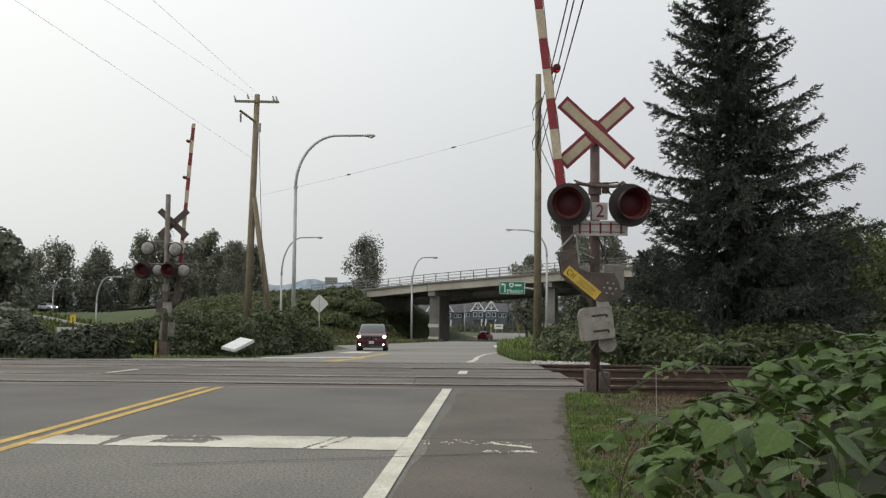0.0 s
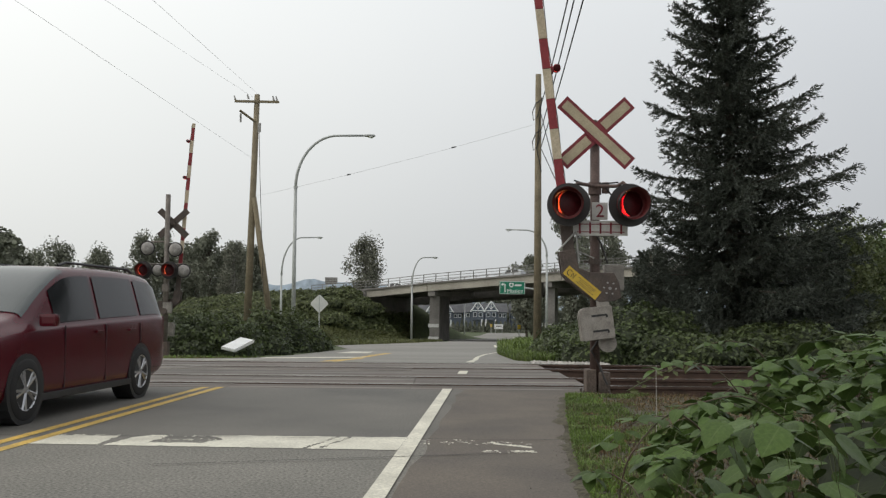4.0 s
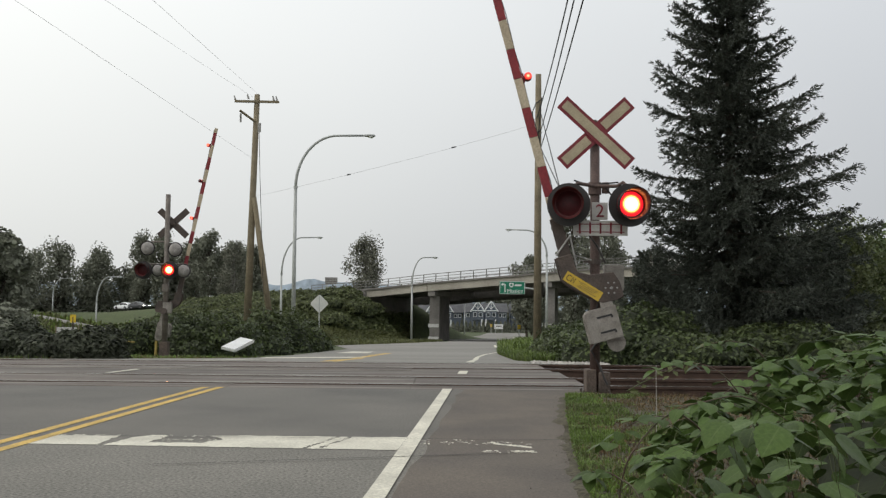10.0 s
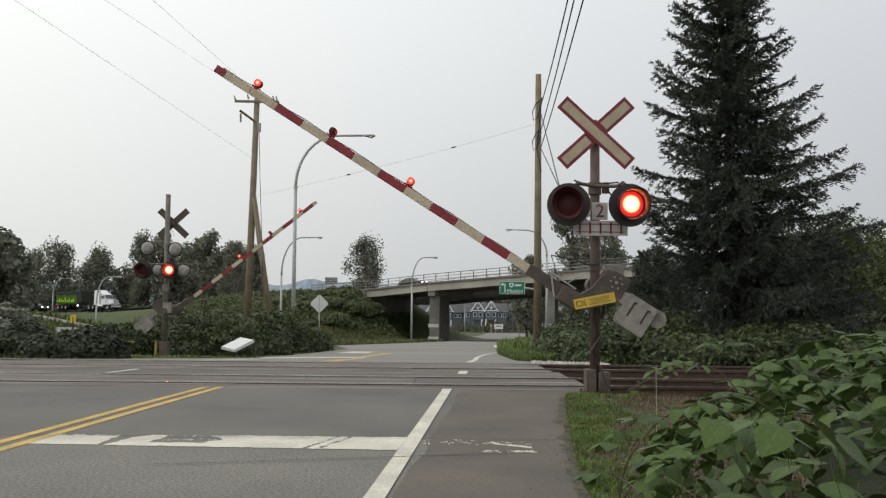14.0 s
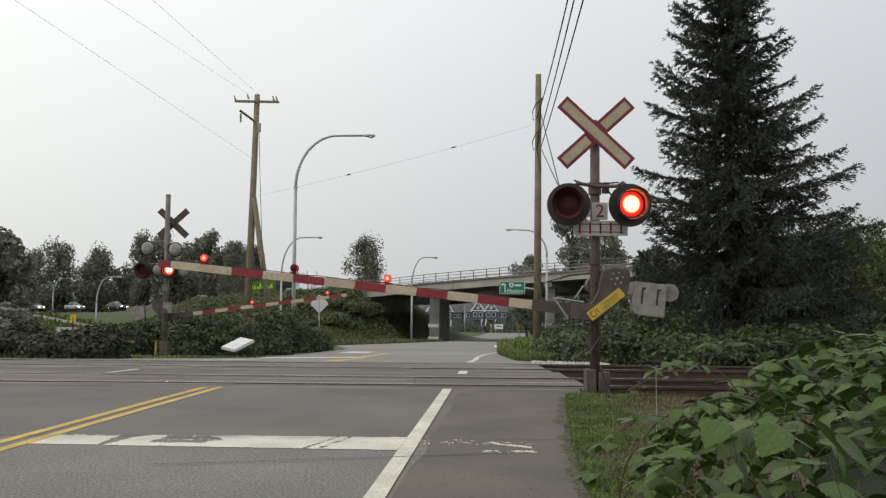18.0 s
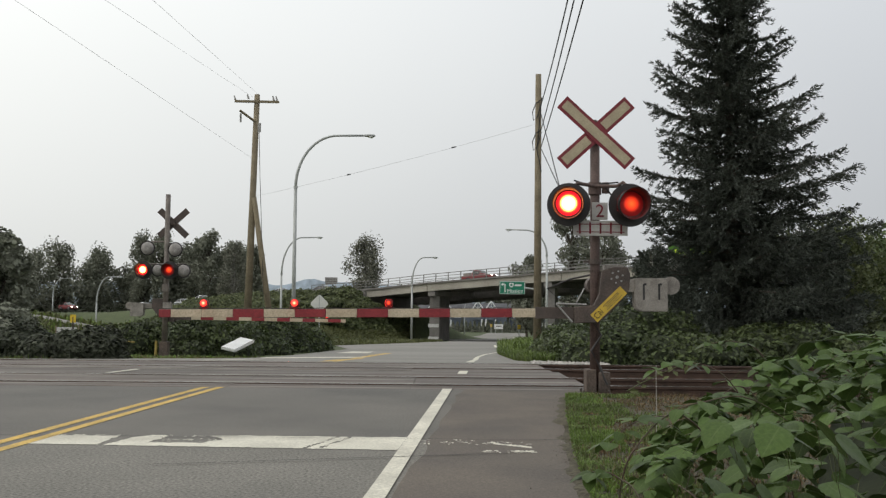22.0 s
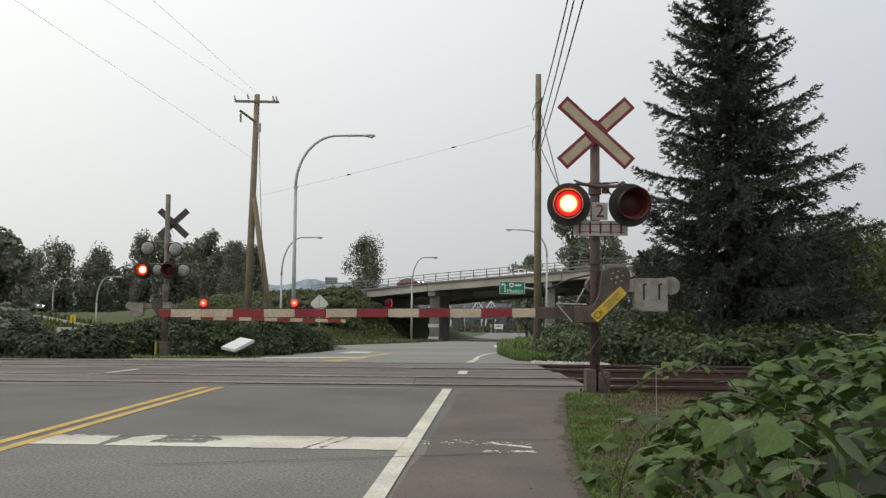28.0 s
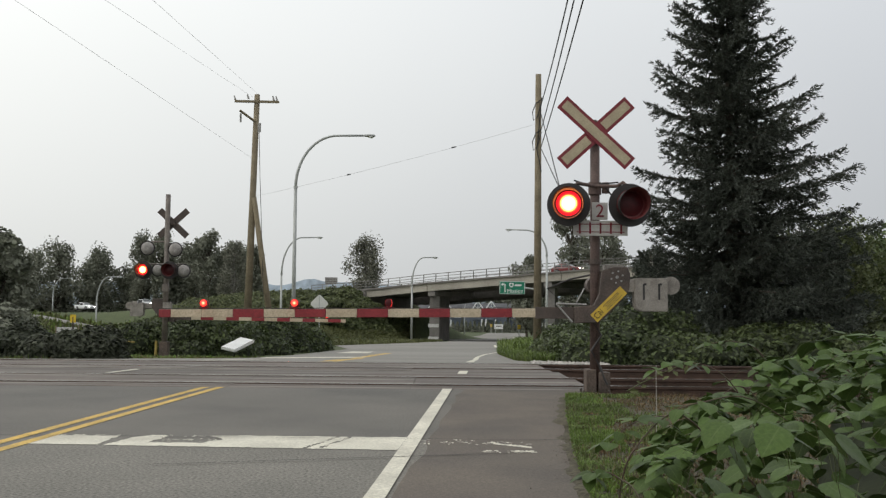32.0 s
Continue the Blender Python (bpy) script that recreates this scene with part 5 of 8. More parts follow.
def sign_on_posts(name, m, label, posts, build):
    s = thing(name, m, label, "road sign")
    for x, z0, z1, r, mt in posts:
        bm = B()
        cyl(bm, (x, 0.03, z0), (x, 0.03, z1), r, seg=10)
        part("post", bm, mt, s)
    build(s)
    return s


def diamond(s):
    bm = B()
    prism(bm, [(-0.60, 0), (0, -0.60), (0.60, 0), (0, 0.60)], -0.005, 0.005)
    bmesh.ops.bevel(bm, geom=[e for e in bm.edges if abs(e.verts[0].co.y - e.verts[1].co.y) > 0.005], offset=0.06, segments=3, affect="EDGES")
    p = part("sign_plate", bm, "sign_back", s, "bare metal back of the diamond plate")
    p.location = (0, -0.0, 2.72)


sign_on_posts("diamond_sign", pose(-7.68, 60, -1.45), "diamond-shaped road sign seen from behind", [(0, 0, 3.2, 0.045, "lamp_post")], diamond)


def green_sign(s):
    bm = B()
    box(bm, (0, -0.05, 5.05), (2.0, 0.03, 1.0), bevel=0.012)
    p = part("sign_plate", bm, "sign_green", s, "green guide panel")
    bm = B()
    for c, z in (((0, -0.067, 5.53), (1.9, 0.004, 0.03)), ((0, -0.067, 4.57), (1.9, 0.004, 0.03)), ((-0.965, -0.067, 5.05), (0.03, 0.004, 0.93)), ((0.965, -0.067, 5.05), (0.03, 0.004, 0.93))):
        box(bm, c, z)
    part("border", bm, "sign_face", p)
    bm = B()
    tube(bm, [(-0.56, -0.068, 4.70), (-0.56, -0.068, 5.30), (-0.72, -0.068, 5.30)], 0.05, 4)
    prism(bm, [(-0.70, 5.16), (-0.70, 5.44), (-0.88, 5.30)], -0.072, -0.066)
    part("arrow", bm, "sign_face", p, "white bent arrow")
    bm = B()
    prism(bm, [(-0.24, 5.42), (0.10, 5.42), (0.10, 5.22), (0.02, 5.10), (-0.07, 5.06), (-0.16, 5.10), (-0.24, 5.22)], -0.072, -0.066)
    part("route_shield", bm, "sign_face", p, "white route shield")
    bm = B()
    box(bm, (-0.07, -0.074, 5.26), (0.16, 0.004, 0.18))
    part("shield_bar", bm, "sign_green", p)
    bm = B()
    box(bm, (0.45, -0.068, 5.24), (0.52, 0.004, 0.13))
    part("text_bar", bm, "sign_face", p)
    text_mesh("lettering", "Mission", 0.42, "sign_face", p, Matrix.Translation((0.22, -0.07, 4.78)) @ pose(0, 0, 0, 90, 0, 0))
    bm = B()
    tube(bm, [(2.05, 0.03, 4.2), (1.95, 0.03, 4.75), (1.6, 0.03, 4.98), (0.9, 0.03, 5.05)], 0.07, 8)
    part("bracket_arm", bm, "lamp_post", s)


sign_on_posts("guide_sign", pose(5.43, 75, -2.35), "green highway guide sign reading Mission with an arrow", [(2.05, 0, 4.6, 0.1, "lamp_post")], green_sign)


def back_board(s):
    bm = B()
    box(bm, (0, -0.05, 2.6), (2.1, 0.05, 1.1), bevel=0.02)
    p = part("sign_plate", bm, "concrete_dark", s, "grey back of a wide sign panel")
    bm = B()
    for z in (2.3, 2.6, 2.9):
        box(bm, (0, -0.085, z), (2.0, 0.02, 0.06))
    part("stiffener", bm, "lamp_post", p)


sign_on_posts("direction_sign", pose(-18.9, 163, 2.9), "wide grey sign panel seen from behind on two posts", [(-0.7, 0, 3, 0.1, "lamp_post"), (0.7, 0, 3, 0.1, "lamp_post")], back_board)


def yellow_marker(s):
    bm = B()
    box(bm, (0, -0.03, 2.35), (0.55, 0.03, 0.75), bevel=0.02)
    part("sign_plate", bm, "sign_yellow", s, "yellow warning plate")


sign_on_posts("warning_sign", pose(-34.5, 90, -2.6), "small yellow warning sign on a dark post", [(0, 0, 2.5, 0.09, "bark")], yellow_marker)
sign_on_posts("warning_sign", pose(12.6, 158, -4.3), "small yellow warning sign under the overpass", [(0, 0, 2.5, 0.07, "lamp_post")], yellow_marker)
sign_on_posts("warning_sign", pose(14.2, 280, -6.3), "small yellow warning sign beside the far road", [(0, 0, 2.5, 0.1, "lamp_post")], yellow_marker)


def notice_board(s):
    bm = B()
    box(bm, (0, 0, 2.2), (2.6, 0.06, 1.4), bevel=0.02)
    p = part("sign_plate", bm, "sign_face", s, "white notice board")
    bm = B()
    box(bm, (0, -0.04, 2.3), (1.6, 0.02, 0.3))
    part("text_bar", bm, "concrete_dark", p)


sign_on_posts("notice_sign", pose(17.0, 290, -6.6), "white notice board before the hedge", [(-1.0, 0, 2, 0.08, "lamp_post"), (1.0, 0, 2, 0.08, "lamp_post")], notice_board)


def pale_boards():
    f = thing("low_board_fence", pose(-37.4, 96, -2.75), "low pale board barrier beside the side road", "barrier")
    for x, w in ((0, 2.0), (2.2, 0.5)):
        bm = B()
        box(bm, (x, 0, 0.8), (w, 0.06, 1.5), bevel=0.01)
        part("board", bm, "pier_white", f)
    for x in (-1.1, 1.15, 2.6):
        bm = B()
        cyl(bm, (x, 0.05, 0), (x, 0.05, 1.7), 0.07, seg=8)
        part("post", bm, "wood_pole", f)


pale_boards()


def low_barrier():
    f = thing("low_barrier", pose(-10.55, 31.2, -0.62), "low weathered yellow pipe barrier in the bushes", "barrier")
    for x in (0, 1.3):
        bm = B()
        cyl(bm, (x, 0, 0), (x, 0, 0.55), 0.045, seg=8)
        part("post", bm, "old_yellow", f)
    bm = B()
    tube(bm, [(0, 0, 0.53), (0.6, 0, 0.5)], 0.028)
    part("bar", bm, "old_yellow", f)


low_barrier()


def mattress():
    bm = B()
    box(bm, (0, 0, 0), (0.58, 0.95, 0.10), bevel=0.035)
    ob = part("mattress", bm, "mattress")
    long_side = Vector((0.66, 1.15, 0.42)).normalized()
    up = Vector((0.42, -0.75, -0.25)).cross(long_side).normalized()
    ob.matrix_basis = Matrix.Translation((-6.52, 30.8, -0.15)) @ Matrix((long_side.cross(up), long_side, up)).transposed().to_4x4()
    tagged(ob, "dumped white mattress lying against the bushes", "mattress")
    bm = B()
    for s in (-1, 1):
        tube(bm, [(-0.275, -0.46, 0.036 * s), (0.275, -0.46, 0.036 * s), (0.275, 0.46, 0.036 * s), (-0.275, 0.46, 0.036 * s), (-0.275, -0.46, 0.036 * s)], 0.014, 6)
    part("piping", bm, "weight", ob)


mattress()


# ---- houses beyond the overpass ----
def townhouse(m, label):
    h = thing("townhouse", m, label, "house", "row of townhouses")
    bm = B()
    box(bm, (0, 4, 3.1), (15.0, 8, 6.2))
    part("wall", bm, "house_blue", h)
    bm = B()
    a = [bm.verts.new(p) for p in ((-7.9, -0.6, 6.1), (7.9, -0.6, 6.1), (7.9, 4, 9.2), (-7.9, 4, 9.2), (-7.9, 8.6, 6.1), (7.9, 8.6, 6.1))]
    bm.faces.new((a[0], a[1], a[2], a[3]))
    bm.faces.new((a[3], a[2], a[5], a[4]))
    bm.faces.new((a[0], a[3], a[4]))
    bm.faces.new((a[1], a[5], a[2]))
    part("roof", bm, "house_roof", h)
    for x in (-2.6, 2.0):
        bm = B()
        prism(bm, [(x - 2.1, 3.4), (x + 2.1, 3.4), (x + 2.1, 6.6), (x, 9.6), (x - 2.1, 6.6)], -1.0, 2.0)
        g = part("gable", bm, "house_blue", h)
        bm = B()
        for s in (-1, 1):
            tube(bm, [(x + s * 2.5, -1.1, 6.2), (x, -1.1, 9.9)], 0.22, 4)
            tube(bm, [(x + s * 0.9, -1.1, 8.1), (x, -1.1, 7.2)], 0.12, 4)
        tube(bm, [(x - 2.3, -1.1, 6.6), (x + 2.3, -1.1, 6.6)], 0.16, 4)
        tube(bm, [(x, -1.1, 6.6), (x, -1.1, 9.6)], 0.12, 4)
        part("gable_trim", bm, "house_trim", g, "white gable trim")
        for dx in (-0.95, 0.95):
            bm = B()
            box(bm, (x + dx, -1.05, 5.2), (1.25, 0.1, 1.5))
            wdw = part("window", bm, "house_trim", h)
            bm = B()
            box(bm, (x + dx, -1.12, 5.2), (0.95, 0.06, 1.2))
            part("pane", bm, "pane", wdw)
    for x in (-6.0, 5.2, 6.7):
        bm = B()
        box(bm, (x, -0.05, 5.0), (1.1, 0.1, 1.3))
        wdw = part("window", bm, "house_trim", h)
        bm = B()
        box(bm, (x, -0.12, 5.0), (0.8, 0.06, 1.0))
        part("pane", bm, "pane", wdw)
    for x in (-1.2, 0.2, 3.6):
        bm = B()
        box(bm, (x, -1.1, 2.4), (0.5, 0.2, 2.4))
        part("porch_post", bm, "house_trim", h)
    return h


townhouse(pose(14.9, 335, -6.4), "dark blue townhouse row with white gable trim")
townhouse(pose(-0.6, 338, -6.7), "dark blue townhouse row with white gable trim")
townhouse(pose(31.5, 338, -6.5), "dark blue townhouse row with white gable trim")

# ---- plants ----
RNG = np.random.default_rng(7)


def unit(v):
    return v / np.maximum(np.linalg.norm(v, axis=-1, keepdims=True), 1e-9)


def leaves(centres, normals, size, rng, stretch=1.5, tilt=0.6, fold=0.18):
    """Leaf blades: four corners each, folded a little along the rib, set near the given normals."""
    n = len(centres)
    nn = unit(normals + rng.normal(0, tilt, (n, 3)))
    t = unit(np.cross(nn, unit(rng.normal(0, 1, (n, 3)))))
    b = np.cross(nn, t)
    s = size * rng.uniform(0.6, 1.35, (n, 1))
    c = np.asarray(centres)
    v = np.stack([c - t * s * stretch / 2, c + b * s / 2 + nn * s * fold, c + t * s * stretch / 2, c - b * s / 2 + nn * s * fold], 1)
    return v.reshape(-1, 3), np.arange(4 * n).reshape(-1, 4)


def sphere_points(n, rng):
    return unit(rng.normal(0, 1, (n, 3)))


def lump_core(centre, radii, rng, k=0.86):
    """A filler heart for a bush, inner shade in its dark colour: a rounded block pushed in and out by noise."""
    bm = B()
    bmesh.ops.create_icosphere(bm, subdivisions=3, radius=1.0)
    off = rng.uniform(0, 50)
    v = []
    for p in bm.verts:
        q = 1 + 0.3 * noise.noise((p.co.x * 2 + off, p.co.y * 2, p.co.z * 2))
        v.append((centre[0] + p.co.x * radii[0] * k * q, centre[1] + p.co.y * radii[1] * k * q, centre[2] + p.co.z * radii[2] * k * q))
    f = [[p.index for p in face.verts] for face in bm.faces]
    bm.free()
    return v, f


def bank(name, lumps, leaf, count, label, material="ivy", seed=1, category="bush", kind="", core="shade_core"):
    """A leafy bank of uneven mounds."""
    rng = np.random.default_rng(seed)
    top = thing(name, pose(0, 0, 0), label, category, kind=kind)
    lv, lf = [], []
    area = [r[0] * r[2] + r[1] * r[2] + r[0] * r[1] for c, r in lumps]
    for (c, r), a in zip(lumps, area):
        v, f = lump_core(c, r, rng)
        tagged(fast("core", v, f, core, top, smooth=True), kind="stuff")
        n = int(count * a / sum(area))
        d = sphere_points(n, rng)
        d[:, 2] = np.where(d[:, 2] < -0.35, -d[:, 2], d[:, 2])
        bump = np.array([1 + 0.22 * noise.noise((p[0] * 2.7 + c[0], p[1] * 2.7, p[2] * 2.7)) + 0.10 * noise.noise((p[0] * 8, p[1] * 8 + c[1], p[2] * 8)) for p in d])
        rad = rng.uniform(0.86, 1.08, (n, 1)) * bump[:, None]
        pts = np.asarray(c) + d * np.asarray(r) * rad
        v, f = leaves(pts, d + np.array([0, 0, 0.5]), leaf, rng)
        lf.append(f + sum(len(x) for x in lv))
        lv.append(v)
    o = fast("foliage", np.concatenate(lv), np.concatenate(lf), material, top)
    tagged(o, kind="stuff")
    return top


def tree(x, y, z, h, w, label, seed, leaf="hazed_leaf", size=0.6, n=2600, bark="bark", crown_from=0.25, clumps=26, lean=0.0, group="", shape="oval", airy=0.0):
    """A broadleaf tree: tapered trunk, limbs, a crown of many leaf clumps with gaps."""
    rng = np.random.default_rng(seed)
    t = thing("tree", pose(x, y, z), label, "tree", group)
    bm = B()
    pts = [(lean * h * k + 0.02 * h * math.sin(k * 5 + seed), 0.02 * h * math.cos(k * 4 + seed), h * 0.93 * k) for k in np.linspace(0, 1, 9)]
    tube(bm, pts, [max(0.03, 0.016 * h * (1 - k * 0.9)) for k in np.linspace(0, 1, 9)], 8)
    part("trunk", bm, bark, t)
    centres = []
    bm = B()
    for i in range(clumps):
        k = crown_from + (1 - crown_from) * ((i + rng.uniform(0, 1)) / clumps)
        prof = math.sin(math.pi * min(1, max(0.06, (k - crown_from * 0.8) / (1.04 - crown_from * 0.8)))) ** 0.6 if shape == "oval" else (1.02 - k) * 1.3
        a = rng.uniform(0, 2 * math.pi)
        rr = w / 2 * prof * rng.uniform(0.25, 0.95)
        c = np.array([lean * h * k + rr * math.cos(a), rr * math.sin(a), h * k * 0.97])
        centres.append((c, w * rng.uniform(0.10, 0.2)))
        k0 = max(0.12, k - 0.16)
        base = (lean * h * k0, 0, h * 0.93 * k0)
        tube(bm, [base, ((base[0] + c[0]) / 2, (base[1] + c[1]) / 2, (base[2] + c[2]) / 2 + 0.01 * h), tuple(c)], [0.006 * h, 0.004 * h, 0.0015 * h], 5)
    tagged(part("limbwork", bm, bark, t), kind="stuff")
    lv, lf, m = [], [], 0
    for c, r in centres:
        q = max(20, int(n / clumps))
        d = sphere_points(q, rng)
        pts = c + d * r * np.array([1.1, 1.1, 1.35]) * rng.uniform(0.35 + airy, 1.15, (q, 1))
        v, f = leaves(pts, d, size, rng, 1.4, 0.7)
        lv.append(v)
        lf.append(f + m)
        m += len(v)
    o = fast("crown", np.concatenate(lv), np.concatenate(lf), leaf, t)
    return t


def spruce(x, y, z, h, reach, label, seed, branches=430, twigs=34, spray=3, tone="spruce", first=0.03, scale=1.0, power=0.8, lop=0.0):
    """A spruce: straight trunk, whorls of boughs that sag and then lift at the tip, each clad in needle sprays."""
    rng = np.random.default_rng(seed)
    t = thing("spruce_tree", pose(x, y, z), label, "tree")
    bm = B()
    cyl(bm, (0, 0, 0), (0, 0, h), 0.012 * h, 0.01, seg=12)
    part("trunk", bm, "bark", t)
    bm = B()
    cen, dirs, ups, lens = [], [], [], []
    for i in range(branches):
        k = first + (1 - first) * (i + rng.uniform(0, 1)) / branches
        k = k ** 1.12
        z0 = h * k
        a = i * 2.39996 + rng.uniform(-0.35, 0.35)
        whorl = 0.8 + 0.2 * math.sin(z0 * 4.1 + 1.5 * math.sin(a * 2 + z0))
        length = reach * (1 - k) ** power * rng.uniform(0.48, 1.08) * whorl * (1 + lop * math.cos(a) * (1 - k)) + 0.12
        if rng.uniform() < 0.16:
            length *= 1.14
        sag = 0.16 + 0.16 * (1 - k)
        base = np.array([0, 0, z0])
        dr = np.array([math.cos(a), math.sin(a), 0])

        def at(s):
            return base + dr * length * s + np.array([0, 0, length * (-sag * s + 0.34 * s ** 3 + 0.10 * k * s)])

        if i % 2 == 0:
            tube(bm, [tuple(at(s)) for s in (0, 0.3, 0.6, 0.9)], [0.012 * length + 0.006, 0.008 * length + 0.004, 0.005 * length + 0.003, 0.003], 5)
        m = int(twigs * (0.35 + length / reach))
        s = rng.uniform(0.08, 1.0, m) ** 0.75
        side = rng.choice([-1.0, 1.0], m)
        perp = np.array([-dr[1], dr[0], 0])
        for sj, sd in zip(s, side):
            p = at(sj)
            tan = unit(at(min(1, sj + 0.05)) - at(sj - 0.05))
            spread_ = (1 - sj) * 0.32 * length + 0.07
            off = rng.uniform(0, 1)
            q = p + perp * sd * spread_ * off + tan * off * spread_ * 0.5 + np.array([0, 0, -0.10 * off * length * rng.uniform(0, 1)])
            d0 = unit(tan * 0.9 + perp * sd * (0.9 - 0.7 * sj) + np.array([0, 0, rng.uniform(-0.35, 0.5)]))
            cen.append(q)
            dirs.append(d0)
    tagged(part("branchwork", bm, "bark", t), kind="stuff")
    cen, dirs = np.array(cen), np.array(dirs)
    lv, lf, m = [], [], 0
    for j in range(spray):
        # needles round each shoot, leaning towards its tip
        n = len(cen)
        up = unit(rng.normal(0, 1, (n, 3)))
        d = unit(dirs * 0.9 + up * 0.75)
        b = unit(np.cross(d, unit(rng.normal(0, 1, (n, 3)))))
        ln = rng.uniform(0.08, 0.15, (n, 1)) * scale
        wd = rng.uniform(0.010, 0.019, (n, 1)) * scale
        p0 = cen + dirs * rng.uniform(-0.02, 0.20, (n, 1)) * scale + rng.normal(0, 0.012 * scale, (n, 3))
        p1 = p0 + d * ln
        mid = p0 + d * ln * 0.4
        v = np.stack([p0, mid + b * wd, p1, mid - b * wd], 1).reshape(-1, 3)
        lv.append(v)
        lf.append(np.arange(4 * n).reshape(-1, 4) + m)
        m += 4 * n
    fast("needles", np.concatenate(lv), np.concatenate(lf), tone, t)
    return t


def plumed_spruce(x, y, z, h, label, seed, profile, main=165, inner=230, needles=6):
    """An old spruce: boughs in loose whorls that sweep out and lift at the tips, each a plume of side twigs with gaps of air between."""
    rng = np.random.default_rng(seed)
    t = thing("spruce_tree", pose(x, y, z), label, "tree")
    bm = B()
    tube(bm, [(0.05 * math.sin(k * 7), 0.04 * math.cos(k * 5), h * k) for k in np.linspace(0, 1, 12)], [0.19 * (1 - k) + 0.015 for k in np.linspace(0, 1, 12)], 10)
    part("trunk", bm, "bark", t)
    bm = B()
    cen, dirs, size = [], [], []
    for i in range(main + inner):
        full = i < main
        k = ((i + rng.uniform(0, 1)) / main) if full else ((i - main + rng.uniform(0, 1)) / inner)
        z0 = h * (0.03 + 0.95 * k ** 1.05)
        if full:
            z0 = round(z0 / 0.50) * 0.50 + rng.uniform(-0.18, 0.18)
        a = i * 2.39996 + rng.uniform(-0.3, 0.3)
        most = lerp_table(profile, z0)
        length = most * (rng.uniform(0.62, 1.0) if full else rng.uniform(0.25, 0.66)) * (1 - (0.14 if z0 > 6.5 else -0.08) * math.cos(a))
        if full and rng.uniform() < 0.12:
            length *= 1.12
        up = rng.uniform(0.16, 0.50) * min(1.0, 0.35 + z0 / h * 1.1)
        dip = rng.uniform(0.05, 0.17) + 0.14 * (1 - z0 / h)
        dr = np.array([math.cos(a), math.sin(a), 0])
        perp = np.array([-dr[1], dr[0], 0])
        curl = rng.uniform(-0.12, 0.12)
        start = np.array([0, 0, max(0.15, z0 - length * (up - dip) * 0.55)])

        def at(q):
            return start + dr * length * q + perp * length * curl * q * q + np.array([0, 0, length * (-dip * q + (up + dip * 0.4) * q ** 2.3)])

        tube(bm, [tuple(at(q)) for q in (0, 0.35, 0.7, 0.97)], [0.010 * length + 0.008, 0.007 * length + 0.005, 0.004 * length + 0.003, 0.003], 5)
        m = int(length / 0.10) + 3
        for j in range(m):
            q = 0.10 + 0.90 * (j + rng.uniform(0, 1)) / m
            tan = unit(at(min(1.0, q + 0.04)) - at(q - 0.04))
            for sd in (-1, 1):
                wide = (0.13 + 0.30 * length * (1 - q) ** 0.7 * (0.35 + q)) * rng.uniform(0.45, 1.2)
                d0 = unit(tan * 0.85 + perp * sd * rng.uniform(0.55, 1.0) * (1.1 - 0.75 * q) + np.array([0, 0, rng.uniform(-0.75, 0.40)]))
                p = at(q)
                n = max(2, int(wide / 0.07))
                for w in range(n):
                    e = (w + rng.uniform(0, 1)) / n
                    cen.append(p + d0 * wide * e + np.array([0, 0, -0.30 * wide * e * e]))
                    dirs.append(d0)
                    size.append(1.0 if full else 1.15)
            cen.append(at(q))
            dirs.append(tan)
            size.append(1.0)
    tagged(part("branchwork", bm, "bark", t), kind="stuff")
    cen, dirs, size = np.array(cen), np.array(dirs), np.array(size)[:, None]
    lv, lf, m = [], [], 0
    for j in range(needles):
        n = len(cen)
        out = unit(rng.normal(0, 1, (n, 3)))
        d = unit(dirs * 1.0 + out * 0.7)
        b = unit(np.cross(d, unit(rng.normal(0, 1, (n, 3)))))
        ln = rng.uniform(0.07, 0.135, (n, 1)) * size
        wd = rng.uniform(0.009, 0.018, (n, 1)) * size
        p0 = cen + dirs * rng.uniform(-0.03, 0.05, (n, 1)) + rng.normal(0, 0.012, (n, 3))
        mid = p0 + d * ln * 0.4
        lv.append(np.stack([p0, mid + b * wd, p0 + d * ln, mid - b * wd], 1).reshape(-1, 3))
        lf.append(np.arange(4 * n).reshape(-1, 4) + m)
        m += 4 * n
    fast("needles", np.concatenate(lv), np.concatenate(lf), "spruce", t)
    return t


# the big spruce beside the tracks and its shaded foot
plumed_spruce(7.8, 26.0, -0.35, 14.0, "tall dark blue-green spruce tree beside the tracks", 3,
              [(0, 3.5), (2, 3.5), (4, 3.45), (5.2, 3.0), (6.5, 2.55), (8.2, 2.3), (9.0, 1.95), (10.0, 1.55), (11.5, 1.0), (13, 0.45), (14, 0.1)])
spruce(11.6, 29.5, -0.45, 3.9, 2.4, "young dark spruce at the foot of the tall one", 5, branches=150, twigs=60, spray=7, first=0.02)
spruce(5.9, 27.2, -0.35, 3.0, 1.7, "small dark spruce at the foot of the tall one", 6, branches=90, twigs=34, spray=8)
tree(12.9, 31.5, -0.5, 4.4, 3.6, "dull green leafy tree behind the spruce", 107, "ivy_pale", 0.09, 12000, crown_from=0.1, clumps=60)
tree(11.6, 33.5, -0.6, 4.2, 3.4, "dull green leafy tree behind the spruce", 108, "ivy_pale", 0.10, 9000, crown_from=0.1, clumps=50)
spruce(41.3, 92, -2.4, 12.2, 3.2, "distant spruce rising over the bushes", 8, branches=150, twigs=26, spray=2, scale=2.2)

# bramble banks
rg = random.Random(3)


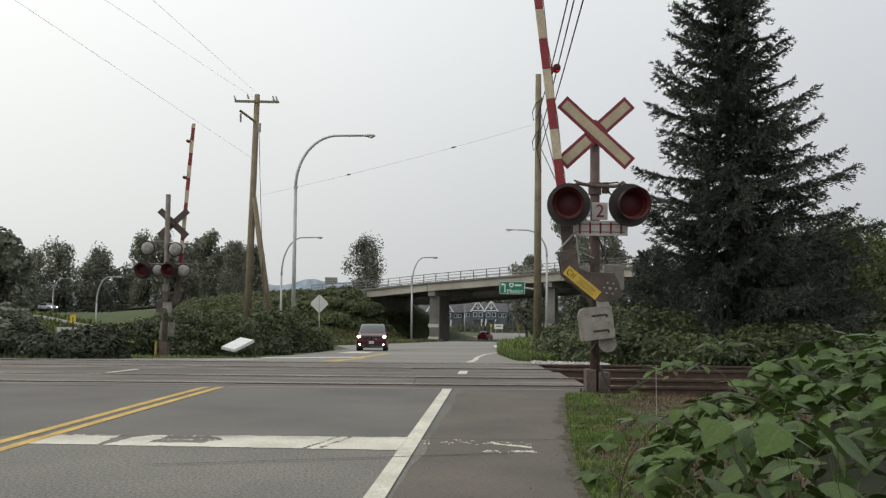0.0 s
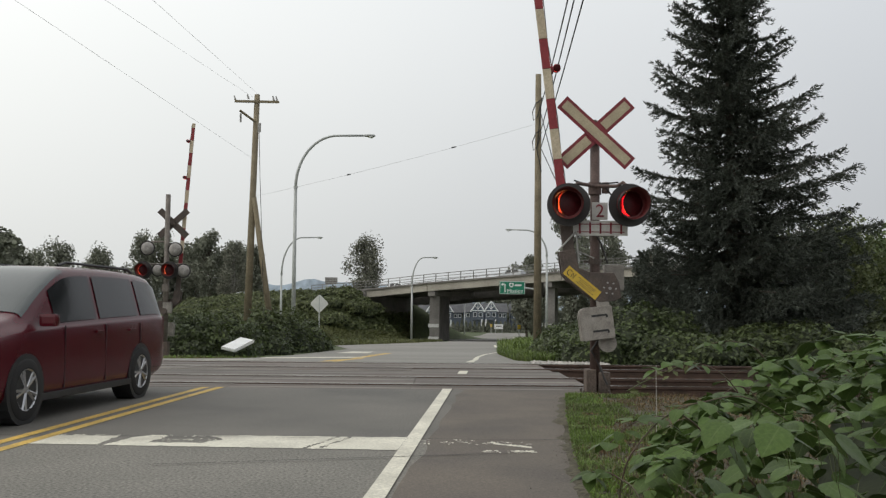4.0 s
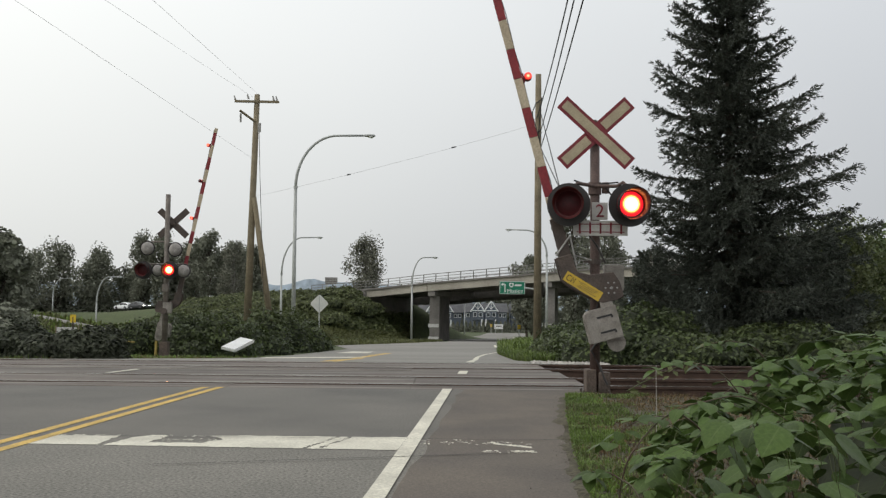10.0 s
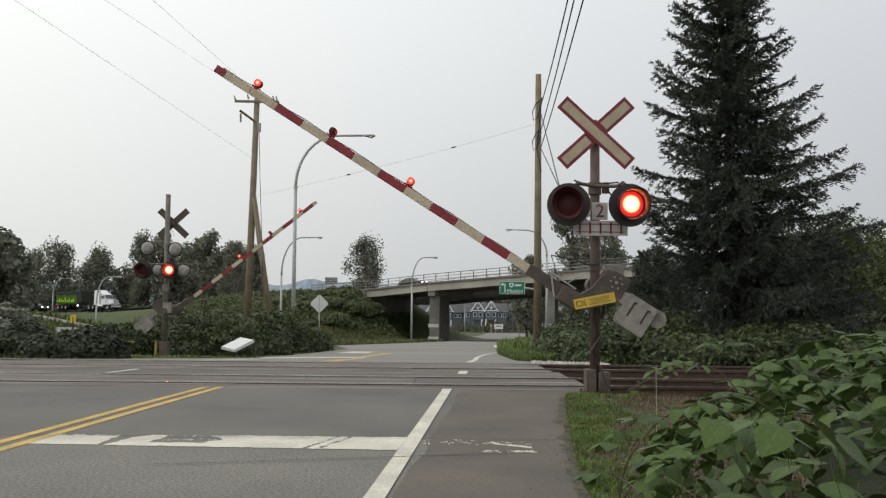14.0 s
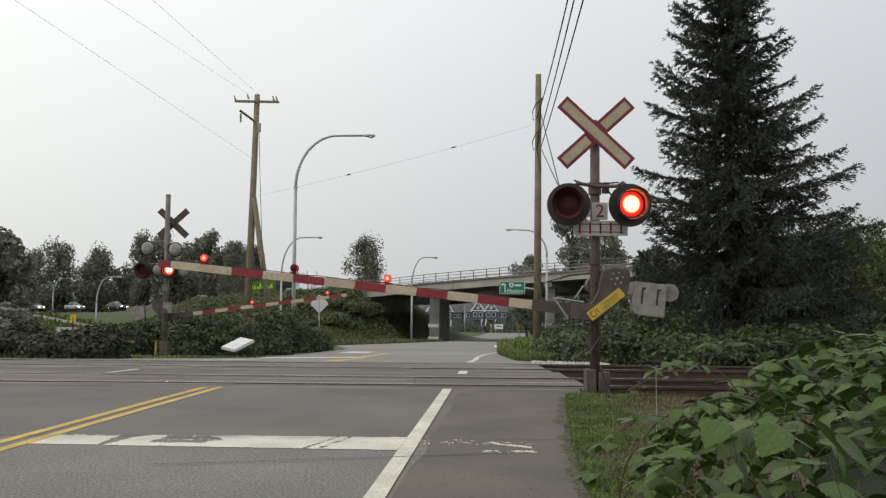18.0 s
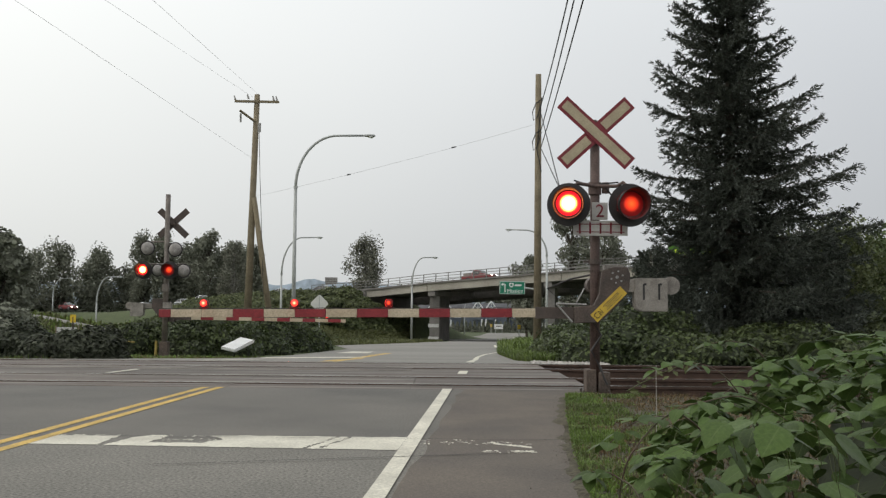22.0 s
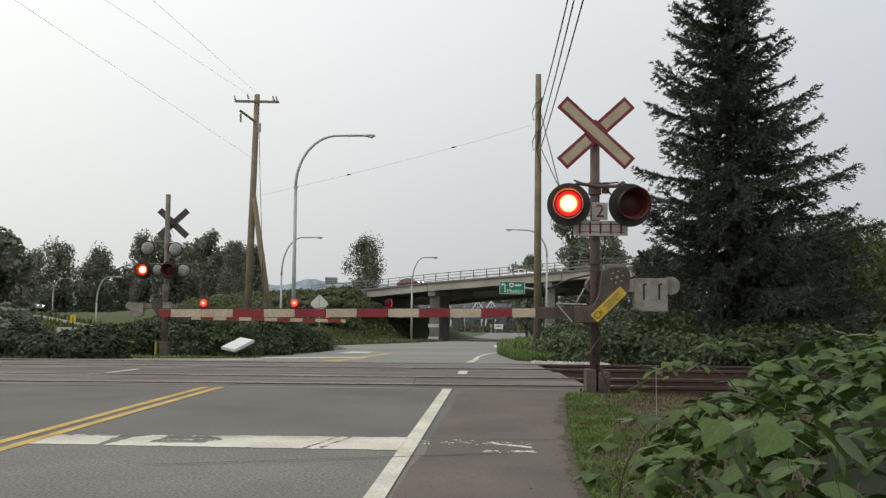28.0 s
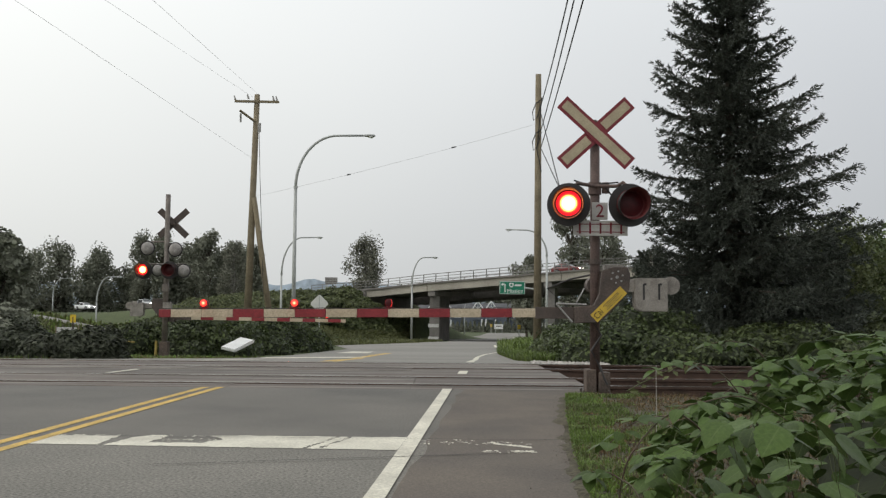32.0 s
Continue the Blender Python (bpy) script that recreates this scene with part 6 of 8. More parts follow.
def mounds(points, seed, spread_=0.25):
    r = random.Random(seed)
    return [((x + r.uniform(-spread_, spread_), y + r.uniform(-spread_, spread_), z), (a * r.uniform(0.85, 1.15), b, c * r.uniform(0.9, 1.1))) for x, y, z, a, b, c in points]


bank("bramble_bank", mounds([(3.3 + 0.9 * i, 22.6 + 0.5 * math.sin(i * 1.7) + 0.12 * i, 0.0, 0.95, 1.3, 0.62 + 0.17 * math.sin(i * 1.3 + 0.6)) for i in range(11)] + [(3.5, 26, -0.3, 0.8, 2.2, 0.7), (4.2, 30, -0.5, 1.3, 2.5, 1.0), (4.6, 35, -0.7, 1.4, 2.5, 1.1), (4.6, 23.8, 0.2, 1.0, 1.0, 0.9), (5.6, 24.0, 0.2, 1.0, 1.0, 0.85)], 2), 0.075, 34000,
     "dense dark green bramble bank behind the tracks", seed=11)
bank("bramble_bank", mounds([(-9.9 + 0.62 * i, 21.4 + 0.25 * math.sin(i * 2.1), -0.12, 0.62, 0.9, 0.60 + 0.10 * math.sin(i * 1.9)) for i in range(4)] + [(-7.75, 21.6, -0.12, 0.55, 0.8, 0.74)], 4, 0.12), 0.07, 11000,
     "low dark bramble thicket beside the crossing", seed=12, material="dark_leaf")
bank("bramble_bank", mounds([(-10.4, 32.6, -0.4, 0.8, 1.0, 0.85), (-9.5, 33, -0.4, 1.0, 1.1, 1.1), (-8.5, 32.2, -0.4, 1.0, 1.0, 1.15), (-7.7, 32.4, -0.45, 0.9, 1.0, 1.0), (-7.7, 31.8, -0.5, 0.7, 0.8, 0.5), (-8.0, 33.6, -0.3, 1.2, 1.0, 1.2)], 5), 0.085, 12000,
     "dark bramble thicket behind the far signal", seed=13)
bank("bramble_bank", mounds([(-8.3, 40.5, -0.9, 1.0, 1.6, 1.3), (-7.7, 43, -1.0, 1.2, 1.6, 1.7), (-7.5, 47, -1.1, 1.35, 1.7, 1.75), (-7.2, 50, -1.2, 1.2, 1.7, 1.4), (-6.9, 53, -1.3, 1.0, 1.6, 0.95), (-8.0, 41, -0.9, 1.3, 1.2, 0.8), (-8.2, 38, -0.85, 1.2, 1.4, 0.7)], 6), 0.11, 13000,
     "rounded dark green shrub at the road's edge", seed=14)
bank("bramble_bank", mounds([(-13.0, 38.5, -0.75, 1.0, 1.0, 0.95), (-12.0, 38, -0.8, 0.8, 0.9, 0.75), (-14.4, 40, -0.8, 1.1, 1.0, 0.7)], 7, 0.1), 0.09, 5000,
     "low yellow-green shrub behind the pipe barrier", seed=19, material="ivy_pale")
slope = []
for i in range(230):
    if i < 30:
        s, off = -50 + i * 1.4, rg.uniform(1.0, 5.0)
    else:
        s, off = rg.uniform(-46, 1), rg.uniform(-7, 30)
    x, y, _ = along_bridge(s, off, 0)
    z = z_ground(x, y)
    if z < z_road(y) + 0.25 or off < 1.2 or x / y > -0.03 or z < z_road(y) + 1.7 or x < -46:
        continue
    slope.append(((x, y, z - 0.1), (rg.uniform(1.6, 2.6), rg.uniform(1.8, 3.0), rg.uniform(0.9, 1.5) if z > z_road(y) + 1.5 else rg.uniform(0.35, 0.7))))
bank("hillside_scrub", slope, 0.26, 100000, "green scrub covering the highway embankment", seed=15, material="ivy_pale", category="scrub", kind="stuff")


def hill_cover():
    """Low leaves over the whole slope, between the bushes."""
    rng = np.random.default_rng(31)
    pts, low = [], []
    while len(pts) < 42000:
        s, off = rng.uniform(-52, 6), rng.uniform(-40, 31)
        x, y, _ = along_bridge(s, off, 0)
        z = z_ground(x, y)
        if z < z_road(y) + 0.2 + 0.5 * noise.noise((x * 0.3, y * 0.3, 2)) or (-13.5 < off < 1 and s < -13) or x < -48 or (off < -13 and s < -22) or (x / y > -0.03 and off < 12):
            continue
        if z < z_road(y) + 1.5 + 0.8 * noise.noise((x * 0.2, y * 0.2, 5)):
            low.append((x, y, z + rng.uniform(0.0, 0.25)))
            continue
        pts.append((x, y, z + rng.uniform(0.0, 0.45)))
    v, f = leaves(np.array(pts), np.tile((0.0, -0.4, 0.8), (len(pts), 1)), 0.34, rng)
    w, g = leaves(np.array(low), np.tile((0.0, -0.6, 0.6), (len(low), 1)), 0.22, rng, stretch=2.6)
    tagged(fast("slope_grass", w, g, "slope_tuft"), "rough yellowish grass along the foot of the slope", "grass", kind="stuff")
    tagged(fast("slope_leaves", v, f, "ivy_pale"), "low green growth between the bushes on the slope", "ground cover", kind="stuff")


hill_cover()
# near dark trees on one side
bank("bramble_bank", mounds([(-30.6, 62, -1.0, 3.0, 3, 4.2), (-27.4, 60, -1.2, 2.0, 3, 2.6), (-33, 64, -1, 3, 3, 5.0), (-23.8, 50, -1.0, 1.6, 2, 1.4)], 9), 0.22, 12000, "dark leafy thicket below the trees", seed=17, material="hazed_leaf")
tree(-32.3, 64, -1.6, 9.4, 3.4, "dark leafy tree at the edge of the clearing", 21, "hazed_leaf", size=0.3, n=7000, clumps=34, crown_from=0.15)
tree(-28.4, 62, -1.6, 7.2, 3.2, "dark leafy tree at the edge of the clearing", 22, "hazed_leaf", size=0.28, n=6000, clumps=30, crown_from=0.12)
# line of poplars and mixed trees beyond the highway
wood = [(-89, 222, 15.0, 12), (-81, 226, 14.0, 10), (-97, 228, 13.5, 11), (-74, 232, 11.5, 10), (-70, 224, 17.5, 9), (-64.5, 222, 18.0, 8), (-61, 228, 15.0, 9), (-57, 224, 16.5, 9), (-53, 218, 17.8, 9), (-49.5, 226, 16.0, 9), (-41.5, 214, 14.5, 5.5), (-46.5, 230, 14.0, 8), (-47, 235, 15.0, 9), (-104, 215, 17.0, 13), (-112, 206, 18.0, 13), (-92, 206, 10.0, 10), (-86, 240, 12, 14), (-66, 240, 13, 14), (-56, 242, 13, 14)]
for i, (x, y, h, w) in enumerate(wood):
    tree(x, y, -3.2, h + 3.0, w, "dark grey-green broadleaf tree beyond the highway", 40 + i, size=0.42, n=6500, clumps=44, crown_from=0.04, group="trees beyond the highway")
bank("undergrowth", mounds([(-116 + 5.2 * i, 226 + 3 * math.sin(i * 1.9), -2.5, 3.8, 3.0, 4.6 + 1.3 * math.sin(i * 2.7)) for i in range(16)], 10, 1.0), 0.4, 16000, "dark undergrowth below the trees beyond the highway", seed=20, material="hazed_leaf", category="scrub", kind="stuff")
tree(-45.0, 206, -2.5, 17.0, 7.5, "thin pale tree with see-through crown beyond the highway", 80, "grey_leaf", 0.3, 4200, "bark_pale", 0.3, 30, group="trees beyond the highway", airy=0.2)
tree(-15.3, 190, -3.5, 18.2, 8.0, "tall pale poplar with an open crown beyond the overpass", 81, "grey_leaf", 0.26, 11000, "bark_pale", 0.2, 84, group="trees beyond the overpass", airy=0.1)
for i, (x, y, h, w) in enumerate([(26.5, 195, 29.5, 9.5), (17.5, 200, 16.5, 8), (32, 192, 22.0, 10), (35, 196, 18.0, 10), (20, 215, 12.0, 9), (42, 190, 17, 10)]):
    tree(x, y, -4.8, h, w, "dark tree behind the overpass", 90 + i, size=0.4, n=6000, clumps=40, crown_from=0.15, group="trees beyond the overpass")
for i, (x, y, h, w) in enumerate([(16.2, 36.5, 4.2, 4.0), (18.4, 38, 4.6, 4.4), (15.0, 33.5, 3.4, 3.6), (20.5, 40, 5.0, 5)]):
    tree(x, y, -0.7, h, w, "light green leafy tree at the edge of the clearing", 100 + i, "green_leaf", 0.2, 7000, crown_from=0.05, clumps=40, group="light green trees")
bank("bramble_bank", mounds([(13.0 + 1.1 * i, 27 + 0.4 * i, 0.0, 1.2, 1.5, 1.0 + 0.2 * math.sin(i * 2)) for i in range(6)], 8), 0.11, 12000, "lighter green bramble bank under the trees", seed=18, material="ivy_pale")


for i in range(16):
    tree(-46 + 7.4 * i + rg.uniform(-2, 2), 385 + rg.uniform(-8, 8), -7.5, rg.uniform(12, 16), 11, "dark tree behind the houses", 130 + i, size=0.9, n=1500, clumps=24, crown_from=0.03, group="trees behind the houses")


def hedge():
    """The row of dark cedars before the houses."""
    for i in range(30):
        x = -8 + i * 1.45
        if x > 36:
            break
        rng = np.random.default_rng(300 + i)
        n = 420
        k = rng.uniform(0, 1, n)
        a = rng.uniform(0, 2 * math.pi, n)
        r = 0.85 * (1 - k) ** 0.6 * rng.uniform(0.6, 1.1, n)
        hh = 3.4 + rng.uniform(-0.4, 0.5)
        pts = np.stack([r * np.cos(a), r * np.sin(a), k * hh], 1)
        v, f = leaves(pts, np.stack([np.cos(a), np.sin(a), 0 * a + 0.4], 1), 0.42, rng)
        t = thing("hedge_cedar", pose(x, 322 + 0.6 * math.sin(i), -7.05), "dark green columnar cedar in a hedge row", "shrub", "hedge of cedars")
        # a filler cone rather than a stem, the cedar's inner shade in its colour
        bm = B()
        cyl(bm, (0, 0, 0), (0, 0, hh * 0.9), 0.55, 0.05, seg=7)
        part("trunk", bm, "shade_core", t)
        fast("crown", v, f, "hazed_leaf", t)


hedge()


def mountain():
    v, f = [], []
    n = 90
    for i in range(n + 1):
        x = -1500 + 2400 * i / n
        hgt = 62 + 12 * noise.noise((x * 0.006, 3, 0)) + 6 * noise.noise((x * 0.03, 9, 0)) + 18 * math.exp(-((x + 367) / 50) ** 2)
        v += [(x, 2600, -60), (x, 2600 + 40, max(8, hgt))]
    for i in range(n):
        f.append((2 * i, 2 * i + 2, 2 * i + 3, 2 * i + 1))
    tagged(fast("backdrop", v, f, "mountain"), "hazy blue mountain ridge far away", "mountain", kind="structure")


mountain()


# grass: blades in uneven tufts
def grass_patch(name, label, n, where, hmin, hmax, material="grass", seed=1, width=0.006):
    rng = np.random.default_rng(seed)
    pts = np.array([where(rng) for _ in range(n)])
    a = rng.uniform(0, 2 * math.pi, n)
    h = rng.uniform(hmin, hmax, n) * np.array([0.6 + 0.8 * max(0, 0.5 + noise.noise((p[0] * 2.5, p[1] * 2.5, 5))) for p in pts])
    lean = rng.uniform(0.1, 0.9, n)
    d = np.stack([np.cos(a), np.sin(a), 0 * a], 1)
    s = np.stack([-np.sin(a), np.cos(a), 0 * a], 1) * width * rng.uniform(0.6, 1.6, (n, 1))
    up = np.array([0, 0, 1.0])
    mid = pts + up * h[:, None] * 0.6 + d * (h * lean * 0.25)[:, None]
    tip = pts + up * (h * (1 - 0.25 * lean))[:, None] + d * (h * lean * 0.8)[:, None]
    v = np.stack([pts - s, pts + s, mid + s * 0.8, tip, mid - s * 0.8], 1).reshape(-1, 3)
    q = np.arange(n)[:, None] * 5
    f = np.concatenate([q + np.array([0, 1, 2, 4])], 0)
    f2 = np.concatenate([q + np.array([4, 2, 3, 3])], 0)
    fa = np.concatenate([f, f2])
    tri = np.concatenate([fa[:n][:, [0, 1, 2]], fa[:n][:, [0, 2, 3]], fa[n:][:, :3]])
    return tagged(fast(name, v, tri, material), label, "grass", kind="stuff")


def verge_place(rng, lo, hi, far, wave, cut):
    """A spot on the near verge: within some metres of the road's edge, in patches."""
    while True:
        y = rng.uniform(lo, hi)
        d = rng.uniform(0, 1) ** 1.25 * far
        x = lerp_table(ROAD_R, y) + 0.05 + d
        patch = noise.noise((x * wave, y * wave * 0.7, 4)) + 0.5 * noise.noise((x * wave * 3.1, y * wave * 2.3, 9))
        if patch + rng.uniform(-0.25, 0.25) > cut(d, y):
            return (x, y, z_sheet(x, y) + 0.078)


def verge(rng):
    return verge_place(rng, 3.2, 12.3, 1.7, 1.9, lambda d, y: -0.08 + 0.50 * d)


def verge_edge(rng):
    return verge_place(rng, 3.2, 12.2, 0.42, 1.1, lambda d, y: -0.02 + 0.7 * d)


def verge_dry(rng):
    return verge_place(rng, 3.2, 12.4, 2.6, 1.4, lambda d, y: 0.12 - 0.38 * d)


verge_soil = tagged(grid_sheet("verge_soil", [0, 0.02, 0.04, 0.06, 0.08, 0.1, 0.14, 0.2, 0.3, 0.45, 0.7, 1.0], np.linspace(-2, 12.2, 200), lambda u, y: 0, "dirt"), "bare brown soil along the road's edge", "soil", kind="structure")
vs = verge_soil.data.vertices
for p in vs:
    u, y = p.co.x, p.co.y
    x = lerp_table(ROAD_R, y) - 0.30 + 0.16 * noise.noise((y * 1.1, 0, 5)) + 0.07 * noise.noise((y * 5, 0, 5)) + 0.03 * noise.noise((y * 17, 0, 5)) + u * 5
    p.co.x, p.co.z = x, z_sheet(x, y) - 0.01 + 0.075 * smooth01(u * 5 / 0.42) + 0.018 * noise.noise((x * 3, y * 3, 1))
grass_patch("verge_grass", "short dull green grass on the verge", 20000, verge, 0.012, 0.05, "field_grass", seed=2, width=0.0035)
grass_patch("verge_grass", "fresh green grass in patches on the verge", 11000, verge, 0.012, 0.055, "grass", seed=22, width=0.0032)
grass_patch("verge_grass", "bright green tufts along the road's edge", 8000, verge_edge, 0.014, 0.06, "grass", seed=23, width=0.0035)
grass_patch("verge_grass", "dry brown stalks and litter among the grass", 14000, verge_dry, 0.01, 0.06, "dry", seed=3, width=0.0035)


def broad_weeds():
    """Small round-leaved weeds pressed into the grass."""
    rng = np.random.default_rng(61)
    pts = np.array([verge(rng) for _ in range(5200)]) + np.stack([rng.normal(0, 0.01, 5200), rng.normal(0, 0.01, 5200), rng.uniform(0.0, 0.02, 5200)], 1)
    v, f = leaves(pts, np.tile((0.0, -0.1, 0.9), (len(pts), 1)), 0.018, rng, stretch=1.2, tilt=0.35)
    tagged(fast("weeds", v, f, "grass"), "small round-leaved weeds in the verge grass", "weeds", kind="stuff")
    pts = np.array([verge_dry(rng) for _ in range(3800)]) + np.array([0, 0, 0.006])
    v, f = leaves(pts, np.tile((0.0, 0.0, 1.0), (len(pts), 1)), 0.02, rng, stretch=1.8, tilt=0.45)
    tagged(fast("leaf_litter", v, f, "litter"), "dead brown leaves lying on the verge soil", "leaf litter", kind="stuff")
    # grit and crumbs where the asphalt breaks up into the verge
    n = 500
    y = rng.uniform(3.0, 12.4, n)
    x = np.array([lerp_table(ROAD_R, q) for q in y]) + rng.normal(0.0, 0.07, n)
    pts = np.stack([x, y, np.full(n, 0.008)], 1)
    v, f = leaves(pts, np.tile((0.0, 0.0, 1.0), (n, 1)), 0.009, rng, stretch=1.2, tilt=0.5, fold=0.3)
    tagged(fast("grit", v, f, "grit"), "loose grit along the broken road edge", "grit", kind="stuff")


broad_weeds()


def far_verge(rng):
    y = rng.uniform(24.0, 50)
    x = lerp_table(ROAD_R, y) - 0.05 + rng.uniform(0, 1) ** 1.2 * 2.2
    return (x, y, z_sheet(x, y) + 0.03)


grass_patch("verge_grass", "bright green grass at the foot of the bramble bank", 24000, far_verge, 0.08, 0.32, "verge_tuft", seed=4, width=0.012)
grass_patch("verge_grass", "yellowed stalks in the grass at the foot of the bank", 9000, far_verge, 0.05, 0.26, "field_grass", seed=14, width=0.009)


def farther_verge(rng):
    y = rng.uniform(46, 150)
    x = lerp_table(ROAD_R, y) + 0.1 + rng.uniform(0, 1) ** 1.2 * 3.0
    return (x, y, z_sheet(x, y))


grass_patch("verge_grass", "tall rough green grass beside the dipping road", 9000, farther_verge, 0.2, 0.7, "verge_tuft", seed=24, width=0.03)


def left_verge(rng):
    y = rng.uniform(19.8, 33)
    x = lerp_table(ROAD_L, y) - rng.uniform(0, 4)
    return (x, y, z_sheet(x, y))


grass_patch("verge_grass", "short thin grass between the far signal and the thickets", 5000, left_verge, 0.04, 0.13, seed=5, width=0.012)
grass_patch("verge_grass", "dry stubble between the far signal and the thickets", 6000, left_verge, 0.03, 0.1, "dry", seed=15, width=0.012)


def field(rng):
    x, y = rng.uniform(-12, 0), rng.uniform(76, 118)
    while x > lerp_table(ROAD_L, y) - 0.2:
        x, y = rng.uniform(-12, 0), rng.uniform(76, 118)
    return (x, y, z_sheet(x, y))


grass_patch("verge_grass", "olive rough grass below the embankment", 14000, field, 0.1, 0.34, "slope_tuft", seed=6, width=0.06)


def side_slope(rng):
    while True:
        x, y = rng.uniform(-78, -22), rng.uniform(88, 160)
        z = z_ground(x, y)
        if abs(y - lerp_table(RAMP_Y, x)) > 2.8 and z > z_road(y) - 0.5 and highway_side(x, y)[0] > 0.5:
            return (x, y, z_sheet(x, y))


grass_patch("verge_grass", "rough olive grass on the bank below the highway", 22000, side_slope, 0.3, 0.8, "slope_tuft", seed=26, width=0.12)
grass_patch("verge_grass", "greener tufts on the bank below the highway", 16000, side_slope, 0.3, 0.8, "verge_tuft", seed=27, width=0.10)


def gravel():
    rng = np.random.default_rng(5)
    bm = B()
    bmesh.ops.create_icosphere(bm, subdivisions=1, radius=1)
    base = np.array([v.co[:] for v in bm.verts])
    tri = np.array([[v.index for v in f.verts] for f in bm.faces])
    bm.free()
    n = 1500
    x = rng.uniform(1.9, 3.4, n)
    y = rng.uniform(19.2, 20.6, n) - (x - 2) * 0.25
    s = rng.uniform(0.02, 0.05, (n, 1, 1))
    c = np.stack([x, y, np.full(n, -0.06)], 1)[:, None]
    v = (c + base[None] * s * rng.uniform(0.6, 1.3, (n, 1, 3))).reshape(-1, 3)
    f = (tri[None] + np.arange(n)[:, None, None] * len(base)).reshape(-1, 3)
    tagged(fast("gravel_heap", v, f, "gravel"), "pale crushed gravel beside the far track", "gravel", kind="stuff")
    n = 5200
    x = rng.uniform(2.0, 7.0, n)
    y = rng.uniform(12.4, 19.4, n)
    s = rng.uniform(0.018, 0.045, (n, 1, 1))
    c = np.stack([x, y, np.full(n, -0.205)], 1)[:, None]
    v = (c + base[None] * s * rng.uniform(0.6, 1.3, (n, 1, 3))).reshape(-1, 3)
    f = (tri[None] + np.arange(n)[:, None, None] * len(base)).reshape(-1, 3)
    tagged(fast("ballast_stones", v, f, "ballast"), "dark loose stones between the ties", "gravel", kind="stuff")


gravel()


# ---- the bramble close to the eye ----
def leaf_mesh(name, length, width, droop, cup=0.14):
    """One toothed oval leaf with a sunken rib, quilted between its side veins, with a drawn-out tip, along +y."""
    bm = B()
    uv = bm.loops.layers.uv.new("blade")
    n = 15
    rows = []
    for i in range(n):
        k = i / (n - 1)
        w = width / 2 * (math.sin(math.pi * min(1.0, k ** 0.72)) ** 0.8 if k < 0.86 else (1 - k) / 0.14 * 0.46) * (1.0 + (0.05 if i % 2 else -0.05))
        z = -droop * length * k * k
        quilt = 0.014 * length * (1 if i % 2 else -1)
        if i in (0, n - 1):
            rows.append([(bm.verts.new((0, length * k, z)), 0.5, k)])
        else:
            rows.append([(bm.verts.new((x * w, length * (k - 0.035 * abs(x)) , z + cup * w * abs(x) * (1.6 - abs(x)) + quilt * (1 - abs(abs(x) - 0.5) * 2))), 0.5 + x / 2, k) for x in (-1, -0.5, 0, 0.5, 1)])

    def face(*c):
        f = bm.faces.new([p[0] for p in c])
        for lp, p in zip(f.loops, c):
            lp[uv].uv = (p[1], p[2])

    for a, b in zip(rows, rows[1:]):
        for j in range(4):
            if len(a) == 1:
                face(a[0], b[j + 1], b[j])
            elif len(b) == 1:
                face(a[j], a[j + 1], b[0])
            else:
                face(a[j], a[j + 1], b[j + 1], b[j])
    me = bpy.data.meshes.new(name)
    bm.to_mesh(me)
    bm.free()
    me.materials.append(M["bramble"])
    me.polygons.foreach_set("use_smooth", [True] * len(me.polygons))
    return me


def veined(m):
    """Pale rib and side veins on the bramble leaves, from the blade's own coordinates."""
    n, l = m.node_tree.nodes, m.node_tree.links
    bsdf = n["Principled BSDF"]
    base = bsdf.inputs["Base Color"].links[0].from_socket
    uv = n.new("ShaderNodeUVMap")
    sep = n.new("ShaderNodeSeparateXYZ")
    l.new(uv.outputs[0], sep.inputs[0])

    def op(kind, a, b=None):
        q = n.new("ShaderNodeMath")
        q.operation = kind
        for i, v in enumerate((a, b)):
            if v is None:
                continue
            if isinstance(v, (int, float)):
                q.inputs[i].default_value = v
            else:
                l.new(v, q.inputs[i])
        return q.outputs[0]

    away = op("ABSOLUTE", op("SUBTRACT", sep.outputs[0], 0.5))
    rib = op("LESS_THAN", away, 0.022)
    slant = op("SUBTRACT", op("MULTIPLY", sep.outputs[1], 8.0), op("MULTIPLY", away, 5.0))
    side = op("LESS_THAN", op("FRACT", slant), 0.13)
    vein = op("MAXIMUM", rib, op("MULTIPLY", side, 0.55))
    mx = n.new("ShaderNodeMix")
    mx.data_type = "RGBA"
    l.new(op("MULTIPLY", vein, 0.22), mx.inputs["Factor"])
    l.new(base, mx.inputs["A"])
    mx.inputs["B"].default_value = (0.19, 0.24, 0.10, 1)
    l.new(mx.outputs["Result"], bsdf.inputs["Base Color"])


veined(M["bramble"])


# the mound runs on unseen, to the right and nearer, to block skylight
def bramble_top(x, y):
    """Height of the thicket's leaf canopy."""
    e = ((x - 0.10 * (y - 3) - 2.05) / 1.42) ** 2 + ((y - 3.5) / 2.6) ** 2
    return 1.0 * max(0.0, 1 - e) ** 0.40


